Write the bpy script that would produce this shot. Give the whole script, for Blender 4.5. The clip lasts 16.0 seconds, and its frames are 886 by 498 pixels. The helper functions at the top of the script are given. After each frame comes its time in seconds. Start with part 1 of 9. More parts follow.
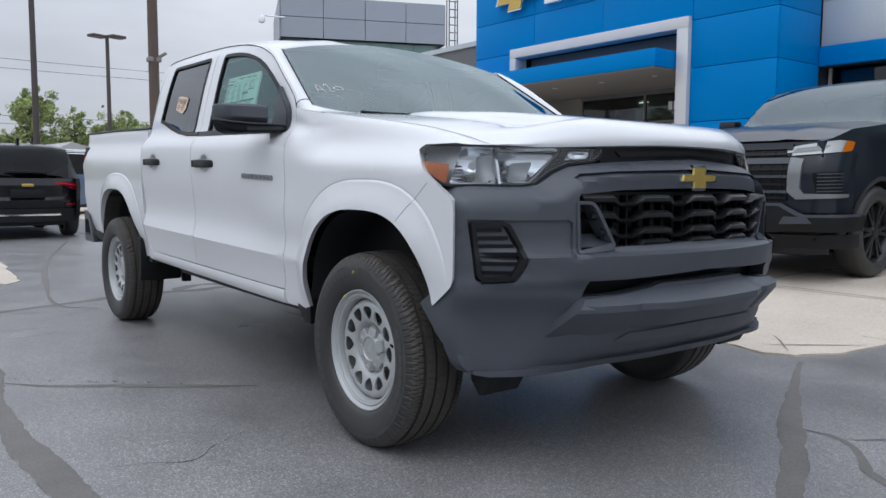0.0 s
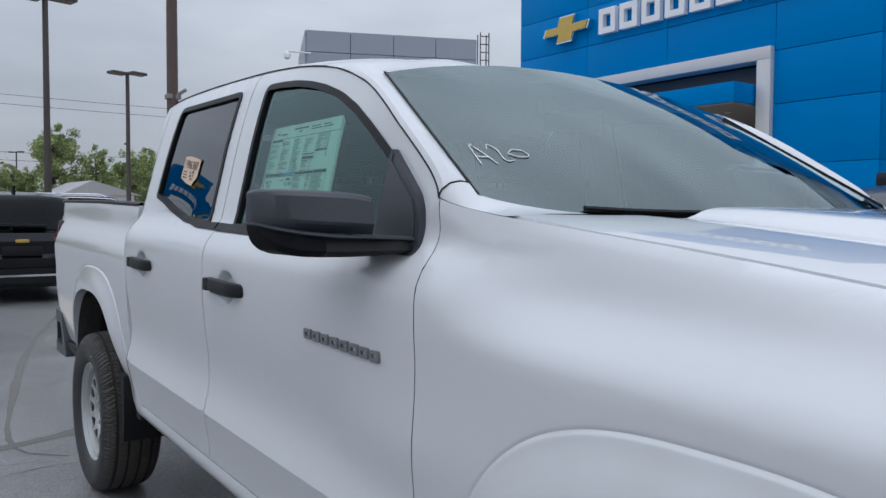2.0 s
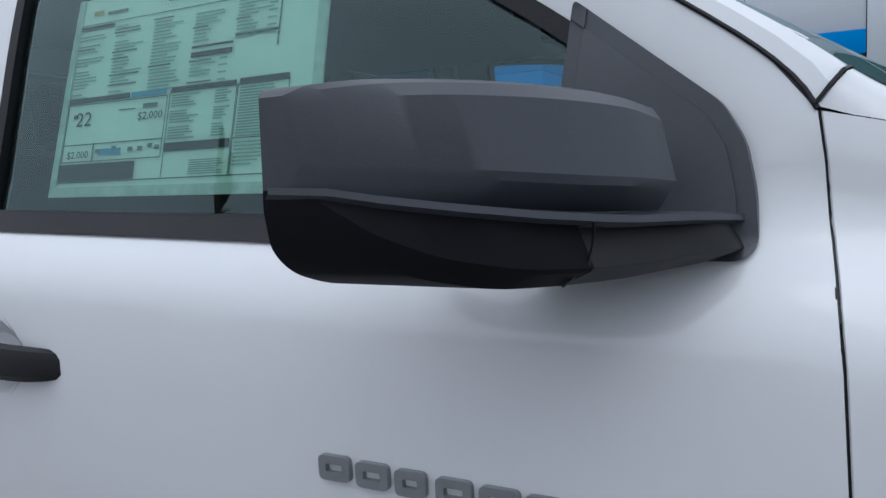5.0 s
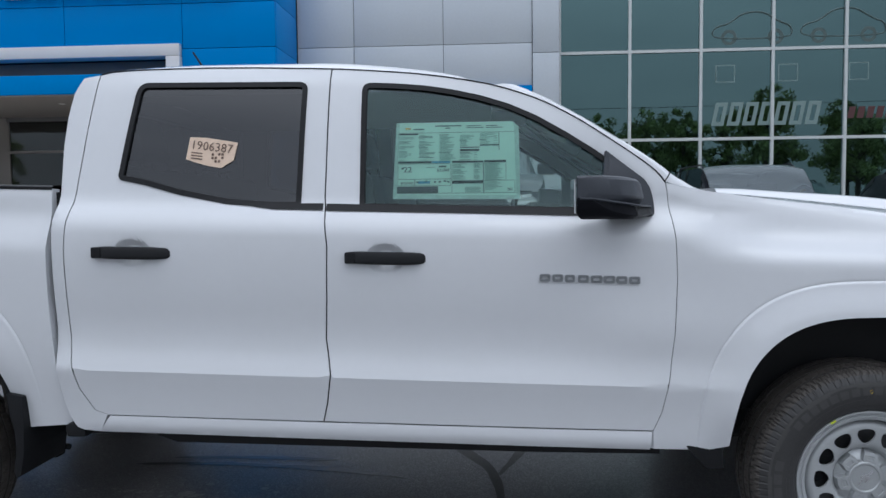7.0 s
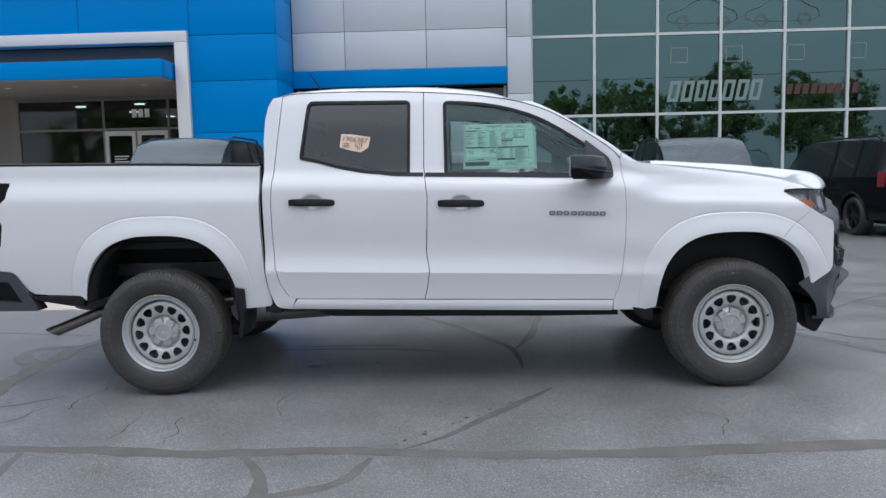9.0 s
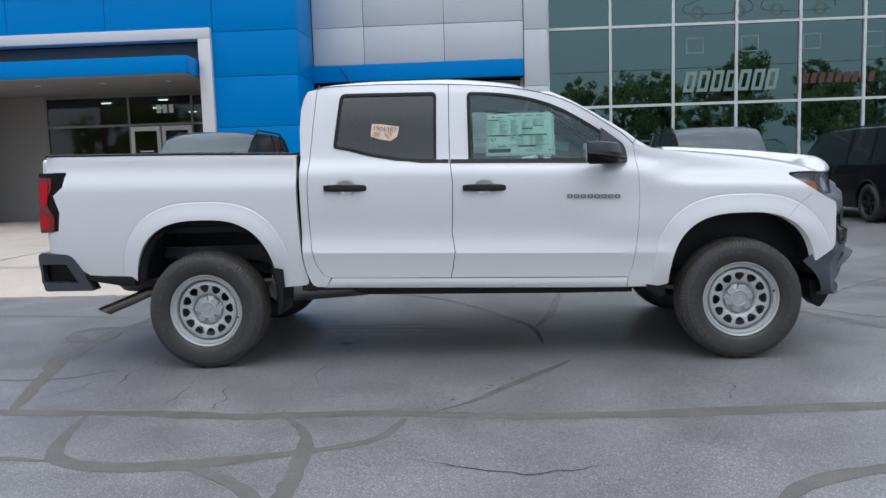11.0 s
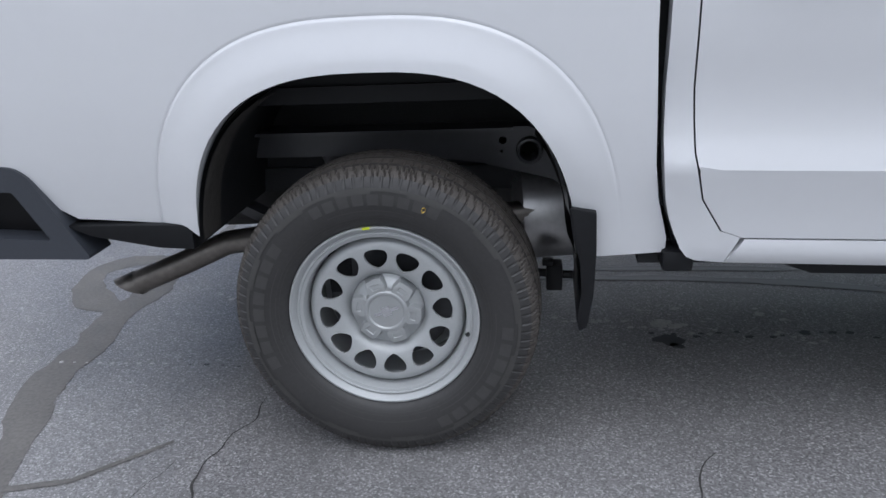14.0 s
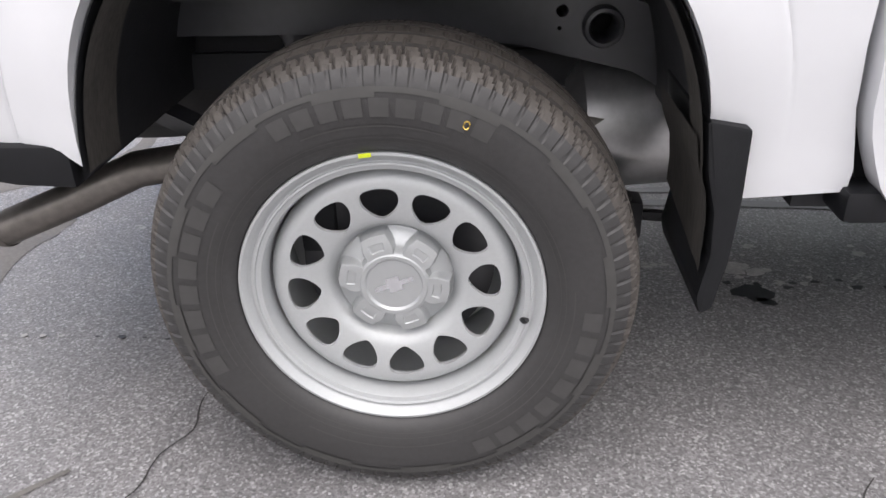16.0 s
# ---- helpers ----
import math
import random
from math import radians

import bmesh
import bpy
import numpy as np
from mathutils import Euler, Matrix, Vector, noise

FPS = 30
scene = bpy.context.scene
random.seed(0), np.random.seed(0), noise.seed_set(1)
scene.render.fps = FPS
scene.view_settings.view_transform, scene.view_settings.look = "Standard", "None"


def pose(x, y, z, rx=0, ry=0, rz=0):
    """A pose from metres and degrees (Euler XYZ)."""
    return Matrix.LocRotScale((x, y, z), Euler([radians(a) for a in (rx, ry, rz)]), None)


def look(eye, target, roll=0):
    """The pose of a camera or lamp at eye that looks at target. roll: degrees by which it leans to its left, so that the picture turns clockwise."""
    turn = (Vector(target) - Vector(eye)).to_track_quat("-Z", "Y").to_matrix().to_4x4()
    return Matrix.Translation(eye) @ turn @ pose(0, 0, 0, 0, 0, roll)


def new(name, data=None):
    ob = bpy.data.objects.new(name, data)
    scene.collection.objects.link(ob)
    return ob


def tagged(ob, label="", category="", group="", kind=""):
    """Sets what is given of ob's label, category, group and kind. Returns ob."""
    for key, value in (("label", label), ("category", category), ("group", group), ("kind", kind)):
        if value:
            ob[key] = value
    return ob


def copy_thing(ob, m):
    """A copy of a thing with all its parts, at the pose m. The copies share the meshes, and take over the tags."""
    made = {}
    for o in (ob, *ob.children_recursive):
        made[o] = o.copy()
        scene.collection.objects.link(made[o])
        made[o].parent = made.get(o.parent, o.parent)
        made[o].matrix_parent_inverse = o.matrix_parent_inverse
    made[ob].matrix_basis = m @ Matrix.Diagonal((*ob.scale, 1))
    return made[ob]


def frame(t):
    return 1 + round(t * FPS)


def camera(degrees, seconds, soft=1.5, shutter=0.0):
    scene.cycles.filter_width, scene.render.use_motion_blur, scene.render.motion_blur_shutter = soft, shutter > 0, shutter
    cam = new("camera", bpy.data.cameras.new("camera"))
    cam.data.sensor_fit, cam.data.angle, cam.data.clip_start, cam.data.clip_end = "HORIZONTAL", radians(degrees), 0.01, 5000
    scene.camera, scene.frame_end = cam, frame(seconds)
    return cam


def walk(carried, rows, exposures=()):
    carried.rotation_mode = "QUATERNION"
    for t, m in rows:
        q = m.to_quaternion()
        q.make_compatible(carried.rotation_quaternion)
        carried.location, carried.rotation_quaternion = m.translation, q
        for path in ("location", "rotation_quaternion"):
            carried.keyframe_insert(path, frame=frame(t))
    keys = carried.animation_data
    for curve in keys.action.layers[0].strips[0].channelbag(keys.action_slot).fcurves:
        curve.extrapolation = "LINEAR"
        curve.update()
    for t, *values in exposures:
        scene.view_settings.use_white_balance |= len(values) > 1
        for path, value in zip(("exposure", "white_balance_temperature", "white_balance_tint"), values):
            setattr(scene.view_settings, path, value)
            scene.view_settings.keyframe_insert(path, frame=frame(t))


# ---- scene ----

# ---------------------------------------------------------------- the camera and its way
cam = camera(59.9, 16.0)
PATH = [
    (0, (5.807, -2.446, 1.013), (4.232, -1.227, 0.838), 0.3),
    (0.5, (5.461, -2.294, 1.155), (3.881, -1.08, 0.977), 0.3),
    (1, (4.998, -2.075, 1.258), (3.409, -0.872, 1.096), 0.4),
    (1.5, (4.427, -1.909, 1.3), (2.825, -0.719, 1.172), 0.5),
    (2, (3.891, -1.729, 1.304), (2.281, -0.545, 1.219), 0.3),
    (2.5, (3.393, -1.546, 1.326), (1.784, -0.359, 1.276), 0.0),
    (3, (3.031, -1.395, 1.312), (1.437, -0.188, 1.284), -0.3),
    (3.5, (2.876, -1.283, 1.285), (1.301, -0.051, 1.254), -0.6),
    (5.8, (2.602, -2.079, 1.287), (2.196, -0.127, 1.124), -1.1),
    (6, (2.544, -2.297, 1.294), (2.247, -0.325, 1.141), -0.9),
    (6.5, (2.286, -2.841, 1.291), (2.104, -0.854, 1.159), -0.3),
    (7, (2.157, -3.43, 1.278), (2.01, -1.439, 1.159), -0.6),
    (7.5, (1.992, -3.974, 1.28), (1.888, -1.982, 1.145), -0.5),
    (8, (1.888, -4.469, 1.276), (1.811, -2.477, 1.116), -0.8),
    (8.5, (1.873, -4.949, 1.277), (1.81, -2.958, 1.097), -1.1),
    (9, (1.807, -5.338, 1.267), (1.747, -3.349, 1.074), -1.3),
    (11.3, (1.748, -5.662, 1.225), (1.642, -3.677, 1.009), -1.8),
    (11.5, (1.662, -5.519, 1.239), (1.556, -3.537, 0.999), -1.8),
    (12, (1.519, -4.972, 1.233), (1.349, -3.0, 0.948), -2.1),
    (12.5, (1.251, -4.314, 1.226), (1.047, -2.357, 0.867), -2.4),
    (13, (0.929, -3.714, 1.177), (0.694, -1.774, 0.751), -2.6),
    (13.5, (0.65, -3.13, 1.137), (0.393, -1.214, 0.625), -2.7),
    (14, (0.385, -2.558, 1.151), (0.12, -0.699, 0.462), -3.1),
    (14.5, (0.252, -2.167, 1.043), (0.002, -0.343, 0.263), -2.7),
    (15, (0.176, -1.951, 0.994), (-0.05, -0.159, 0.135), -2.4),
    (15.5, (0.151, -1.91, 0.972), (-0.035, -0.137, 0.065), -2.1),
    (16, (0.149, -1.904, 0.974), (0.024, -0.143, 0.035), -1.8),
]
EXPOSURES = [(0.0, 0.05, 6150, 9), (1.0, -0.04, 6050, 8), (1.5, -0.14, 6000, 8), (2.0, -0.33, 5960, 8), (2.5, -0.35, 5900, 7), (3.0, -0.14, 5930, 8), (3.5, 0.0, 5930, 8), (6.0, -0.15, 5900, 8), (6.5, -0.15, 5900, 8), (7.5, -0.03, 5950, 8), (9.0, 0.14, 6080, 9), (13.0, 0.13, 6120, 10), (14.0, 0.27, 6080, 10), (14.5, 0.73, 6600, 13), (15.0, 1.03, 6750, 14), (16.0, 1.12, 6850, 14)]
walk(cam, [(t, look(eye, target, roll)) for t, eye, target, roll in PATH], EXPOSURES)

# ---------------------------------------------------------------- sky and light
SUN_EL, SUN_ROT = 58.0, 200.0
world = bpy.data.worlds.new("overcast_sky")
scene.world = world
world.use_nodes = True
wn, wl = world.node_tree.nodes, world.node_tree.links
wn.clear()
w_out = wn.new("ShaderNodeOutputWorld")
w_bg = wn.new("ShaderNodeBackground")
w_sky = wn.new("ShaderNodeTexSky")
w_sky.sky_type, w_sky.sun_disc = "NISHITA", False
w_sky.sun_elevation, w_sky.sun_rotation = radians(SUN_EL), radians(SUN_ROT)
w_sky.air_density, w_sky.dust_density, w_sky.ozone_density = 1.0, 3.0, 1.0
w_co = wn.new("ShaderNodeTexCoord")
w_map = wn.new("ShaderNodeMapping")
w_map.inputs["Scale"].default_value = (1.0, 1.0, 3.2)
w_noise = wn.new("ShaderNodeTexNoise")
w_noise.inputs["Scale"].default_value, w_noise.inputs["Detail"].default_value = 1.7, 5.0
w_ramp = wn.new("ShaderNodeValToRGB")
w_ramp.color_ramp.elements[0].position, w_ramp.color_ramp.elements[0].color = 0.30, (4.9, 5.1, 5.6, 1)
w_ramp.color_ramp.elements[1].position, w_ramp.color_ramp.elements[1].color = 0.72, (8.4, 8.5, 8.9, 1)
w_mix = wn.new("ShaderNodeMix")
w_mix.data_type = "RGBA"
w_mix.inputs["Factor"].default_value = 0.93
wl.new(w_co.outputs["Generated"], w_map.inputs["Vector"])
wl.new(w_map.outputs["Vector"], w_noise.inputs["Vector"])
wl.new(w_noise.outputs["Fac"], w_ramp.inputs["Fac"])
wl.new(w_sky.outputs["Color"], w_mix.inputs["A"])
wl.new(w_ramp.outputs["Color"], w_mix.inputs["B"])
# an overcast sky is brighter overhead than at the horizon
w_sep = wn.new("ShaderNodeSeparateXYZ")
w_up = wn.new("ShaderNodeMapRange")
w_up.inputs["From Min"].default_value, w_up.inputs["From Max"].default_value = 0.05, 1.0
w_up.inputs["To Min"].default_value, w_up.inputs["To Max"].default_value = 0.82, 2.35
w_gain = wn.new("ShaderNodeVectorMath")
w_gain.operation = "SCALE"
wl.new(w_co.outputs["Generated"], w_sep.inputs["Vector"])
wl.new(w_sep.outputs["Z"], w_up.inputs["Value"])
wl.new(w_mix.outputs["Result"], w_gain.inputs[0])
wl.new(w_up.outputs["Result"], w_gain.inputs["Scale"])
wl.new(w_gain.outputs["Vector"], w_bg.inputs["Color"])
w_bg.inputs["Strength"].default_value = 0.10
wl.new(w_bg.outputs["Background"], w_out.inputs["Surface"])

sun_data = bpy.data.lights.new("sun", "SUN")
sun_data.energy, sun_data.angle, sun_data.color = 0.4, radians(35), (1.0, 0.97, 0.93)
sun = new("sun", sun_data)
sun.matrix_world = look((0, 0, 30), (-6.0, 9.0, 12.0))


# ---------------------------------------------------------------- materials
def node_mat(name):
    m = bpy.data.materials.new(name)
    m.use_nodes = True
    n, l = m.node_tree.nodes, m.node_tree.links
    return m, n, l, n["Principled BSDF"]


def surface(name, color, rough=0.6, metal=0.0, vary=0.12, scale=6.0, fine=60.0, bump=0.0, bump_scale=200.0, coat=0.0, spec=0.5, var_obj=0.0, stretch=(1, 1, 1)):
    """A surface with variation at two scales and fine relief."""
    m, n, l, b = node_mat(name)
    b.inputs["Metallic"].default_value = metal
    b.inputs["Coat Weight"].default_value = coat
    b.inputs["Coat Roughness"].default_value = 0.04
    b.inputs["Specular IOR Level"].default_value = spec
    co = n.new("ShaderNodeTexCoord")
    mp = n.new("ShaderNodeMapping")
    mp.inputs["Scale"].default_value = stretch
    l.new(co.outputs["Object"], mp.inputs["Vector"])
    n1, n2 = n.new("ShaderNodeTexNoise"), n.new("ShaderNodeTexNoise")
    n1.inputs["Scale"].default_value, n1.inputs["Detail"].default_value = scale, 6.0
    n2.inputs["Scale"].default_value, n2.inputs["Detail"].default_value = fine, 3.0
    l.new(mp.outputs["Vector"], n1.inputs["Vector"])
    l.new(mp.outputs["Vector"], n2.inputs["Vector"])
    add = n.new("ShaderNodeMath")
    add.operation = "ADD"
    l.new(n1.outputs["Fac"], add.inputs[0])
    l.new(n2.outputs["Fac"], add.inputs[1])
    last = add.outputs[0]
    if var_obj:
        info = n.new("ShaderNodeObjectInfo")
        ma = n.new("ShaderNodeMath")
        ma.operation = "MULTIPLY_ADD"
        ma.inputs[1].default_value = var_obj
        l.new(info.outputs["Random"], ma.inputs[0])
        l.new(last, ma.inputs[2])
        last = ma.outputs[0]
    mr = n.new("ShaderNodeMapRange")
    mr.inputs["From Min"].default_value, mr.inputs["From Max"].default_value = 0.6, 1.4 + var_obj
    mr.inputs["To Min"].default_value, mr.inputs["To Max"].default_value = 1 - vary, 1 + vary
    l.new(last, mr.inputs["Value"])
    mx = n.new("ShaderNodeVectorMath")
    mx.operation = "SCALE"
    mx.inputs[0].default_value = color
    l.new(mr.outputs["Result"], mx.inputs["Scale"])
    l.new(mx.outputs["Vector"], b.inputs["Base Color"])
    rr = n.new("ShaderNodeMapRange")
    rr.inputs["To Min"].default_value, rr.inputs["To Max"].default_value = max(0.02, rough * 0.85), min(1, rough * 1.15)
    l.new(n1.outputs["Fac"], rr.inputs["Value"])
    l.new(rr.outputs["Result"], b.inputs["Roughness"])
    if bump:
        n3 = n.new("ShaderNodeTexNoise")
        n3.inputs["Scale"].default_value, n3.inputs["Detail"].default_value = bump_scale, 3.0
        l.new(mp.outputs["Vector"], n3.inputs["Vector"])
        bp = n.new("ShaderNodeBump")
        bp.inputs["Strength"].default_value, bp.inputs["Distance"].default_value = bump, 0.002
        l.new(n3.outputs["Fac"], bp.inputs["Height"])
        l.new(bp.outputs["Normal"], b.inputs["Normal"])
    return m


def pane(name, tint, gloss_rough=0.0, ior=1.5, gloss=(0.95, 0.97, 1)):
    """Clear or tinted glass: see-through, with a mirror-like gloss that grows at grazing angles."""
    m, n, l, b = node_mat(name)
    n.remove(b)
    out = n["Material Output"]
    tr, gl, mx, fr = n.new("ShaderNodeBsdfTransparent"), n.new("ShaderNodeBsdfGlossy"), n.new("ShaderNodeMixShader"), n.new("ShaderNodeFresnel")
    tr.inputs["Color"].default_value = (*tint, 1)
    gl.inputs["Roughness"].default_value = gloss_rough
    gl.inputs["Color"].default_value = (*gloss, 1)
    fr.inputs["IOR"].default_value = ior
    l.new(fr.outputs["Fac"], mx.inputs["Fac"])
    l.new(tr.outputs["BSDF"], mx.inputs[1])
    l.new(gl.outputs["BSDF"], mx.inputs[2])
    l.new(mx.outputs["Shader"], out.inputs["Surface"])
    return m


def asphalt_mat():
    m, n, l, b = node_mat("asphalt")
    co = n.new("ShaderNodeTexCoord")

    def noise_node(scale, detail=4.0):
        t = n.new("ShaderNodeTexNoise")
        t.inputs["Scale"].default_value, t.inputs["Detail"].default_value = scale, detail
        l.new(co.outputs["Object"], t.inputs["Vector"])
        return t.outputs["Fac"]

    big, mid, grit = noise_node(0.35, 6), noise_node(2.3, 8), noise_node(150.0, 2)
    vo = n.new("ShaderNodeTexVoronoi")
    vo.inputs["Scale"].default_value = 210.0
    l.new(co.outputs["Object"], vo.inputs["Vector"])
    bw = n.new("ShaderNodeSeparateColor")
    l.new(vo.outputs["Color"], bw.inputs["Color"])

    def ramp(fac, stops):
        r = n.new("ShaderNodeValToRGB")
        els = r.color_ramp.elements
        els[0].position, els[0].color = stops[0][0], (*[stops[0][1]] * 3, 1)
        els[1].position, els[1].color = stops[-1][0], (*[stops[-1][1]] * 3, 1)
        for p, v in stops[1:-1]:
            e = els.new(p)
            e.color = (v, v, v, 1)
        l.new(fac, r.inputs["Fac"])
        return r.outputs["Color"]

    def mul(a, c):
        x = n.new("ShaderNodeVectorMath")
        x.operation = "MULTIPLY"
        l.new(a, x.inputs[0])
        l.new(c, x.inputs[1])
        return x.outputs["Vector"]

    stone = ramp(bw.outputs["Red"], [(0.0, 0.6), (0.5, 0.93), (0.8, 1.15), (1.0, 1.95)])
    tone = ramp(big, [(0.3, 0.80), (0.7, 1.2)])
    tone2 = ramp(mid, [(0.3, 0.82), (0.72, 1.16)])
    fine_t = ramp(grit, [(0.3, 0.72), (0.7, 1.28)])
    col = n.new("ShaderNodeVectorMath")
    col.operation = "MULTIPLY"
    col.inputs[1].default_value = (0.192, 0.188, 0.190)
    l.new(mul(mul(stone, tone), mul(tone2, fine_t)), col.inputs[0])
    l.new(col.outputs["Vector"], b.inputs["Base Color"])
    rg = n.new("ShaderNodeMapRange")
    rg.inputs["To Min"].default_value, rg.inputs["To Max"].default_value = 0.23, 0.46
    l.new(mid, rg.inputs["Value"])
    l.new(rg.outputs["Result"], b.inputs["Roughness"])
    b.inputs["Specular IOR Level"].default_value = 0.62
    bp = n.new("ShaderNodeBump")
    bp.inputs["Strength"].default_value, bp.inputs["Distance"].default_value = 0.6, 0.004
    l.new(bw.outputs["Red"], bp.inputs["Height"])
    l.new(bp.outputs["Normal"], b.inputs["Normal"])
    return m


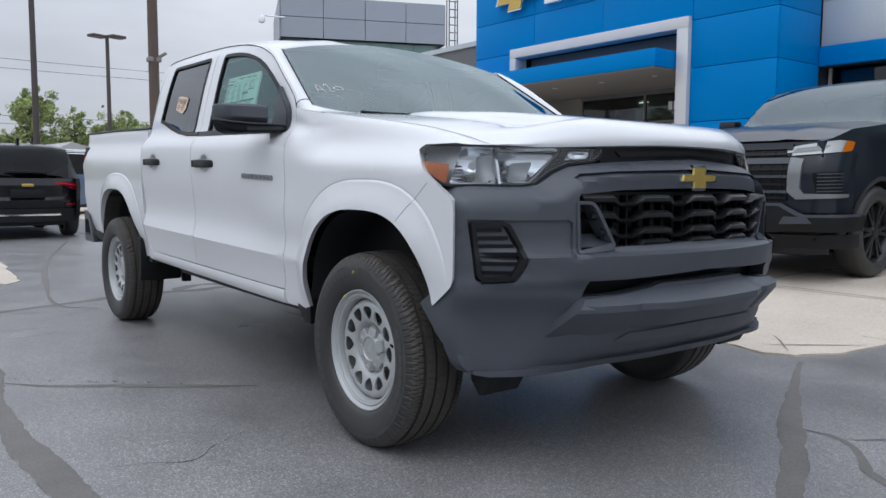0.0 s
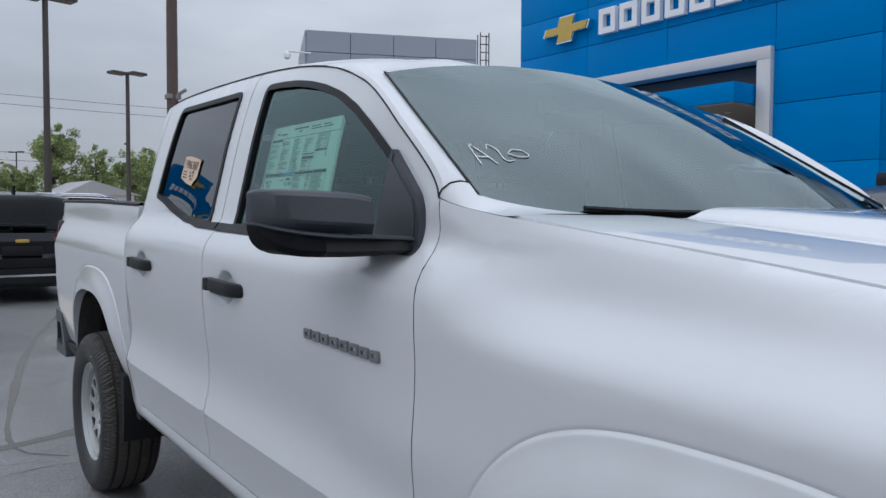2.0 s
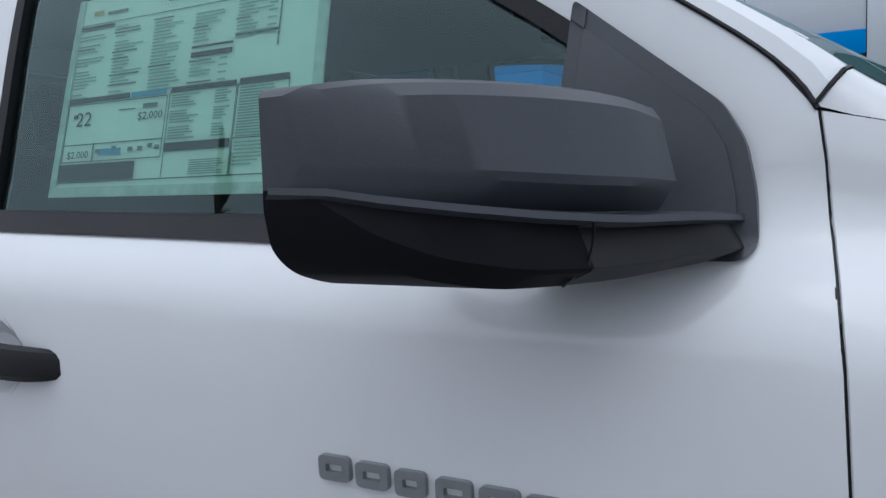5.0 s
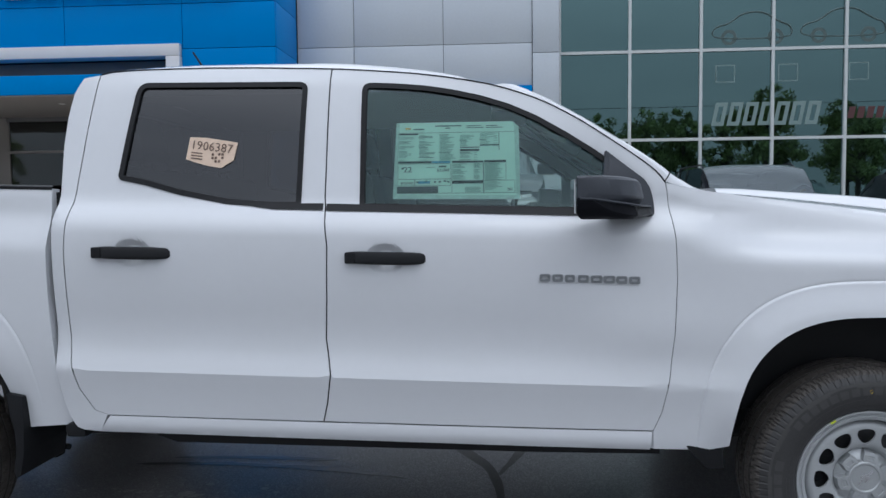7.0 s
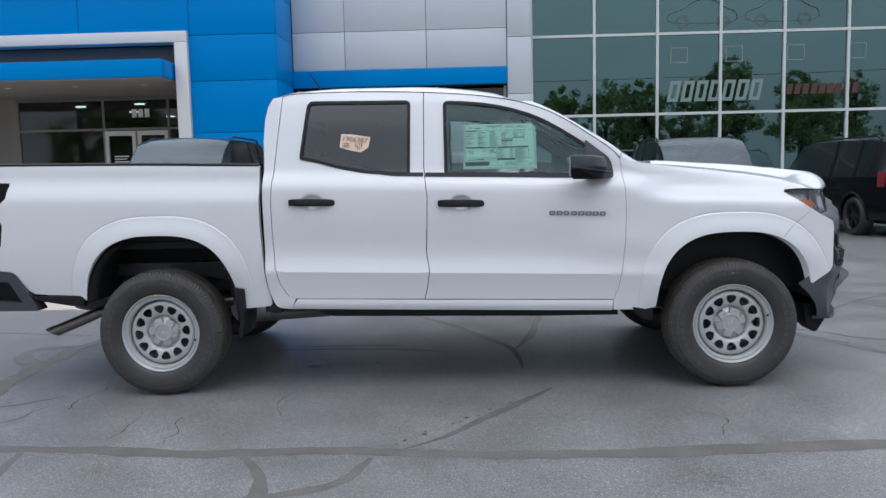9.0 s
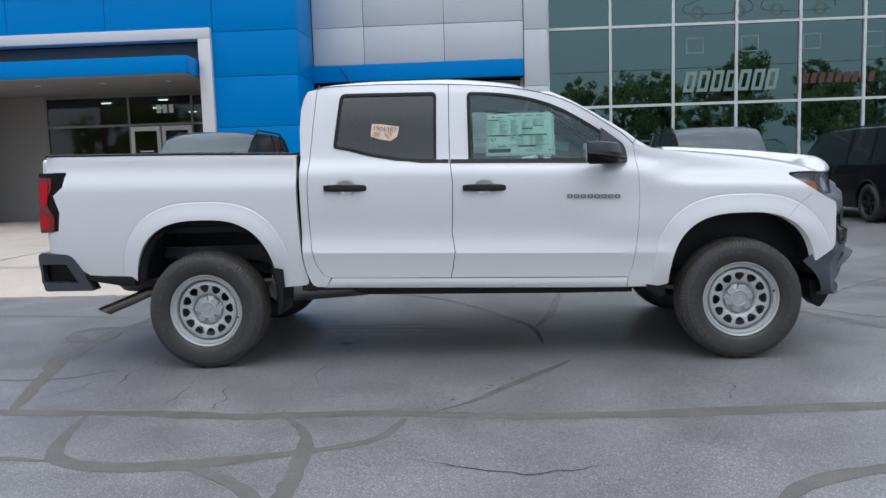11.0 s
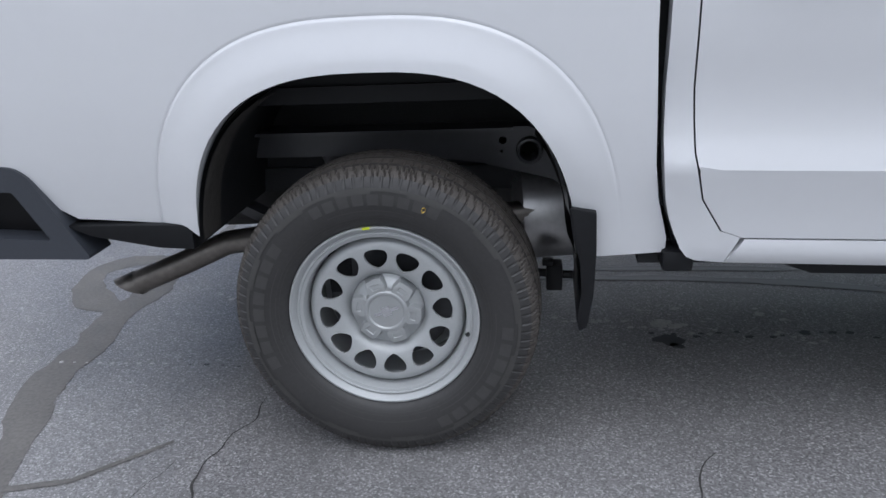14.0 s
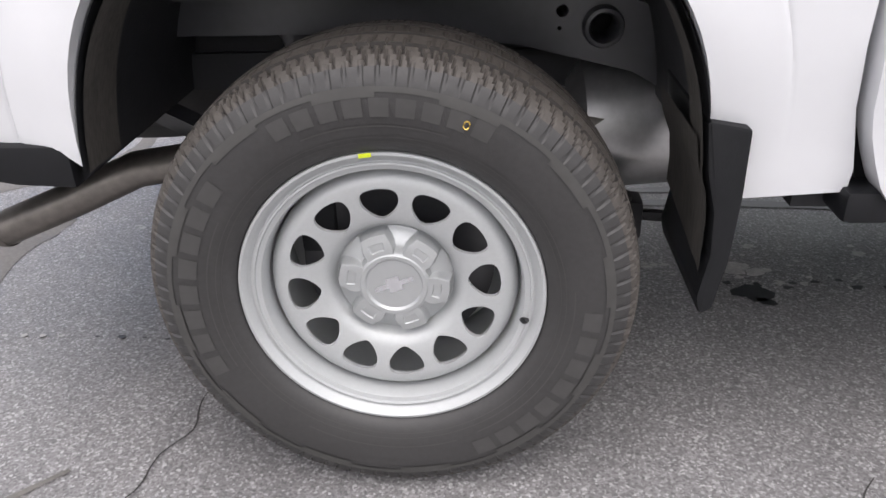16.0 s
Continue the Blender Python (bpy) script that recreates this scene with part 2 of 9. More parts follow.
M = {
    "asphalt": asphalt_mat(),
    "concrete": surface("apron_concrete", (0.50, 0.44, 0.37), 0.85, vary=0.2, scale=1.3, fine=45, bump=0.4, bump_scale=160),
    "crack": surface("open_hairline_crack", (0.05, 0.048, 0.047), 0.85, vary=0.3, scale=20),
    "tar": surface("crack_sealer", (0.122, 0.115, 0.107), 0.58, vary=0.35, scale=7, fine=90, bump=0.4, bump_scale=110),
    "wet": surface("damp_spot", (0.02, 0.02, 0.022), 0.3, vary=0.3, scale=9, fine=90),
    "chalk": surface("dried_white_residue", (0.42, 0.41, 0.40), 0.9, vary=0.3, scale=12, fine=120),
    "white": surface("white_car_paint", (0.68, 0.69, 0.71), 0.30, vary=0.012, scale=3, fine=30, coat=1.0, spec=0.12),
    # the mirror's own plastic, darkened to paint in the shade on its underside
    "mirror_shade": surface("shaded_mirror_plastic", (0.006, 0.0065, 0.009), 0.6, spec=0.10, vary=0.12, scale=8),
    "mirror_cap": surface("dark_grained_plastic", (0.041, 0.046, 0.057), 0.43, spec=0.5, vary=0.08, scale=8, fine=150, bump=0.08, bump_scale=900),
    "plastic": surface("charcoal_grained_plastic", (0.056, 0.063, 0.078), 0.43, spec=0.5, vary=0.08, scale=8, fine=150, bump=0.08, bump_scale=900),
    "black": surface("black_gloss_trim", (0.004, 0.004, 0.005), 0.34, vary=0.1, spec=0.25),
    "gloss_bar": surface("satin_black_grille_bar", (0.010, 0.0105, 0.012), 0.3, vary=0.1, spec=0.45),
    "blackm": surface("black_matt_plastic", (0.008, 0.0085, 0.010), 0.50, spec=0.28, vary=0.15, bump=0.15, bump_scale=500),
    "rubber": surface("tyre_rubber", (0.035, 0.034, 0.034), 0.50, spec=0.50, vary=0.18, scale=9, fine=120, bump=0.15, bump_scale=500),
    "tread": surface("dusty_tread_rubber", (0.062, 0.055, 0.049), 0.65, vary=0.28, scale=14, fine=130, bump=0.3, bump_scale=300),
    "letter": surface("raised_rubber", (0.050, 0.049, 0.048), 0.5, vary=0.15),
    "relief": surface("raised_grey_rubber", (0.050, 0.049, 0.047), 0.5, vary=0.15),
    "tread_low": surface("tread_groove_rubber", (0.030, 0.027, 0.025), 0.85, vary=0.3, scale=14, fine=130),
    "liner": surface("wheel_liner", (0.014, 0.015, 0.018), 0.65, vary=0.25, scale=15, fine=120, bump=0.3, bump_scale=120),
    "dusty": surface("dust_streaked_liner", (0.046, 0.042, 0.038), 0.8, vary=0.5, scale=30, fine=170, bump=0.5, bump_scale=120, stretch=(1, 1, 0.25)),
    "chassis": surface("satin_black_steel", (0.038, 0.039, 0.044), 0.34, vary=0.15, spec=0.75),
    "silver": surface("silver_wheel_paint", (0.45, 0.465, 0.47), 0.56, metal=0.4, vary=0.04, scale=5, fine=200, coat=0.1),
    "capsilver": surface("silver_cap_plastic", (0.44, 0.455, 0.46), 0.40, metal=0.55, vary=0.03, coat=0.2),
    "chrome": surface("chrome", (0.75, 0.76, 0.78), 0.09, metal=1.0, vary=0.03),
    "gold": surface("gold_badge", (0.60, 0.42, 0.10), 0.25, metal=0.6, vary=0.05, coat=0.4),
    "exhaust": surface("exhaust_steel", (0.20, 0.185, 0.17), 0.38, metal=0.9, vary=0.2, scale=12),
    "muffler": surface("aluminised_steel", (0.5, 0.5, 0.5), 0.35, metal=0.9, vary=0.15, scale=10),
    "amber": surface("amber_lens", (0.55, 0.135, 0.0), 0.35, vary=0.12, scale=40, spec=0.15),
    "red": surface("red_lens", (0.48, 0.004, 0.012), 0.3, vary=0.1, spec=0.2),
    "darkred": surface("dark_red_lens", (0.17, 0.006, 0.012), 0.15, vary=0.1, coat=0.3),
    "reflector": surface("headlamp_reflector", (0.84, 0.86, 0.88), 0.09, metal=1.0, vary=0.1, scale=30),
    "lamp_bowl": surface("brushed_lamp_bowl", (0.80, 0.82, 0.84), 0.12, metal=1.0, vary=0.1, scale=25),
    "lamp_grey": surface("grey_lamp_lining", (0.42, 0.43, 0.44), 0.35, metal=0.4, vary=0.08),
    "lamp_dark": surface("headlamp_bezel", (0.22, 0.23, 0.24), 0.3, metal=0.3, vary=0.1),
    "glass_front": pane("lightly_tinted_glass", (0.76, 0.86, 0.83), ior=1.74, gloss=(0.72, 0.95, 0.95)),
    "glass_rear": pane("dark_privacy_glass", (0.10, 0.105, 0.115), ior=1.75),
    "glass_ws": pane("windscreen_glass", (0.46, 0.56, 0.54), ior=2.25, gloss=(0.80, 0.93, 0.95)),
    "lens": pane("clear_lens", (0.82, 0.84, 0.86)),
    "frit": surface("black_glass_border", (0.012, 0.013, 0.014), 0.45, vary=0.05),
    "interior": surface("dark_grey_interior", (0.032, 0.033, 0.035), 0.75, vary=0.12, scale=12, fine=200),
    "headliner": surface("grey_headliner", (0.14, 0.14, 0.14), 0.9, vary=0.05),
    "label": surface("pale_green_price_sheet", (0.70, 0.92, 0.82), 0.6, vary=0.03),
    "ink": surface("grey_print", (0.13, 0.20, 0.18), 0.7, vary=0.1),
    "ink_pale": surface("pale_print", (0.30, 0.47, 0.42), 0.7, vary=0.1),
    "ink_blue": surface("blue_print", (0.10, 0.36, 0.55), 0.7, vary=0.1),
    "tape": surface("clear_tape_edge", (0.50, 0.70, 0.63), 0.35, vary=0.15, scale=60, coat=0.5),
    "ink_dark": surface("dark_print", (0.04, 0.06, 0.06), 0.7, vary=0.1),
    "tan": surface("tan_stock_sticker", (0.72, 0.55, 0.42), 0.7, vary=0.08, scale=40),
    "brown_ink": surface("brown_print", (0.13, 0.08, 0.06), 0.7, vary=0.1),
    "marker": surface("white_paint_marker", (0.85, 0.86, 0.86), 0.7, vary=0.05),
    "yellow": surface("yellow_tag", (0.62, 0.72, 0.02), 0.5, vary=0.05),
    "blue": surface("blue_cladding_panel", (0.0, 0.205, 0.57), 0.42, vary=0.05, scale=0.8, fine=25, var_obj=0.15, spec=0.12),
    "grey": surface("silver_grey_cladding", (0.53, 0.57, 0.61), 0.42, metal=0.2, vary=0.05, scale=0.7, fine=20, var_obj=0.2),
    "boxgrey": surface("blue_grey_cladding", (0.33, 0.36, 0.41), 0.45, metal=0.15, vary=0.05, scale=0.7, fine=20, var_obj=0.2),
    "boxglass": surface("pale_green_strip_glass", (0.17, 0.29, 0.25), 0.15, vary=0.08, scale=1.5, coat=0.5),
    "recess": surface("brown_grey_recess", (0.16, 0.15, 0.145), 0.7, vary=0.12, scale=1.2),
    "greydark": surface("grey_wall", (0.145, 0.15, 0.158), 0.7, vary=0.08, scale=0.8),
    "alu": surface("white_aluminium_frame", (0.66, 0.66, 0.67), 0.4, metal=0.2, vary=0.04, scale=2),
    "mullion": surface("pale_mullion", (0.60, 0.63, 0.62), 0.4, metal=0.1, vary=0.04),
    "soffit": surface("grey_soffit", (0.25, 0.24, 0.235), 0.7, vary=0.05, scale=1),
    "joint": surface("dark_joint", (0.02, 0.03, 0.05), 0.7, vary=0.1),
    "curtain": pane("green_curtain_glass", (0.05, 0.075, 0.07), gloss_rough=0.012, ior=2.45, gloss=(0.58, 0.95, 0.97)),
    "shopglass": pane("dark_shop_glass", (0.36, 0.42, 0.40), gloss_rough=0.03, ior=1.6),
    "signwhite": surface("white_sign_acrylic", (0.86, 0.88, 0.92), 0.3, vary=0.02, coat=0.3),
    "signfaint": surface("pale_vinyl", (0.20, 0.28, 0.27), 0.6, vary=0.05),
    "decal": surface("faint_vinyl", (0.085, 0.125, 0.12), 0.6, vary=0.05),
    "signred": surface("dull_red_vinyl", (0.085, 0.03, 0.03), 0.6, vary=0.1),
    # near-black for the showroom's inner faces: its gloom is put into the colour
    "dark": surface("unlit_room_black", (0.03, 0.032, 0.033), 0.85, vary=0.2, scale=1.5),
    "pole": surface("brown_steel_pole", (0.075, 0.062, 0.056), 0.55, vary=0.15, scale=2, stretch=(4, 4, 0.5)),
    "timber": surface("weathered_pole_timber", (0.12, 0.09, 0.075), 0.85, vary=0.3, scale=3, fine=40, stretch=(8, 8, 0.4), bump=0.3),
    "bark": surface("bark", (0.10, 0.085, 0.07), 0.9, vary=0.3, scale=5, bump=0.4, bump_scale=30),
    "roofgrey": surface("pale_far_roof", (0.40, 0.40, 0.41), 0.8, vary=0.1),
    "carblack": surface("black_car_paint", (0.006, 0.0065, 0.009), 0.25, vary=0.1, coat=0.2, spec=0.3),
    "carnavy": surface("very_dark_blue_car_paint", (0.009, 0.012, 0.020), 0.30, vary=0.1, coat=0.35, spec=0.3),
    "carblue": surface("blue_car_paint", (0.012, 0.03, 0.09), 0.3, vary=0.08, coat=0.4),
    "carsteel": surface("steel_blue_car_paint", (0.11, 0.16, 0.26), 0.3, metal=0.15, vary=0.08, coat=1.0),
    "cargrey": surface("grey_car_paint", (0.16, 0.165, 0.17), 0.3, metal=0.4, vary=0.06, coat=1.0),
    "carglass": pane("car_glass", (0.035, 0.04, 0.04), ior=1.32),
    "carws": pane("car_windscreen", (0.30, 0.35, 0.35), ior=2.1, gloss=(0.78, 0.88, 0.92)),
    "alloy": surface("dark_alloy", (0.03, 0.03, 0.032), 0.35, metal=0.5, vary=0.1),
    "alloy_silver": surface("silver_alloy", (0.45, 0.45, 0.46), 0.35, metal=0.8, vary=0.05),
}


def leaf_mat():
    m, n, l, b = node_mat("spring_leaves")
    g = n.new("ShaderNodeNewGeometry")
    r = n.new("ShaderNodeValToRGB")
    r.color_ramp.elements[0].color = (0.20, 0.24, 0.095, 1)
    r.color_ramp.elements[1].color = (0.40, 0.47, 0.18, 1)
    l.new(g.outputs["Random Per Island"], r.inputs["Fac"])
    tc = n.new("ShaderNodeTexCoord")
    no = n.new("ShaderNodeTexNoise")
    no.inputs["Scale"].default_value = 0.8
    no.inputs["Detail"].default_value = 2.0
    l.new(tc.outputs["Object"], no.inputs["Vector"])
    br = n.new("ShaderNodeMapRange")
    br.inputs["From Min"].default_value, br.inputs["From Max"].default_value = 0.3, 0.7
    br.inputs["To Min"].default_value, br.inputs["To Max"].default_value = 0.6, 1.25
    l.new(no.outputs["Fac"], br.inputs["Value"])
    hsv = n.new("ShaderNodeHueSaturation")
    l.new(r.outputs["Color"], hsv.inputs["Color"])
    l.new(br.outputs["Result"], hsv.inputs["Value"])
    l.new(hsv.outputs["Color"], b.inputs["Base Color"])
    b.inputs["Roughness"].default_value = 0.7
    return m


M["leaf"] = leaf_mat()


def lamp_mat():
    m, n, l, b = node_mat("lit_ceiling_lamp")
    b.inputs["Emission Color"].default_value = (1.0, 0.97, 0.9, 1)
    b.inputs["Emission Strength"].default_value = 6.0
    return m


M["lamp"] = lamp_mat()


# ---------------------------------------------------------------- mesh tools
from mathutils.geometry import delaunay_2d_cdt


def curve1(pts):
    """Smooth monotone curve through (x, y) pairs."""
    xs, ys = np.array([p[0] for p in pts], float), np.array([p[1] for p in pts], float)
    d = np.diff(ys) / np.diff(xs)
    m = np.zeros(len(xs))
    m[0], m[-1] = d[0], d[-1]
    for i in range(1, len(xs) - 1):
        m[i] = 0 if d[i - 1] * d[i] <= 0 else 2 * d[i - 1] * d[i] / (d[i - 1] + d[i])

    def f(x):
        x = min(max(x, xs[0]), xs[-1])
        i = min(max(int(np.searchsorted(xs, x)) - 1, 0), len(xs) - 2)
        h = xs[i + 1] - xs[i]
        t = (x - xs[i]) / h
        return float((1 + 2 * t) * (1 - t) ** 2 * ys[i] + t * (1 - t) ** 2 * h * m[i] + t * t * (3 - 2 * t) * ys[i + 1] + t * t * (t - 1) * h * m[i + 1])

    return f


def step01(a, b, x):
    t = min(max((x - a) / (b - a), 0.0), 1.0)
    return t * t * (3 - 2 * t)


def chaikin(pts, n=2, closed=True):
    pts = [tuple(p) for p in pts]
    for _ in range(n):
        out = [] if closed else [pts[0]]
        for i in range(len(pts) if closed else len(pts) - 1):
            a, b = pts[i], pts[(i + 1) % len(pts)]
            out.append(tuple(0.75 * u + 0.25 * v for u, v in zip(a, b)))
            out.append(tuple(0.25 * u + 0.75 * v for u, v in zip(a, b)))
        if not closed:
            out.append(pts[-1])
        pts = out
    return pts


def round_poly(pts, r, n=4):
    """A closed polygon with corners of radius about r."""
    out = []
    for i, p in enumerate(pts):
        p, a, b = Vector(p), Vector(pts[i - 1]), Vector(pts[(i + 1) % len(pts)])
        ra, rb = min(r, (a - p).length * 0.45), min(r, (b - p).length * 0.45)
        s, e = p + (a - p).normalized() * ra, p + (b - p).normalized() * rb
        for k in range(n + 1):
            t = k / n
            out.append(tuple((1 - t) ** 2 * s + 2 * t * (1 - t) * p + t * t * e))
    return out


def resample(poly, step, closed=True):
    out = []
    n = len(poly)
    for i in range(n if closed else n - 1):
        a, b = poly[i], poly[(i + 1) % n]
        k = max(1, int(math.ceil(math.dist(a, b) / step)))
        out += [tuple(u + (v - u) * j / k for u, v in zip(a, b)) for j in range(k)]
    if not closed:
        out.append(tuple(poly[-1]))
    return out


def inside(poly, px, py):
    """Even-odd test for arrays of points."""
    res = np.zeros(len(px), bool)
    n = len(poly)
    for i in range(n):
        (x1, y1), (x2, y2) = poly[i], poly[(i + 1) % n]
        if y1 == y2:
            continue
        c = ((y1 > py) != (y2 > py)) & (px < (x2 - x1) * (py - y1) / (y2 - y1) + x1)
        res ^= c
    return res


def sheet(outline, fmap, step=0.03, holes=(), grid=None, extra=(), back=(0, 0.012, 0), out=(0, -1, 0)):
    """A panel over a flat outline with holes, bent by fmap(a, b) -> (x, y, z), with edges folded back. Returns verts, faces."""
    loops = [resample(outline, step)] + [resample(h, step) for h in holes]
    bound = np.array([p for lo in loops for p in lo])
    lo_, hi_ = bound.min(0), bound.max(0)
    if grid is None:
        ga, gb = np.arange(lo_[0] + step / 2, hi_[0], step), np.arange(lo_[1] + step / 2, hi_[1], step)
        cand = np.array([(a, b) for b in gb for a in ga])
    else:
        cand = np.array(grid)
    if len(extra):
        ex = np.array(extra)
        if len(cand):
            keep = np.ones(len(cand), bool)
            for e in ex:
                keep &= ((cand - e) ** 2).sum(1) > (0.35 * step) ** 2
            cand = cand[keep]
        cand = np.vstack([cand, ex]) if len(cand) else ex
    if len(cand):
        ok = inside(loops[0], cand[:, 0], cand[:, 1])
        for h in loops[1:]:
            ok &= ~inside(h, cand[:, 0], cand[:, 1])
        cand = cand[ok]
    if len(cand):
        keep = np.ones(len(cand), bool)
        for e in bound:
            keep &= ((cand - e) ** 2).sum(1) > (0.4 * step) ** 2
        cand = cand[keep]
    pts = [tuple(map(float, p)) for p in bound] + [tuple(map(float, p)) for p in cand]
    edges, k = [], 0
    for lo in loops:
        edges += [(k + i, k + (i + 1) % len(lo)) for i in range(len(lo))]
        k += len(lo)
    vs, es, fs = delaunay_2d_cdt([Vector(p) for p in pts], edges, [], 0, 1e-6)[:3]
    vs = [(v.x, v.y) for v in vs]
    cen = np.array([[sum(vs[i][0] for i in f) / 3, sum(vs[i][1] for i in f) / 3] for f in fs])
    ok = inside(loops[0], cen[:, 0], cen[:, 1])
    for h in loops[1:]:
        ok &= ~inside(h, cen[:, 0], cen[:, 1])
    faces = [tuple(f) for f, o in zip(fs, ok) if o]
    used = sorted({i for f in faces for i in f})
    num = {v: i for i, v in enumerate(used)}
    faces = [tuple(num[i] for i in f) for f in faces]
    verts = [tuple(fmap(*vs[i])) for i in used]
    nrm = Vector((0, 0, 0))
    for f in faces:
        a, b, c = (Vector(verts[i]) for i in f)
        nrm += (b - a).cross(c - a)
    if nrm.dot(Vector(out)) < 0:
        faces = [f[::-1] for f in faces]
    if back is not None:
        count = {}
        for f in faces:
            for i in range(3):
                a, b = f[i], f[(i + 1) % 3]
                count[(a, b)] = 1
        rim = [e for e in count if (e[1], e[0]) not in count]
        twin = {}
        for e in rim:
            for v in e:
                if v not in twin:
                    twin[v] = len(verts)
                    verts.append(tuple(Vector(verts[v]) + Vector(back)))
        for a, b in rim:
            faces.append((b, a, twin[a], twin[b]))
    return verts, faces


def flip(vf):
    v, f = vf
    return [(x, -y, z) for x, y, z in v], [g[::-1] for g in f]


def turned(vf):
    """The same faces, seen from the other side."""
    return vf[0], [g[::-1] for g in vf[1]]


def join(*vfs):
    v, f = [], []
    for vs, fs in vfs:
        k = len(v)
        v += vs
        f += [tuple(i + k for i in g) for g in fs]
    return v, f


def moved(vf, m):
    return [tuple(m @ Vector(p)) for p in vf[0]], vf[1]


def block(x0, x1, y0, y1, z0, z1, r=0.0):
    """A box, its edges bevelled by r."""
    bm = bmesh.new()
    bmesh.ops.create_cube(bm, size=1)
    for v in bm.verts:
        v.co = Vector(((x0 + x1) / 2 + v.co.x * (x1 - x0), (y0 + y1) / 2 + v.co.y * (y1 - y0), (z0 + z1) / 2 + v.co.z * (z1 - z0)))
    if r:
        bmesh.ops.bevel(bm, geom=bm.edges[:], offset=r, segments=2, profile=0.6, affect="EDGES")
    v = [tuple(p.co) for p in bm.verts]
    f = [tuple(q.index for q in g.verts) for g in bm.faces]
    bm.free()
    return v, f


def prism(poly, axis, a, b, r=0.0):
    """A closed outline drawn out along an axis from a to b. The outline lies in the two other axes, in xyz order."""
    def put(p, t):
        q = list(p)
        q.insert("xyz".index(axis), t)
        return tuple(q)
    n = len(poly)
    area = sum(poly[i][0] * poly[(i + 1) % n][1] - poly[(i + 1) % n][0] * poly[i][1] for i in range(n))
    if (area > 0) != (axis == "y"):
        pass
    bm = bmesh.new()
    lo = [bm.verts.new(put(p, a)) for p in poly]
    hi = [bm.verts.new(put(p, b)) for p in poly]
    bm.faces.new(lo)
    bm.faces.new(hi[::-1])
    for i in range(n):
        bm.faces.new((lo[i], hi[i], hi[(i + 1) % n], lo[(i + 1) % n]))
    bmesh.ops.recalc_face_normals(bm, faces=bm.faces[:])
    if r:
        es = [e for e in bm.edges if len(e.link_faces) == 2 and e.calc_face_angle(0) > 0.5]
        bmesh.ops.bevel(bm, geom=es, offset=r, segments=2, profile=0.6, affect="EDGES")
    bmesh.ops.triangulate(bm, faces=[f for f in bm.faces if len(f.verts) > 4])
    bm.verts.index_update()
    v = [tuple(p.co) for p in bm.verts]
    f = [tuple(q.index for q in g.verts) for g in bm.faces]
    bm.free()
    return v, f


def lathe(prof, n=64, axis="y"):
    """A profile of (radius, along) turned about an axis through the origin."""
    v, f = [], []
    m = len(prof)
    for i in range(n):
        a = 2 * math.pi * i / n
        c, s = math.cos(a), math.sin(a)
        for r, t in prof:
            v.append({"y": (r * c, t, r * s), "z": (r * c, r * s, t), "x": (t, r * c, r * s)}[axis])
    for i in range(n):
        j = (i + 1) % n
        for k in range(m - 1):
            f.append((i * m + k, i * m + k + 1, j * m + k + 1, j * m + k))
    return v, f


def tube(path, r, n=10, cap=True):
    """A round bar along a path; r may be a number or one for each point."""
    pts = [Vector(p) for p in path]
    rs = r if isinstance(r, (list, tuple)) else [r] * len(pts)
    v, f = [], []
    for i, p in enumerate(pts):
        d = (pts[min(i + 1, len(pts) - 1)] - pts[max(i - 1, 0)]).normalized()
        u = d.cross(Vector((0, 0, 1)) if abs(d.z) < 0.9 else Vector((1, 0, 0))).normalized()
        w = d.cross(u)
        for k in range(n):
            a = 2 * math.pi * k / n
            v.append(tuple(p + (u * math.cos(a) + w * math.sin(a)) * rs[i]))
    for i in range(len(pts) - 1):
        for k in range(n):
            f.append((i * n + k, i * n + (k + 1) % n, (i + 1) * n + (k + 1) % n, (i + 1) * n + k))
    if cap:
        f.append(tuple(range(n))[::-1])
        f.append(tuple((len(pts) - 1) * n + k for k in range(n)))
    return v, f


def patch(rows):
    """A grid of points, row by row, as faces."""
    v, f, m = [], [], len(rows[0])
    for r in rows:
        v += [tuple(p) for p in r]
    for i in range(len(rows) - 1):
        for k in range(m - 1):
            f.append((i * m + k, i * m + k + 1, (i + 1) * m + k + 1, (i + 1) * m + k))
    return v, f


def mesh_of(name, vf, material, smooth=True, angle=35, face_out=True):
    me = bpy.data.meshes.new(name)
    me.from_pydata(vf[0], [], vf[1])
    if face_out:
        bm = bmesh.new()
        bm.from_mesh(me)
        bmesh.ops.recalc_face_normals(bm, faces=bm.faces[:])
        bm.to_mesh(me)
        bm.free()
    me.materials.append(M[material])
    if smooth:
        me.polygons.foreach_set("use_smooth", [True] * len(me.polygons))
        me.set_sharp_from_angle(angle=radians(angle))
    me.update()
    return me


def letters(text, width, height):
    """Flat letters of the built-in font as (x, z) points in a box of the given size from the origin, with faces."""
    cu = bpy.data.curves.new("letters", "FONT")
    cu.body, cu.resolution_u = text, 2
    ob = bpy.data.objects.new("letters", cu)
    me = ob.to_mesh()
    pts = [(v.co.x, v.co.y) for v in me.vertices]
    faces = [tuple(p.vertices) for p in me.polygons]
    ob.to_mesh_clear()
    bpy.data.objects.remove(ob)
    bpy.data.curves.remove(cu)
    x0, x1 = min(p[0] for p in pts), max(p[0] for p in pts)
    y0, y1 = min(p[1] for p in pts), max(p[1] for p in pts)
    return [((x - x0) / (x1 - x0) * width, (y - y0) / (y1 - y0) * height) for x, y in pts], faces


PANES = ("glass_front", "glass_ws", "glass_rear", "lens", "carws", "shopglass")


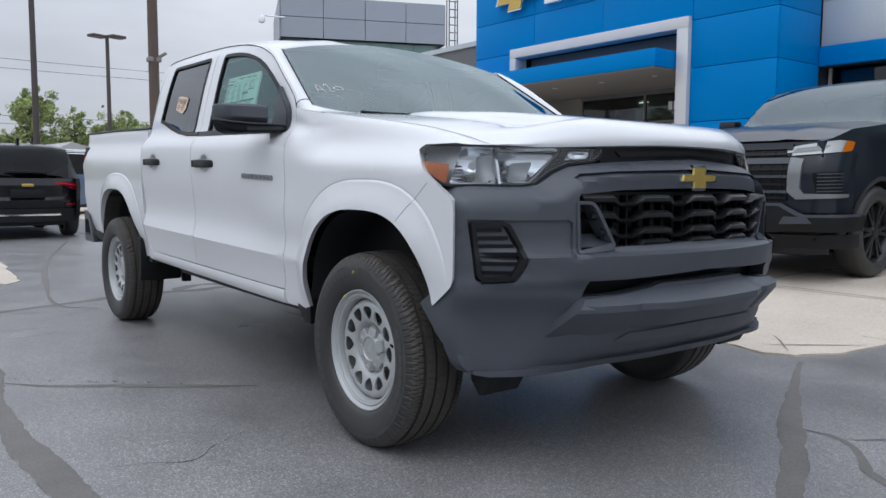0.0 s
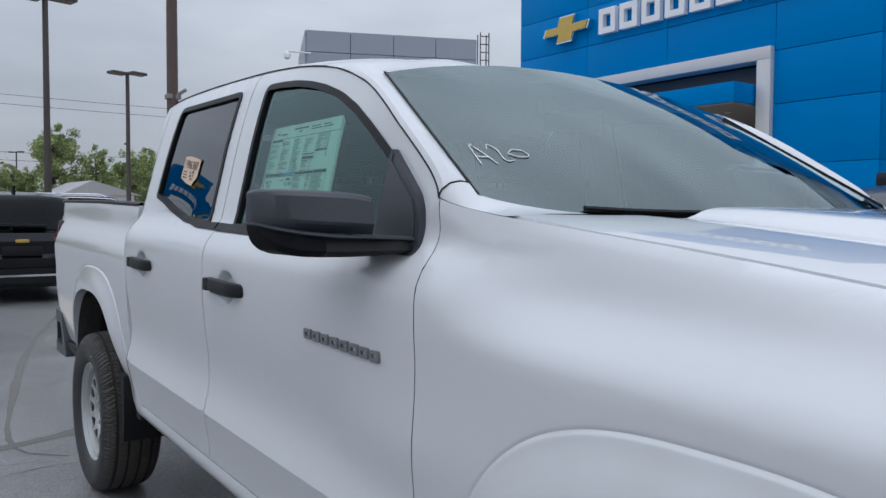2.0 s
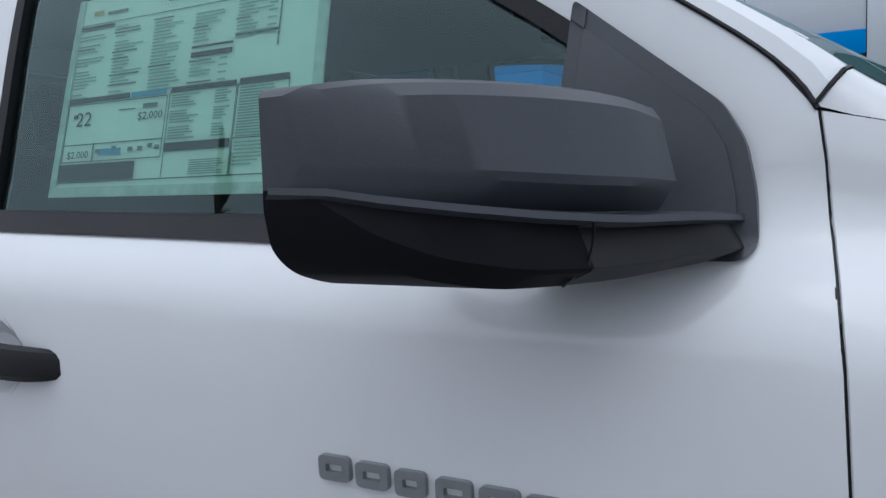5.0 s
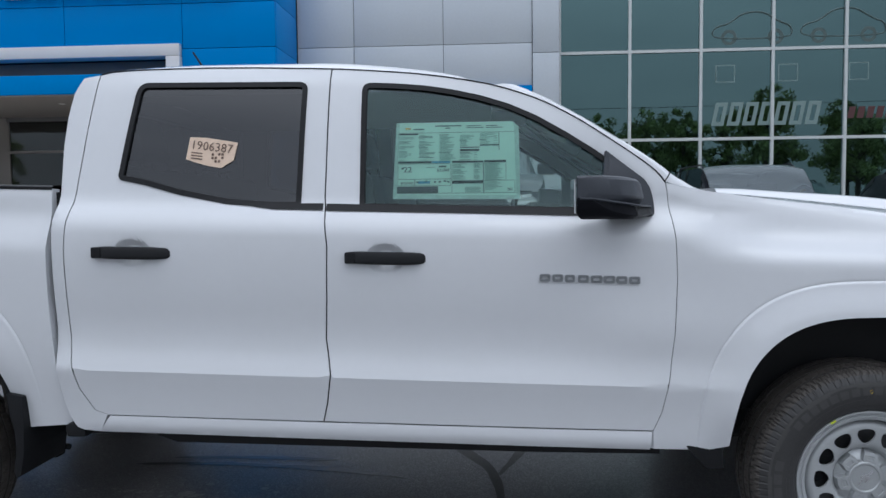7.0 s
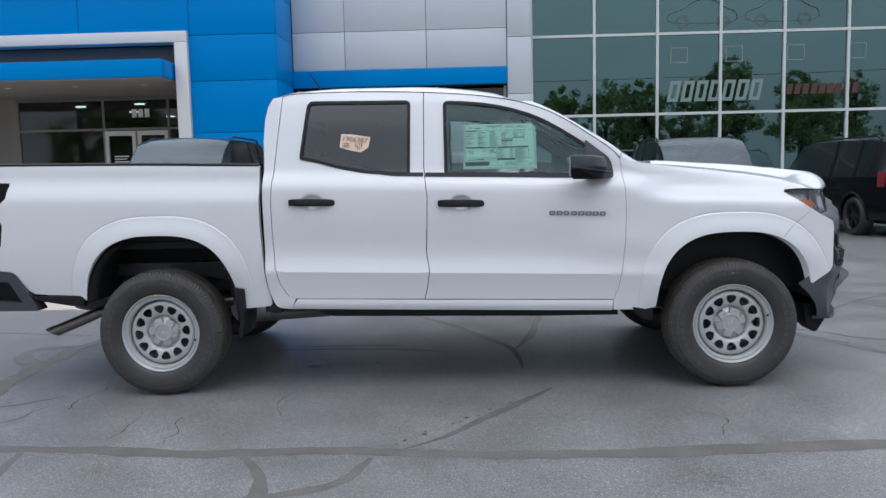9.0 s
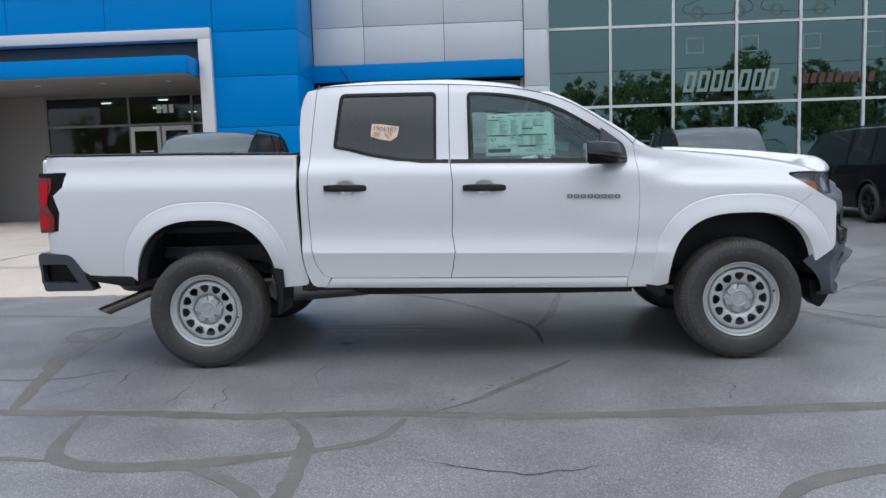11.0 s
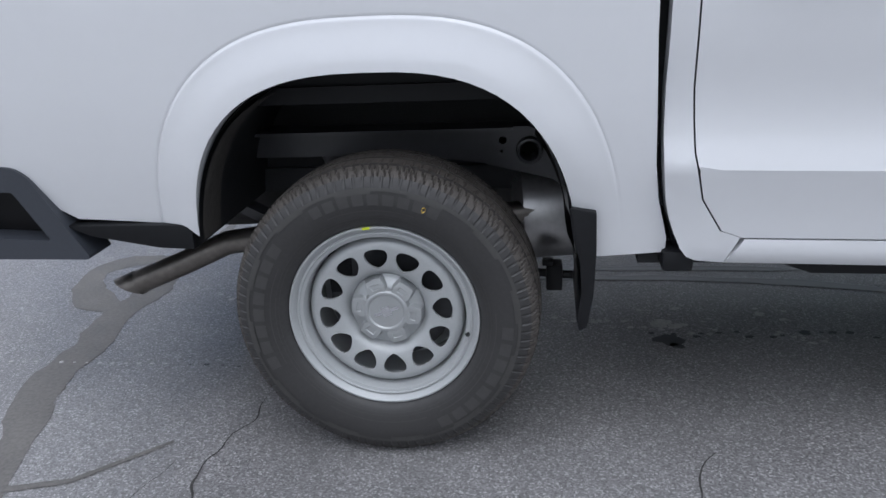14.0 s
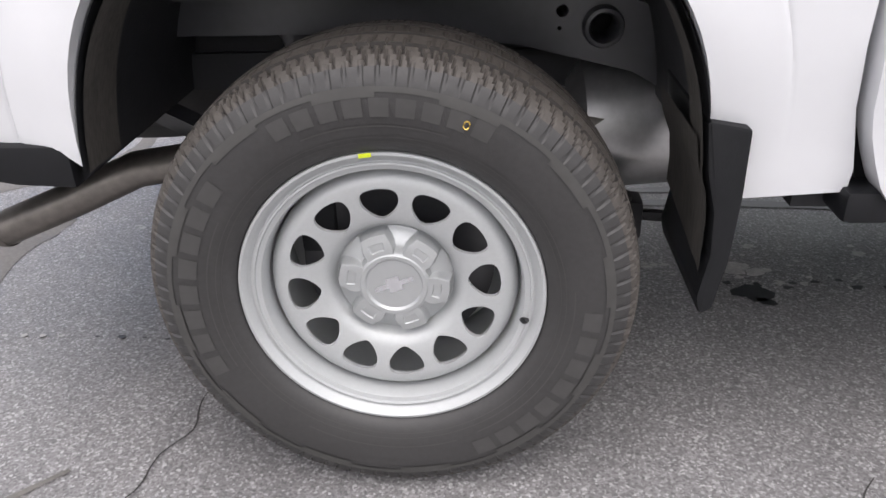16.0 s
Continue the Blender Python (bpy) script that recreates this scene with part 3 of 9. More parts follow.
def part(name, vf, material, parent, label="", smooth=True, angle=35, face_out=True):
    ob = new(name, mesh_of(name, vf, material, smooth, angle, face_out))
    ob.parent = parent
    if label:
        ob["label"] = label
    if material in PANES:
        ob.visible_shadow = False
    return ob


def thing(name, label, category, at=None, group="", kind=""):
    ob = new(name)
    ob.empty_display_size = 0.2
    if at is not None:
        ob.matrix_world = at
    return tagged(ob, label, category, group, kind)


def solid(name, vf, material, label, category="", kind="", group="", smooth=True, angle=35, face_out=True):
    return tagged(new(name, mesh_of(name, vf, material, smooth, angle, face_out)), label, category, group, kind)


# ---------------------------------------------------------------- the white pickup: shape
REAR_AXLE, FRONT_AXLE = 0.0, 3.337
RAKE = 0.024
DOOR_LOW = curve1([(0.40, 0.86), (0.46, 0.885), (0.50, 0.905), (0.545, 0.911), (0.60, 0.919), (0.66, 0.9315), (0.703, 0.942)])
DOOR_MID = curve1([(0.703, 0.942), (0.73, 0.9345), (0.77, 0.923), (0.82, 0.9175), (0.86, 0.919), (0.92, 0.9265), (0.97, 0.933), (1.03, 0.9385), (1.08, 0.941), (1.12, 0.942), (1.172, 0.940)])
DOOR_TOP = curve1([(1.172, 0.940), (1.19, 0.9375), (1.205, 0.932), (1.225, 0.9215), (1.245, 0.906), (1.262, 0.890), (1.28, 0.8785), (1.30, 0.871), (1.35, 0.860), (1.40, 0.848), (1.52, 0.820), (1.64, 0.786), (1.70, 0.765), (1.74, 0.742), (1.77, 0.705), (1.785, 0.66)])


def DOOR_W(h):
    return DOOR_LOW(h) if h < 0.703 else DOOR_MID(h) if h < 1.172 else DOOR_TOP(h)


BED_W = curve1([(0.45, 0.86), (0.50, 0.868), (0.56, 0.876), (0.70, 0.900), (0.85, 0.915), (1.0, 0.920), (1.08, 0.921), (1.115, 0.918), (1.15, 0.906), (1.205, 0.882), (1.232, 0.873), (1.25, 0.871), (1.30, 0.867), (1.33, 0.860)])
SEAM_Y = curve1([(2.60, 0.832), (2.71, 0.826), (2.9, 0.815), (3.2, 0.805), (3.6, 0.785), (3.78, 0.768), (3.895, 0.738), (4.0, 0.69)])
SEAM_Z = curve1([(2.60, 1.37), (2.75, 1.325), (3.0, 1.285), (3.3, 1.248), (3.6, 1.203), (3.78, 1.162), (3.895, 1.128), (4.0, 1.11)])
CREASE_Z = curve1([(2.60, 1.17), (2.72, 1.155), (2.85, 1.105), (3.0, 1.086), (3.24, 1.077), (3.41, 1.072), (3.7, 1.056), (4.0, 1.035)])
FEND_U = curve1([(-0.2, 0.926), (-0.02, 0.926), (0.0, 0.923), (0.02, 0.910), (0.05, 0.882), (0.075, 0.859), (0.095, 0.847), (0.13, 0.837), (0.3, 0.812)])
LOW_W = curve1([(0.40, -0.05), (0.50, -0.015), (0.60, -0.003), (0.72, 0.0), (0.9, 0.0), (1.4, 0.0)])
ARCHES = ((0.005, 0.45, 0.45, 0.50), (3.345, 0.41, 0.447, 0.497))
HANDLES = ((0.926, 1.123), (1.783, 1.101))


def arch_s(x, z, arch):
    cx, cz, a, b = arch
    return ((abs(x - cx) / a) ** 2.7 + (max(z - cz, 0.0) / b) ** 2.7) ** (1 / 2.7)


def arch_pts(arch, s, lo=-6, hi=186, n=44):
    """Points of the wheel opening, enlarged by s, from front foot to rear foot."""
    cx, cz, a, b = arch
    out = []
    for i in range(n + 1):
        t = radians(lo + (hi - lo) * i / n)
        c, q = math.cos(t), math.sin(t)
        z = cz + b * s * math.copysign(abs(q) ** (2 / 2.7), q)
        out.append((cx + a * s * math.copysign(abs(c) ** (2 / 2.7), c), z))
    return out


def fender_w(x, z):
    u = z - CREASE_Z(x)
    w = FEND_U(u)
    top, sy = SEAM_Z(x) - z, SEAM_Y(x)
    if top < 0.07:
        k = min(1.0, max(0.0, top / 0.07))
        w = sy + (w - sy) * math.sqrt(max(0.0, 1 - (1 - k) ** 2))
    return w + LOW_W(z)


WIN_TOP = curve1([(1.9, 1.683), (1.997, 1.667), (2.094, 1.644), (2.19, 1.613), (2.284, 1.570), (2.377, 1.515), (2.469, 1.455), (2.56, 1.389), (2.632, 1.327), (2.70, 1.27), (2.90, 1.20)])


def side_w(x, z):
    """Half width of the truck's body side at a place along it and a height."""
    h = z + RAKE * (x - 1.6)
    if x < 0.63:
        w = BED_W(h) - 0.05 * max(0.0, (-0.92 - x) / 0.12) ** 2
    else:
        w = DOOR_W(h) - 0.006 * step01(2.2, 2.72, x)
        w += 0.022 * step01(2.25, 2.68, x) * math.exp(-((h - 0.87) / 0.10) ** 2)
        if x < 0.70:
            w -= 0.02 * ((0.70 - x) / 0.07) ** 2
        if x > 2.3 and z > 1.25:
            w += 0.010 * step01(2.3, 2.5, x) * step01(0.0, 0.055, z - WIN_TOP(x))
        if x > 2.68:
            k = step01(2.68, 3.08, x)
            w = w * (1 - k) + fender_w(x, z) * k
    for arch in ARCHES:
        s = arch_s(x, z, arch)
        if s < 1.32:
            w += (0.003 * step01(1.2300, 1.2150, s) + 0.025 * step01(1.24, 1.0, s) - 0.0035 * math.exp(-((s - 1.2225) / 0.006) ** 2)) * (step01(0.62, 0.84, z) if x > 3.5 else step01(0.42, 0.62, z) if x > 1.5 or x < 0 else step01(0.56, 0.82, z))
    for hx, hz in HANDLES:
        d = math.hypot((x - hx) / 0.075, (z - hz) / 0.052)
        if d < 1:
            w -= 0.020 * step01(1.0, 0.45, d)
    return w


def on_side(x, z):
    return (x, -side_w(x, z), z)


LEVELS = [0.44, 0.47, 0.5, 0.52, 0.545, 0.57, 0.6, 0.63, 0.66, 0.685, 0.703, 0.718, 0.745, 0.775, 0.805, 0.84, 0.88, 0.92, 0.96, 1.0, 1.04, 1.08, 1.105, 1.125, 1.145, 1.165, 1.18, 1.195, 1.21, 1.225, 1.24, 1.255, 1.27, 1.285, 1.3, 1.32]


def side_grid(x0, x1, step=0.045):
    n = max(2, int((x1 - x0) / step))
    pts = [(x0 + (x1 - x0) * i / n, h - RAKE * (x0 + (x1 - x0) * i / n - 1.6)) for h in LEVELS for i in range(n + 1)]
    return [p for p in pts if min(arch_s(*p, a) for a in ARCHES) > 1.305]


def arch_rings(arch):
    return [p for s in (1.03, 1.075, 1.12, 1.16, 1.185, 1.20, 1.2085, 1.2150, 1.22, 1.2250, 1.2315, 1.24, 1.262, 1.285) for p in arch_pts(arch, s, -2, 182, 380 if 1.19 < s < 1.25 else 110)]


def handle_dots():
    return [(hx + 0.075 * r * math.cos(a), hz + 0.052 * r * math.sin(a)) for hx, hz in HANDLES for r in (0.0, 0.3, 0.5, 0.65, 0.8, 0.92, 1.03) for a in [2 * math.pi * k / 16 for k in range(16 if r else 1)]]


truck = thing("pickup_truck", "white crew-cab pickup with charcoal plastic bumpers and silver steel wheels", "pickup truck", Matrix.Identity(4))


def both(name, vf, material, parent, label="", **kw):
    """The part on the near side and its twin on the far side."""
    a = part(name, vf, material, parent, label, face_out=False, **kw)
    b = part(name, flip(vf), material, parent, label, face_out=False, **kw)
    return a, b


# door seams and window openings, as (x, z)
MID_SEAM = [(1.574, 1.752), (1.573, 1.50), (1.572, 1.30), (1.590, 1.14), (1.585, 0.97), (1.577, 0.83), (1.594, 0.711), (1.578, 0.613), (1.562, 0.548)]
REAR_SEAM = [(0.745, 1.745), (0.735, 1.64), (0.716, 1.45), (0.703, 1.318), (0.690, 1.12), (0.690, 0.89), (0.698, 0.757), (0.720, 0.656), (0.765, 0.580), (0.81, 0.563)]
FRONT_SEAM = [(2.698, 1.337), (2.703, 1.30), (2.706, 1.26), (2.711, 1.219), (2.717, 1.155), (2.723, 1.03), (2.716, 0.851), (2.704, 0.72), (2.680, 0.589), (2.655, 0.527)]
TOP_SEAM = [(0.745, 1.745), (0.79, 1.757), (0.93, 1.763), (1.20, 1.765), (1.574, 1.752), (1.75, 1.738), (1.9, 1.723), (2.094, 1.690), (2.19, 1.663), (2.285, 1.628), (2.35, 1.596), (2.43, 1.549), (2.50, 1.501), (2.575, 1.449), (2.63, 1.409), (2.662, 1.383), (2.686, 1.358), (2.698, 1.337)]
WIN_REAR = [(0.846, 1.371), (0.888, 1.690), (0.910, 1.713), (1.478, 1.705), (1.497, 1.690), (1.491, 1.270), (1.38, 1.271), (1.236, 1.283), (1.071, 1.315), (0.939, 1.352)]
WIN_FRONT = [(1.690, 1.262), (1.687, 1.680), (1.705, 1.697), (1.802, 1.692), (1.90, 1.683), (1.997, 1.667), (2.094, 1.644), (2.19, 1.613), (2.284, 1.570), (2.377, 1.515), (2.469, 1.455), (2.56, 1.389), (2.632, 1.327), (2.654, 1.285), (2.662, 1.236)]


def trim_in(poly, d):
    """An outline moved inwards by d."""
    n = len(poly)
    cen = Vector((sum(p[0] for p in poly) / n, sum(p[1] for p in poly) / n))
    area = sum(poly[i][0] * poly[(i + 1) % n][1] - poly[(i + 1) % n][0] * poly[i][1] for i in range(n))
    sg = 1 if area > 0 else -1
    out = []
    for i, p in enumerate(poly):
        a, b = Vector(poly[i - 1]), Vector(poly[(i + 1) % n])
        p = Vector(p)
        e1, e2 = (p - a).normalized(), (b - p).normalized()
        n1, n2 = Vector((-e1.y, e1.x)) * sg, Vector((-e2.y, e2.x)) * sg
        q = (n1 + n2)
        q = q / max(0.35, q.length_squared / 2)
        out.append(tuple(p + q * d))
    return out


def between(top, lo, hi):
    return [p for p in top if lo < p[0] < hi]


rear_door_line = REAR_SEAM[::-1] + between(TOP_SEAM, 0.75, 1.57) + [(x - 0.0024, z) for x, z in MID_SEAM]
front_door_line = [(x + 0.0024, z) for x, z in MID_SEAM[::-1]] + between(TOP_SEAM, 1.58, 2.68) + FRONT_SEAM
win_r, win_f = round_poly(WIN_REAR, 0.02), round_poly(WIN_FRONT, 0.02)
ws_dots = handle_dots()


def door(name, line, win, belt, x0, x1, handle, glass, label):
    vf = sheet(line, on_side, 0.03, [win], side_grid(x0, x1) + [(x, z) for x in np.arange(x0, x1, 0.04) for z in np.arange(1.33, 1.76, 0.035)], ws_dots, back=(0, 0.03, 0))
    trim = sheet(win, lambda x, z: (x, -side_w(x, z) - 0.004, z), 0.03, [trim_in(win, 0.018)], [], back=(0, 0.016, 0))
    inner = trim_in(win, 0.016)
    gl = sheet(inner, lambda x, z: (x, -side_w(x, z) + 0.006, z), 0.05, back=None)
    hx, hz = handle
    bar = []
    for i in range(15):
        u = -1 + 2 * i / 14
        lift = 0.026 * (1 - abs(u) ** 4)
        y = -(DOOR_W(hz + RAKE * (hx - 1.6)) + 0.001 + lift)
        hgt = 0.021 * (1 - 0.25 * abs(u) ** 5)
        bar.append([(hx + u * 0.133, y + d * 0.022, hz + q * hgt - u * 0.003) for d, q in ((1, -0.7), (0.35, -1), (0, -0.6), (0, 0.35), (0.2, 0.85), (0.5, 1), (1, 0.9), (1, -0.7))])
    bar_vf = patch(bar)
    ends = [tuple(range(7)), tuple(14 * 8 + k for k in range(7))]
    bar_vf = (bar_vf[0], bar_vf[1] + ends)
    lock = prism(round_poly([(hx - 0.131, hz - 0.017), (hx - 0.098, hz - 0.017), (hx - 0.098, hz + 0.02), (hx - 0.131, hz + 0.02)], 0.006), "y", -0.9625, -0.92, 0.002)
    for k, s in enumerate((1, -1)):
        f = (lambda q: q) if s > 0 else flip
        d = part(name, f(vf), "white", truck, label, face_out=False, angle=20)
        part("window_trim", f(trim), "blackm", d, "black rubber window surround", face_out=False)
        part("belt_moulding", f(sheet(belt, lambda x, z: (x, -side_w(x, z) - 0.005, z), 0.04, back=(0, 0.012, 0))), "blackm", d, "", face_out=False)
        g = part("window_glass", f(gl), glass, d, "", face_out=False)
        part("handle", f(bar_vf), "blackm", d, "black plastic pull handle")
        part("lock_cover", f(lock), "blackm", d)


door("rear_door", rear_door_line, win_r, [(1.33, 1.274), (1.40, 1.264), (1.568, 1.259), (1.568, 1.282), (1.40, 1.284), (1.33, 1.286)], 0.66, 1.60, HANDLES[0], "glass_rear", "white rear door with dark privacy glass")
door("front_door", front_door_line, win_f, [(1.580, 1.257), (2.0, 1.246), (2.40, 1.234), (2.60, 1.230), (2.60, 1.250), (2.0, 1.268), (1.580, 1.281)], 1.56, 2.74, HANDLES[1], "glass_front", "white front door with lightly tinted glass")

# dark rubber in the gaps round the doors
for line in (MID_SEAM, REAR_SEAM, FRONT_SEAM):
    gap = resample(line, 0.02, False)
    both("door_seal", tube([(x, -side_w(x, z) + 0.0030, z) for x, z in gap], 0.0024 if line is FRONT_SEAM else 0.0020, 6), "black", truck)

# cab corner behind the rear door
corner = [(x - 0.004, z) for x, z in REAR_SEAM] + [(0.775, 0.500), (0.715, 0.506), (0.694, 0.517), (0.680, 0.537), (0.665, 0.572), (0.652, 0.610), (0.644, 0.648), (0.636, 0.72), (0.634, 0.78), (0.634, 0.90), (0.636, 1.0), (0.639, 1.32), (0.636, 1.40), (0.632, 1.49), (0.640, 1.60), (0.655, 1.68), (0.685, 1.735)]
both("cab_corner", sheet(corner, lambda x, z: (x, -side_w(max(x, 0.631), z), z), 0.03, (), side_grid(0.64, 0.80, 0.03), back=(0.0, 0.05, 0)), "white", truck)

# rocker sill under the doors
sill = [(0.775, 0.500), (0.815, 0.559), (1.56, 0.543), (2.652, 0.522), (2.648, 0.459), (1.6, 0.481)]
both("rocker_sill", sheet(sill, lambda x, z: (x, -side_w(x, z) - 0.006 * math.sin(math.pi * min(max((z - 0.48 + 0.022 * (x - 1.6)) / 0.065, 0), 1)), z), 0.02, back=(0, 0.10, 0)), "white", truck)
both("under_sill_strip", prism([(0.86, 0.485), (2.70, 0.445), (2.70, 0.415), (2.3, 0.415), (1.0, 0.435)], "y", -0.80, -0.74), "blackm", truck)

# front fender: round the arch, up the front edge, along the lamp, back along the bonnet seam
fr = ARCHES[1]
arch_f = [p for p in arch_pts(fr, 1.0, -4, 176) if p[1] > 0.40]
fender_line = [(x + 0.0032, z) for x, z in FRONT_SEAM[::-1]] + [(x, SEAM_Z(x)) for x in (2.75, 2.85, 2.95, 3.05, 3.2, 3.35, 3.5, 3.6, 3.7, 3.8, 3.86, 3.89)] + [(3.875, 1.130), (3.78, 1.142), (3.69, 1.141), (3.642, 1.130), (3.648, 1.112), (3.72, 1.062), (3.82, 0.995), (3.845, 0.982), (3.888, 0.955), (3.895, 0.92), (3.893, 0.70), (3.880, 0.672), (3.855, 0.652), (3.785, 0.602)] + [p for p in arch_f if p[1] > 0.60 or p[0] < 3.3] + [(2.83, 0.462), (2.66, 0.462), (2.657, 0.50)]
both("front_fender", sheet(fender_line, on_side, 0.03, (), [p for p in side_grid(2.66, 3.98) if p[1] < SEAM_Z(p[0]) - 0.075], arch_rings(fr) + [(x, SEAM_Z(x) - d) for d in (0.0135, 0.021, 0.030, 0.041, 0.054, 0.068) for x in np.arange(2.74, 3.89, 0.03)], back=(-0.022, 0.032, 0)), "white", truck, "white front fender with a flared wheel arch", angle=42)

# joint between the wing and its front corner piece
both("wing_joint", tube([(x, -side_w(x, z) - 0.0002, z) for x, z in resample([(3.755, 1.009), (3.705, 0.970), (3.655, 0.927), (3.606, 0.874)], 0.02, False)], 0.0009, 5), "greydark", truck)

# bed side
rr = ARCHES[0]
arch_r = [p for p in arch_pts(rr, 1.0, -10, 190) if p[1] > 0.545]
bed_line = [(0.645, 0.514), (0.50, 0.503), (0.475, 0.52)] + arch_r + [(-0.47, 0.595), (-0.76, 0.612), (-0.90, 0.70), (-1.02, 0.74), (-1.018, 0.80), (-0.995, 0.885), (-0.925, 0.905), (-0.907, 1.02), (-0.940, 1.127), (-0.878, 1.18), (-0.864, 1.272), (-1.005, 1.275), (-1.012, 1.31), (-1.002, 1.376), (-0.064, 1.362), (0.612, 1.342), (0.612, 1.0), (0.622, 0.73), (0.632, 0.645), (0.646, 0.590), (0.655, 0.550), (0.654, 0.522)]
both("bed_side", sheet(bed_line, lambda x, z: (x, -side_w(min(x, 0.625), z), z), 0.03, (), side_grid(-1.02, 0.70), arch_rings(rr), back=(0, 0.045, 0)), "white", truck, "white load-bed side with a flared wheel arch", angle=42)
both("bed_gap", prism([(0.60, 1.33), (0.665, 1.33), (0.672, 0.75), (0.74, 0.51), (0.68, 0.50), (0.62, 0.75)], "y", -0.84, -0.80), "blackm", truck)
both("bed_rail_cap", turned(patch([[(x, -y, z + dz) for y, dz in ((0.866, -0.004), (0.866, 0.006), (0.855, 0.012), (0.80, 0.012), (0.775, 0.006), (0.77, -0.05))] for x, z in ((-1.0, 1.376), (-0.5, 1.369), (-0.064, 1.362), (0.3, 1.351), (0.612, 1.342))])), "blackm", truck, "black plastic load-bed rail cap")

# bed interior, tailgate and cab back
part("bed_floor", join(block(-1.0, 0.60, -0.78, 0.78, 0.86, 0.90), block(0.56, 0.60, -0.80, 0.80, 0.88, 1.33)), "blackm", truck)
both("bed_inner_wall", patch([[(x, -0.772, 1.355), (x, -0.772, 1.2), (x, -0.765, 0.9)] for x in (-1.0, 0.58)]), "blackm", truck)
gate_line = round_poly([(-0.80, 0.78), (0.80, 0.78), (0.80, 1.36), (-0.80, 1.36)], 0.03)
part("tailgate", sheet(gate_line, lambda y, z: (-1.055 - 0.012 * math.sin(math.pi * (z - 0.78) / 0.58), y, z), 0.06, back=(0.06, 0, 0), out=(-1, 0, 0)), "white", truck, "white tailgate", face_out=False)
tail_line = round_poly([(-1.075, 0.89), (-0.925, 0.902), (-0.905, 1.02), (-0.938, 1.127), (-0.875, 1.18), (-0.862, 1.268), (-1.055, 1.272)], 0.012)
tail_a = sheet(tail_line, lambda x, z: (x, -0.893 + 0.35 * max(0, -0.98 - x) + 0.004, z), 0.02, back=(0.0, 0.10, 0))
lens_line = round_poly([(-1.073, 0.90), (-0.965, 0.905), (-0.955, 0.99), (-1.0, 1.06), (-0.985, 1.13), (-0.965, 1.165), (-0.955, 1.24), (-1.055, 1.245)], 0.01)
tail_b = sheet(lens_line, lambda x, z: (x, -0.893 + 0.35 * max(0, -0.98 - x) - 0.002, z), 0.02, back=(0, 0.02, 0))
glow_line = round_poly([(-1.06, 0.92), (-0.99, 0.925), (-0.985, 0.975), (-1.055, 1.03)], 0.01)
bar_line = round_poly([(-1.05, 1.06), (-1.0, 1.075), (-0.99, 1.13), (-0.98, 1.2), (-1.045, 1.22)], 0.01)
for s in (1, -1):
    f = (lambda q: q) if s > 0 else flip
    t = part("tail_lamp", f(tail_a), "black", truck, "red and smoked tail lamp", face_out=False)
    part("lens", f(tail_b), "darkred", t, "", face_out=False)
    for gl in (glow_line, bar_line):
        part("reflector", f(sheet(gl, lambda x, z: (x, -0.893 + 0.35 * max(0, -0.98 - x) - 0.006, z), 0.02, back=(0, 0.004, 0))), "red", t, "", face_out=False)

# rear bumper: corner with step pocket and cross bar
rb = round_poly([(-1.09, 0.70), (-1.09, 0.745), (-1.065, 0.766), (-0.885, 0.75), (-0.855, 0.73), (-0.728, 0.515), (-1.055, 0.517), (-1.065, 0.56)], 0.015)
pocket = round_poly([(-1.06, 0.575), (-1.065, 0.69), (-0.90, 0.69), (-0.825, 0.565)], 0.01)
rb_vf = sheet(rb, lambda x, z: (x, -0.905 + 0.3 * max(0, -1.02 - x), z), 0.03, [pocket], back=(0, 0.10, 0))
bar_vf = prism(round_poly([(-1.13, 0.55), (-1.13, 0.72), (-1.08, 0.76), (-0.95, 0.74), (-0.95, 0.53)], 0.02), "y", -0.80, 0.80, 0.0)
rbump = part("rear_bumper", join(rb_vf, flip(rb_vf), bar_vf), "mirror_cap", truck, "charcoal plastic rear bumper with corner step", face_out=False)
# pocket floors in black, not bumper charcoal: the recess's shade is coloured in
step_vf = sheet(pocket, lambda x, z: (x, -0.835, z), 0.05, back=(0, 0.01, 0))
part("step_pocket", step_vf, "black", rbump, "", face_out=False)
part("step_pocket", flip(step_vf), "black", rbump, "", face_out=False)
both("bumper_valance", prism([(-0.80, 0.60), (-0.46, 0.60), (-0.46, 0.535), (-0.55, 0.54), (-0.72, 0.57)], "y", -0.895, -0.84, 0.006), "blackm", truck)

# cab back wall with rear window
cab_back = round_poly([(-0.84, 0.6), (0.84, 0.6), (0.845, 1.30), (0.76, 1.66), (0.64, 1.755), (-0.64, 1.755), (-0.76, 1.66), (-0.845, 1.30)], 0.06)
back_win = round_poly([(-0.62, 1.36), (0.62, 1.36), (0.55, 1.66), (-0.55, 1.66)], 0.04)
part("cab_back", sheet(cab_back, lambda y, z: (0.655 - 0.02 * step01(1.3, 1.5, z) + 0.03 * step01(1.6, 1.75, z), y, z), 0.06, [back_win], back=(0.03, 0, 0), out=(-1, 0, 0)), "white", truck, face_out=False)
part("rear_window", sheet(back_win, lambda y, z: (0.650, y, z), 0.1, back=None, out=(-1, 0, 0)), "glass_rear", truck, "", face_out=False)


# windscreen, pillars, roof
def ws_base(u):
    return Vector((2.985 - 0.225 * u * u, 0.816 * u, 1.303 + 0.040 * abs(u) ** 6))


def ws_top(u):
    return Vector((2.168 + 0.092 * u * u, 0.712 * u, 1.752 - 0.094 * u * u))


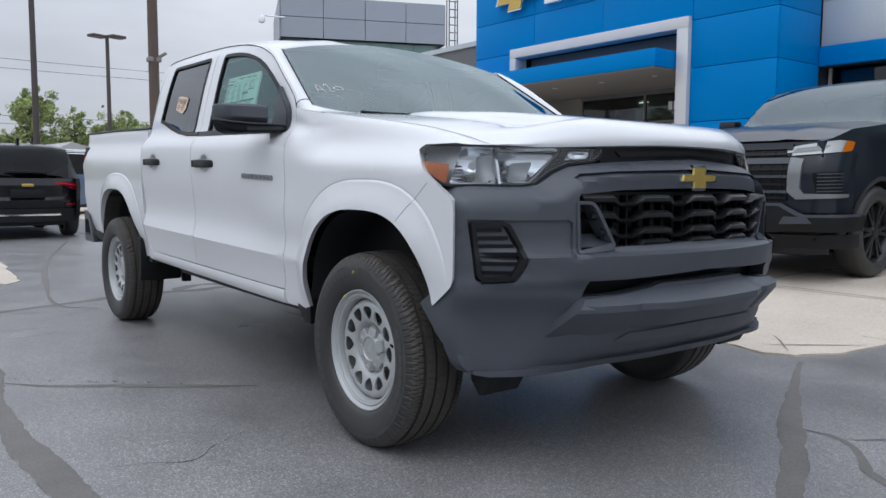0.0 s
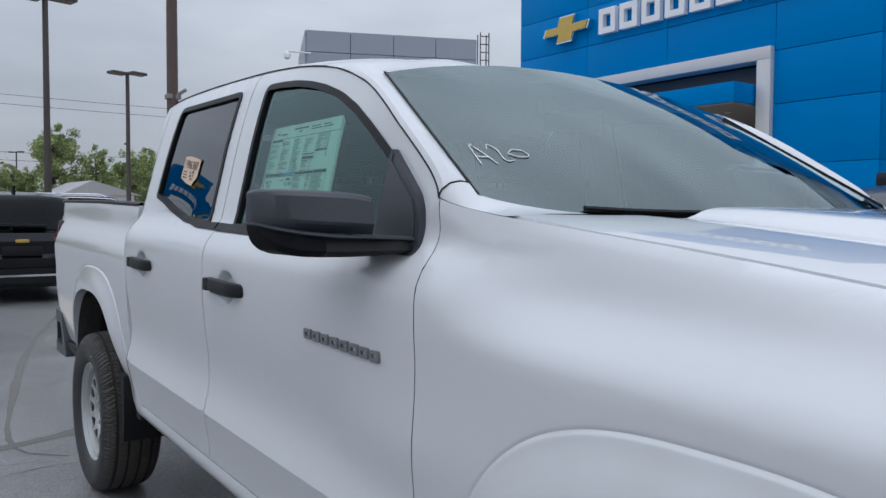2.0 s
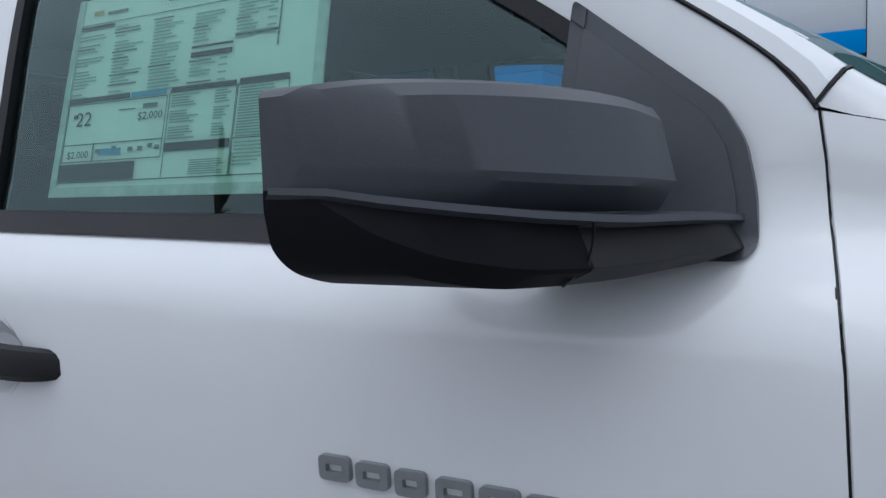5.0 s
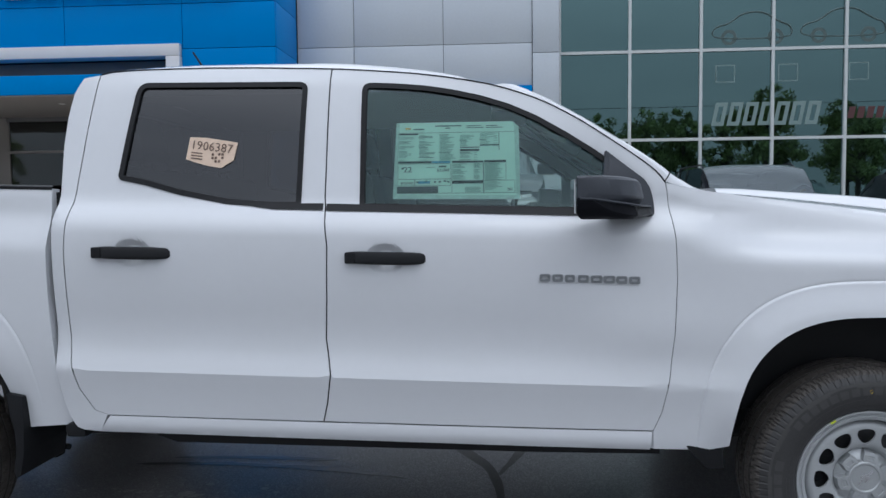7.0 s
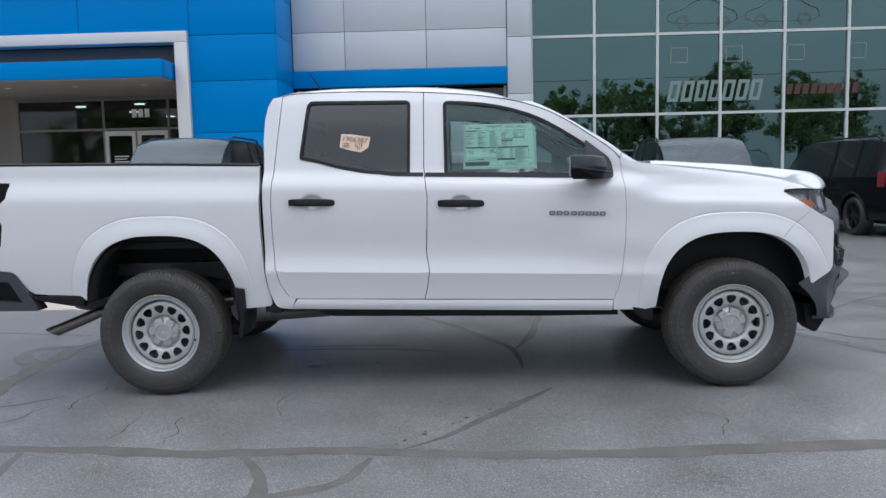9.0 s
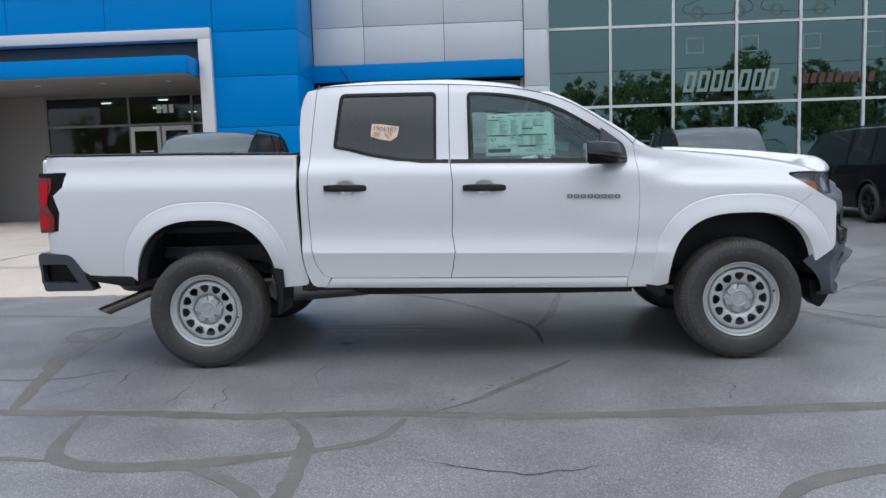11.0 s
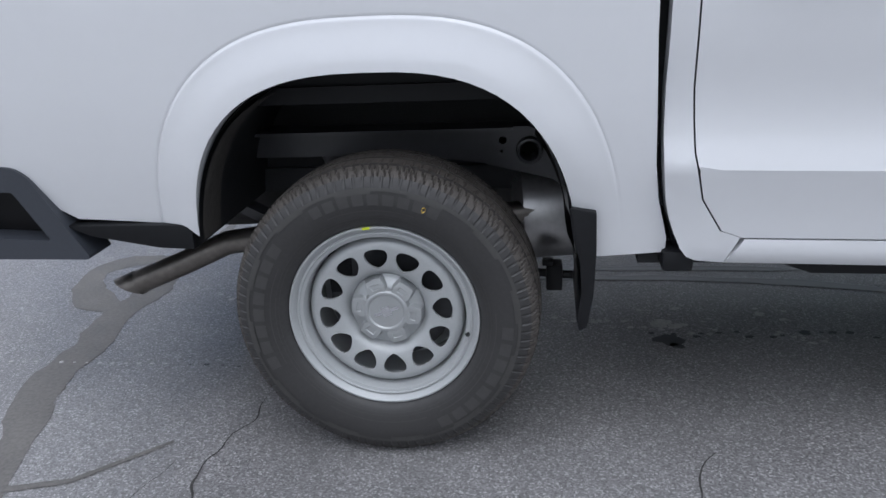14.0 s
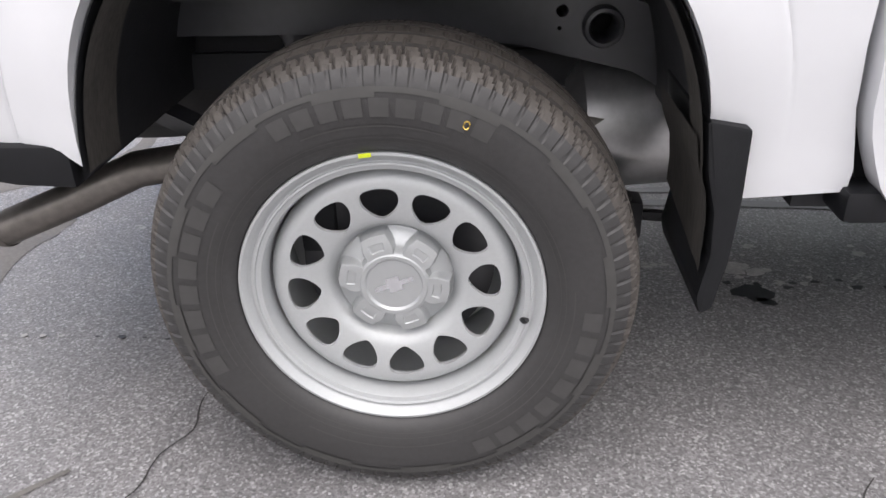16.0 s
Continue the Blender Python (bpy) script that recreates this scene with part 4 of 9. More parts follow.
def ws_at(u, v, lift=0.0):
    p = ws_base(u).lerp(ws_top(u), v)
    return p + Vector((0.5, 0, 0.86)) * (0.028 * math.sin(math.pi * v) * (1 - abs(u) ** 3) + lift)


us = [-1 + 2 * i / 32 for i in range(33)]
vs_ = [i / 16 for i in range(17)]
part("windscreen", patch([[ws_at(u, v) for u in us] for v in vs_]), "glass_ws", truck, "raked windscreen with a white painted stock mark", face_out=False)


def frit_rows(lo, hi, side):
    return patch([[ws_at(u, v, -0.004) for u in (lo, (lo + hi) / 2, hi)] for v in vs_]) if side else patch([[ws_at(u, v, -0.004) for u in us] for v in (lo, (lo + hi) / 2, hi)])


part("windscreen_border", join(frit_rows(-1, -0.965, True), frit_rows(0.965, 1, True), frit_rows(0, 0.04, False), frit_rows(0.955, 1, False)), "frit", truck, "", face_out=False)
both("windscreen_seal", tube([ws_at(-0.998, v, 0.001) for v in vs_], 0.0035, 6), "blackm", truck, "black rubber windscreen seal")
part("sensor_cover", join(patch([[ws_at(u, v, -0.004) for u in (-0.12, -0.06, 0, 0.06, 0.12)] for v in (0.80, 0.84, 0.88, 0.92, 0.955)]), block(2.12, 2.28, -0.07, 0.07, 1.62, 1.68, 0.02)), "frit", truck, "", face_out=False)



def roof_z(x):
    return curve1([(0.60, 1.74), (0.69, 1.775), (0.80, 1.792), (1.1, 1.812), (1.5, 1.812), (1.8, 1.80), (2.05, 1.782), (2.25, 1.755)])(x)


TOPZ = curve1([(p[0], p[1]) for p in TOP_SEAM])


def roof_pt(q, v):
    """q from -1 to 1 across, v from 0 at the back to 1 at the windscreen."""
    xf = ws_top(q).x
    x = 0.665 + (xf - 0.665) * v
    xs = max(x, 0.745)
    zs = TOPZ(min(xs, 2.24)) + 0.004
    ys = side_w(xs, zs) - 0.004
    zc = roof_z(x)
    a = abs(q)
    arc = 1 - a ** (7 - 4.6 * step01(1.45, 2.1, x))
    if v > 0.85:
        k = step01(0.85, 1.0, v)
        zt = ws_top(q).z
        z = (zs + (zc - zs) * arc) * (1 - k) + zt * k
        y = (ys * q) * (1 - k) + ws_top(q).y * k
    else:
        z = zs + (zc - zs) * arc
        y = ys * q
    z -= 0.035 * max(0, 1 - (x - 0.665) / 0.10) ** 2 * 1.0
    z += 0.004 * math.cos(q * math.pi * 5) * step01(0, 0.1, v) * step01(1, 0.85, v) * (a < 0.7)
    return Vector((x, y, z))


qs = [-1, -0.995, -0.985, -0.97, -0.95, -0.92, -0.88] + [-0.82 + 1.64 * i / 24 for i in range(25)] + [0.88, 0.92, 0.95, 0.97, 0.985, 0.995, 1]
part("roof", turned(patch([[roof_pt(q, v) for q in qs] for v in [0, 0.02, 0.04, 0.07, 0.1] + [0.15 + 0.78 * i / 22 for i in range(23)] + [0.95, 0.97, 0.985, 1]])), "white", truck, "white roof", face_out=False)


def pillar_rows():
    """The strip between the door seam and the windscreen's edge."""
    rows = []
    seam = [p for p in resample(TOP_SEAM, 0.03, False) if p[0] >= 2.14]
    n = len(seam)
    for i, (x, z) in enumerate(seam):
        k = i / (n - 1)
        a = Vector(on_side(x, z)) + Vector((0, 0.0, 0.004))
        b = ws_at(-1, 1.0 - 0.92 * k)
        mid = (a + b) / 2 + Vector((0.007, -0.007, 0.014))
        rows.append([a + Vector((0, 0.012, -0.012)), a, a.lerp(mid, 0.4) + Vector((0.002, -0.004, 0.003)), mid, mid.lerp(b, 0.6) + Vector((0.002, -0.003, 0.003)), b])
    return rows


both("a_pillar", patch(pillar_rows()), "white", truck)
seam3 = [on_side(x, z) for x, z in resample(chaikin(TOP_SEAM, 1, False), 0.04, False)]
both("roof_ditch_strip", tube([Vector(p) + Vector((0, -0.0005, 0.002)) for p in seam3], 0.0023, 6), "blackm", truck)


# bonnet
HOOD_C = curve1([(2.80, 1.325), (3.0, 1.327), (3.27, 1.310), (3.50, 1.294), (3.70, 1.273), (3.84, 1.257), (4.0, 1.235), (4.1, 1.217), (4.2, 1.195)])
HOOD_B = curve1([(0.0, 1.0), (0.36, 0.99), (0.47, 0.95), (0.52, 0.88), (0.58, 0.60), (0.64, 0.47), (0.75, 0.36), (0.86, 0.24), (0.95, 0.10), (1.0, 0.0)])

FRONT_H = [(3.896, 0.738), (3.928, 0.69), (3.980, 0.60), (4.045, 0.48), (4.090, 0.36), (4.126, 0.2), (4.138, 0.0)]
HOOD_EDGE = curve1([(y, x) for x, y in FRONT_H[::-1]] + [(0.80, 3.85)])
HOOD_N = curve1([(0.0, 1.0), (0.50, 0.98), (0.64, 0.90), (0.75, 0.74), (0.86, 0.48), (0.95, 0.18), (1.0, 0.0)])


def hood_z(x, y):
    s = SEAM_Y(x)
    q = min(1.0, abs(y) / s)
    zs, zc = SEAM_Z(x) + 0.002, HOOD_C(x)
    b = HOOD_B(q)
    z = zs + (zc - zs) * (b + (HOOD_N(q) - b) * step01(3.7, 4.0, x))
    z -= 0.010 * math.exp(-((abs(y) - 0.47) / 0.05) ** 2) * step01(4.0, 3.5, x)
    lip = 1.153 - 0.016 * step01(0.1, 0.7, abs(y))
    u = min(1.0, max(0.0, HOOD_EDGE(abs(y)) - x) / 0.11)
    return lip + (z - lip) * math.sqrt(max(0.0, 1 - (1 - u) ** 2))


COWL_X = curve1([(0.0, 3.005), (0.2, 3.0), (0.45, 2.975), (0.6, 2.93), (0.74, 2.875), (0.80, 2.85), (0.86, 2.83)])


def hood_pt(u, v):
    """u across from -1 to 1, v from the windscreen to the front edge."""
    w = SEAM_Y(min(2.85 + 1.045 * v, 3.895)) - 0.004
    y = u * w
    x = COWL_X(abs(y)) + (HOOD_EDGE(abs(y)) - COWL_X(abs(y))) * v
    return (x, y, hood_z(x, y))


hood_v = [i / 26 * 0.86 for i in range(27)] + [0.88, 0.90, 0.915, 0.93, 0.942, 0.953, 0.963, 0.972, 0.980, 0.987, 0.993, 0.997, 1.0]
hood_u = [-1 + 2 * i / 80 for i in range(81)]
hood_rows = [[hood_pt(u, v) for u in hood_u] for v in hood_v]
hood_rows += [[(x - 0.004, y, z - 0.010) for x, y, z in hood_rows[-1]], [(x - 0.03, y, z - 0.014) for x, y, z in hood_rows[-1]]]
hood_rows = [[(x, y, z - 0.014) for x, y, z in hood_rows[0]]] + hood_rows
hood_rows = [[(r[0][0], r[0][1] + 0.002, r[0][2] - 0.014)] + r + [(r[-1][0], r[-1][1] - 0.002, r[-1][2] - 0.014)] for r in hood_rows]
part("bonnet", patch(hood_rows), "white", truck, "white bonnet with a raised centre", face_out=True, angle=40)
part("cowl_panel", patch([[(2.80 + 0.17 * (1 - u * u), 0.78 * u, 1.305), (2.90 + 0.15 * (1 - u * u), 0.78 * u, 1.27), (2.97 + 0.1 * (1 - u * u), 0.76 * u, 1.24)] for u in us]), "blackm", truck, "", face_out=False)
for y0, y1 in ((-0.62, 0.0), (0.02, 0.60)):
    w = part("wiper", tube([(2.935, y0 + 0.02, 1.280), (2.972, (y0 + y1) / 2, 1.290), (2.990, y1, 1.292)], [0.009, 0.010, 0.006], 6), "blackm", truck, "black windscreen wiper")
    part("blade", tube([ws_at((y0 + k * (y1 - y0) / 6) / 0.81, 0.012, 0.006) for k in range(7)], 0.005, 5), "blackm", w)
part("inner_bay", block(2.75, 3.85, -0.70, 0.70, 0.55, 1.12), "blackm", truck)

# white marker strokes on the windscreen
def ws_stroke(pts):
    out = []
    for y, z in [(-0.731 + (p[0] + 0.740) * 0.86, 1.418 + (p[1] - 1.430) * 0.85) for p in pts]:
        best = min(((abs(ws_at(y / (0.816 - 0.104 * v), v).z - z), v) for v in [k / 200 for k in range(200)]))[1]
        out.append(ws_at(y / (0.816 - 0.104 * best), best, 0.002))
    return tube([tuple(p) for p in out], 0.0013, 5)


mark = [ws_stroke(chaikin(q, 2, False)) for q in (
    [(-0.744, 1.422), (-0.734, 1.452), (-0.722, 1.478), (-0.711, 1.455), (-0.702, 1.422)], [(-0.740, 1.440), (-0.708, 1.440)],
    [(-0.690, 1.462), (-0.676, 1.478), (-0.662, 1.462), (-0.678, 1.430), (-0.650, 1.432)],
    [(-0.648, 1.450), (-0.630, 1.463), (-0.600, 1.462), (-0.596, 1.446), (-0.625, 1.440), (-0.648, 1.450)])]
part("painted_mark", join(*mark), "marker", truck, "hand-painted white letters A20")

def cowl_rows():
    """White corner between the windscreen's foot, the pillar and the fender's top edge."""
    rows = []
    for i in range(9):
        t = i / 8
        x = 2.700 + 0.17 * t
        a = Vector(on_side(2.698, 1.337)) + Vector((0, 0, 0.004)) if i == 0 else Vector(on_side(x, SEAM_Z(x))) + Vector((0, 0.001, 0.001))
        b = ws_at(-1, 0.08 * (1 - t / 0.4)) if t < 0.4 else ws_at(-1 + 0.24 * (t - 0.4) / 0.6, 0)
        g = (1 - t) ** 2
        mid = (a + b) / 2 + Vector((0.008, -0.012, 0.010)) * g + Vector((0, 0, 0.002))
        rows.append([a, a.lerp(mid, 0.4) + Vector((0.002, -0.004, 0.003)) * g, mid, mid.lerp(b, 0.6) + Vector((0.002, -0.003, 0.003)) * g, b + Vector((0.004, 0, 0))])
    return rows


both("cowl_corner", patch(cowl_rows()), "white", truck)
both("pillar_seam", tube([p + Vector((-0.002, -0.0015, 0.0015)) for p in cowl_rows()[0]], 0.0018, 5), "blackm", truck)

# roof aerial
part("aerial", tube([(0.86, 0.10, 1.80), (0.80, 0.10, 1.90), (0.74, 0.10, 1.99)], [0.010, 0.005, 0.004], 7), "blackm", truck)


# ---------------------------------------------------------------- the pickup's front end
FASCIA_PLAN = [(4.19, 0.0), (4.18, 0.2), (4.158, 0.35), (4.128, 0.47), (4.09, 0.57), (4.047, 0.66), (4.0, 0.74), (3.945, 0.82), (3.915, 0.875), (3.893, 0.909), (3.84, 0.916), (3.78, 0.918), (3.68, 0.918)]
LAMP_PLAN = [(4.125, 0.0), (4.112, 0.2), (4.085, 0.36), (4.04, 0.5), (3.965, 0.66), (3.905, 0.76), (3.86, 0.825), (3.80, 0.868), (3.72, 0.881), (3.58, 0.884)]


def nose_way(s):
    """Way along the bumper's skin for a place on its outline."""
    return float(np.interp(s, [0, 0.466, 0.624, 0.963, 1.002, 1.135, 1.4], [0, 0.43, 0.58, 0.93, 0.985, 1.10, 1.365]))


def lamp_way(s):
    return float(np.interp(s, [0, 0.85, 1.168, 1.4], [0, 0.85, 1.118, 1.35]))


def plan_curve(pts):
    pts = chaikin(pts, 3, False)
    d = [0.0]
    for a, b in zip(pts, pts[1:]):
        d.append(d[-1] + math.dist(a, b))
    px, py = [p[0] for p in pts], [p[1] for p in pts]
    return lambda s: (float(np.interp(s, d, px)), float(np.interp(s, d, py)))


fas, lam = plan_curve(FASCIA_PLAN), plan_curve(LAMP_PLAN)
F_OFF = curve1([(0.28, -0.13), (0.36, -0.10), (0.40, -0.065), (0.44, -0.03), (0.48, -0.005), (0.50, 0.0), (0.60, 0.012), (0.66, 0.012), (0.70, 0.03), (0.77, 0.035), (0.785, 0.005), (0.80, 0.0), (0.95, 0.0), (1.0, -0.004), (1.05, -0.012), (1.09, -0.04), (1.12, -0.07)])


def on_lamp(a, z, d=0.0):
    s = lamp_way(abs(a))
    x, y = lam(s)
    x2, y2 = lam(s + 0.01)
    n = Vector((y2 - y, -(x2 - x))).normalized()
    n = Vector((abs(n.x), abs(n.y)))
    k = (z - 1.06) * -0.25
    return (x + n.x * (d + k), math.copysign(1, a) * (y + n.y * (d + k)), z)


SWEEP_Z = curve1([(0.0, 1.046), (0.42, 1.030), (0.553, 1.012), (0.618, 0.985), (0.668, 0.952), (0.72, 0.945), (1.4, 0.944)])


def on_fascia(a, z, d=0.0):
    """a: way along the nose from the centre, below zero on the near side. The top sweeps back to the lamps."""
    s = abs(a)
    x, y = fas(nose_way(s))
    x2, y2 = fas(nose_way(s) + 0.01)
    n = Vector((y2 - y, -(x2 - x))).normalized()
    n = Vector((abs(n.x), abs(n.y)))
    o = F_OFF(z) * (step01(0.85, 0.45, s) if z < 0.48 else step01(1.0, 0.85, s)) + d
    p = Vector((x + n.x * o, math.copysign(1, a) * (y + n.y * o), z))
    z0 = SWEEP_Z(s)
    k = step01(z0, z0 + 0.055, z) * 0.93
    return tuple(p.lerp(Vector(on_lamp(a, z, d)), k))


def mir(pts):
    """A half outline, near side, closed over the centre line."""
    return pts + [(-a, z) for a, z in pts[::-1]]


fas_half = [(-0.0001, 0.404), (-0.45, 0.396), (-0.75, 0.384), (-0.93, 0.380), (-0.963, 0.388), (-0.982, 0.41), (-1.008, 0.474), (-1.06, 0.535), (-1.135, 0.600), (-1.055, 0.648), (-1.022, 0.668), (-1.006, 0.692), (-1.002, 0.925), (-0.985, 0.962), (-0.955, 0.993), (-0.90, 0.998), (-0.72, 0.996), (-0.665, 1.004), (-0.61, 1.040), (-0.555, 1.064), (-0.45, 1.076), (-0.36, 1.083), (-0.0001, 1.098)]
sunk_hole = [(-0.613, 0.962), (-0.584, 1.029), (-0.556, 1.041), (-0.433, 1.050), (0.0, 1.062), (0.433, 1.050), (0.556, 1.041), (0.584, 1.029), (0.613, 0.962), (0.612, 0.785), (0.478, 0.786), (0.466, 0.798), (0.0, 0.806), (-0.466, 0.798), (-0.478, 0.786), (-0.612, 0.785)]
slot_hole = [(-0.605, 0.636), (-0.582, 0.690), (-0.43, 0.692), (0.0, 0.706), (0.43, 0.692), (0.582, 0.690), (0.605, 0.636), (0.44, 0.640), (0.31, 0.655), (0.26, 0.668), (-0.26, 0.668), (-0.31, 0.655), (-0.44, 0.640)]
fog_near = round_poly([(-0.962, 0.884), (-0.942, 0.704), (-0.925, 0.692), (-0.825, 0.698), (-0.786, 0.766), (-0.800, 0.806), (-0.838, 0.876), (-0.858, 0.884)], 0.010)
side_hole = [(-0.972, 0.892), (-0.838, 0.889), (-0.690, 0.889), (-0.648, 0.890), (-0.634, 0.880), (-0.634, 0.770), (-0.780, 0.768), (-0.818, 0.692), (-0.928, 0.684), (-0.950, 0.698)]
side_far = [(-a, z) for a, z in side_hole[::-1]]
grid_f = [(a, z) for z in (0.36, 0.385, 0.41, 0.44, 0.48, 0.52, 0.545, 0.57, 0.59, 0.61, 0.63, 0.645, 0.66, 0.675, 0.69, 0.70, 0.72, 0.745, 0.76, 0.77, 0.779, 0.787, 0.8, 0.83, 0.87, 0.91, 0.95, 0.98, 0.99, 1.0, 1.015, 1.03, 1.045, 1.06, 1.075, 1.09) for a in np.arange(-1.14, 1.141, 0.03)] + [(sg * a + 0.001, z) for sg in (1, -1) for z in np.arange(0.925, 1.075, 0.0085) for a in np.arange(0.515, 0.745, 0.009)]


def fascia_face(a, z):
    """Bumper skin: rolls under below the fog lamps, with a flat ledge above the roll."""
    s = abs(a)
    k = step01(0.60, 0.72, s) * step01(1.06, 0.94, s)
    return on_fascia(a, z, k * (0.012 * step01(0.60, 0.655, z) * step01(0.72, 0.67, z) - 0.024 * step01(0.645, 0.56, z)))


bumper = part("front_bumper", sheet(mir(fas_half), fascia_face, 0.022, [sunk_hole, slot_hole, side_hole, side_far], grid_f, back=(-0.06, 0, 0), out=(1, 0, 0)), "plastic", truck, "charcoal grained plastic front bumper and grille surround", face_out=False, angle=62)


def plate(line, d, mat, parent, name, back=(-0.03, 0, 0), label="", step=0.03, mirror=True):
    vf = sheet(line, d if callable(d) else (lambda a, z: on_fascia(a, z, d)), step, back=back, out=(1, 0, 0))
    obs = [part(name, vf, mat, parent, label, face_out=False, angle=25)]
    if mirror:
        obs.append(part(name, flip(vf), mat, parent, label, face_out=False, angle=25))
    return obs


# sunken panels beside the fog grilles, badge panel over the grille, raised skid plate, lower lip
plate([(-0.985, 0.90), (-0.70, 0.90), (-0.6195, 0.90), (-0.6195, 0.762), (-0.80, 0.758), (-0.84, 0.680), (-0.985, 0.676)], -0.010, "plastic", bumper, "recess_panel", back=(-0.004, 0, 0))
brow = mir([(-0.0001, 0.995), (-0.42, 0.987), (-0.60, 0.972), (-0.624, 0.980), (-0.594, 1.038), (-0.562, 1.050), (-0.433, 1.059), (-0.0001, 1.071)])
part("badge_panel", sheet(brow, lambda a, z: on_fascia(a, z, -0.016 - 0.014 * step01(1.05, 0.985, z)), 0.03, grid=[(a, z) for z in (1.0, 1.015, 1.03, 1.04) for a in np.arange(-0.58, 0.581, 0.02)], back=(-0.05, 0, 0), out=(1, 0, 0)), "plastic", bumper, "", face_out=False)
skid = [(-0.730, 0.488), (-0.603, 0.632), (-0.44, 0.640), (-0.39, 0.645), (-0.31, 0.656), (-0.265, 0.670), (0.265, 0.670), (0.31, 0.656), (0.39, 0.645), (0.44, 0.640), (0.603, 0.632), (0.730, 0.488), (0.60, 0.494), (0.42, 0.520), (0.39, 0.523), (0.29, 0.528), (-0.29, 0.528), (-0.39, 0.523), (-0.42, 0.520), (-0.60, 0.494)]
SKID_D = [(0.0, 0.050), (0.265, 0.050), (0.39, 0.020), (0.42, 0.030), (0.58, 0.030), (0.73, 0.008)]


def skid_map(a, z):
    d = float(np.interp(abs(a), [p[0] for p in SKID_D], [p[1] for p in SKID_D]))
    top = min(1.0, max(0.0, (0.668 - z) / 0.056))
    return on_fascia(a, z, -0.03 + (d + 0.055) * top - 0.065 * min(1.0, max(0.0, (0.59 - z) / 0.10)))


part("skid_plate", sheet(skid, skid_map, 0.02, grid=[(a, z) for z in (0.51, 0.53, 0.55, 0.57, 0.59, 0.602, 0.612, 0.622, 0.632, 0.642, 0.652, 0.66) for a in [s * v for v in (0, 0.09, 0.18, 0.265, 0.31, 0.35, 0.39, 0.42, 0.47, 0.53, 0.58, 0.62, 0.66, 0.69) for s in (1, -1)]], back=(-0.05, 0, 0), out=(1, 0, 0)), "plastic", bumper, "dark grey lower skid plate", face_out=False, angle=14)
part("lower_opening", sheet(mir([(-0.0001, 0.515), (-0.40, 0.505), (-0.46, 0.480), (-0.40, 0.466), (-0.0001, 0.472)]), lambda a, z: on_fascia(a, z, 0.006), 0.04, back=(-0.02, 0, 0), out=(1, 0, 0)), "plastic", bumper, "", face_out=False)
lip = mir([(-0.0001, 0.396), (-0.45, 0.388), (-0.75, 0.376), (-0.90, 0.373), (-0.945, 0.382), (-0.950, 0.396), (-0.90, 0.394), (-0.75, 0.398), (-0.45, 0.412), (-0.0001, 0.424)])
part("lower_lip", sheet(lip, lambda a, z: on_fascia(a, z, 0.018 - 0.026 * step01(0.55, 0.90, abs(a))), 0.03, back=(-0.10, 0, 0), out=(1, 0, 0)), "plastic", bumper, "", face_out=False)

# grille: dark back, wavy bars, uprights, side brackets
grille = part("grille", sheet(mir([(-0.0001, 0.77), (-0.62, 0.77), (-0.62, 0.98), (-0.0001, 0.98)]), lambda a, z: on_fascia(a, z, -0.075), 0.06, back=(-0.01, 0, 0), out=(1, 0, 0)), "black", truck, "black grille with wavy bars behind a gold bow badge", face_out=False)


def wavy_bar(zc, h, amp, reach, d):
    rows = []
    for i in range(97):
        a = -reach + 2 * reach * i / 96
        ph = (a / 0.27) % 1.0
        tri = min(max((abs(ph - 0.5) - 0.12) / 0.13, 0), 1)
        z0 = zc + amp * (tri - 0.5)
        hh = h * (0.75 + 0.6 * tri)
        dd = d + 0.012 * tri
        rows.append([on_fascia(a, z0 + q * hh, dd + e) for q, e in ((-1, -0.05), (-1, -0.012), (-0.55, 0.0), (0.3, 0.006), (1.0, -0.008), (1.0, -0.05))])
    return patch(rows)


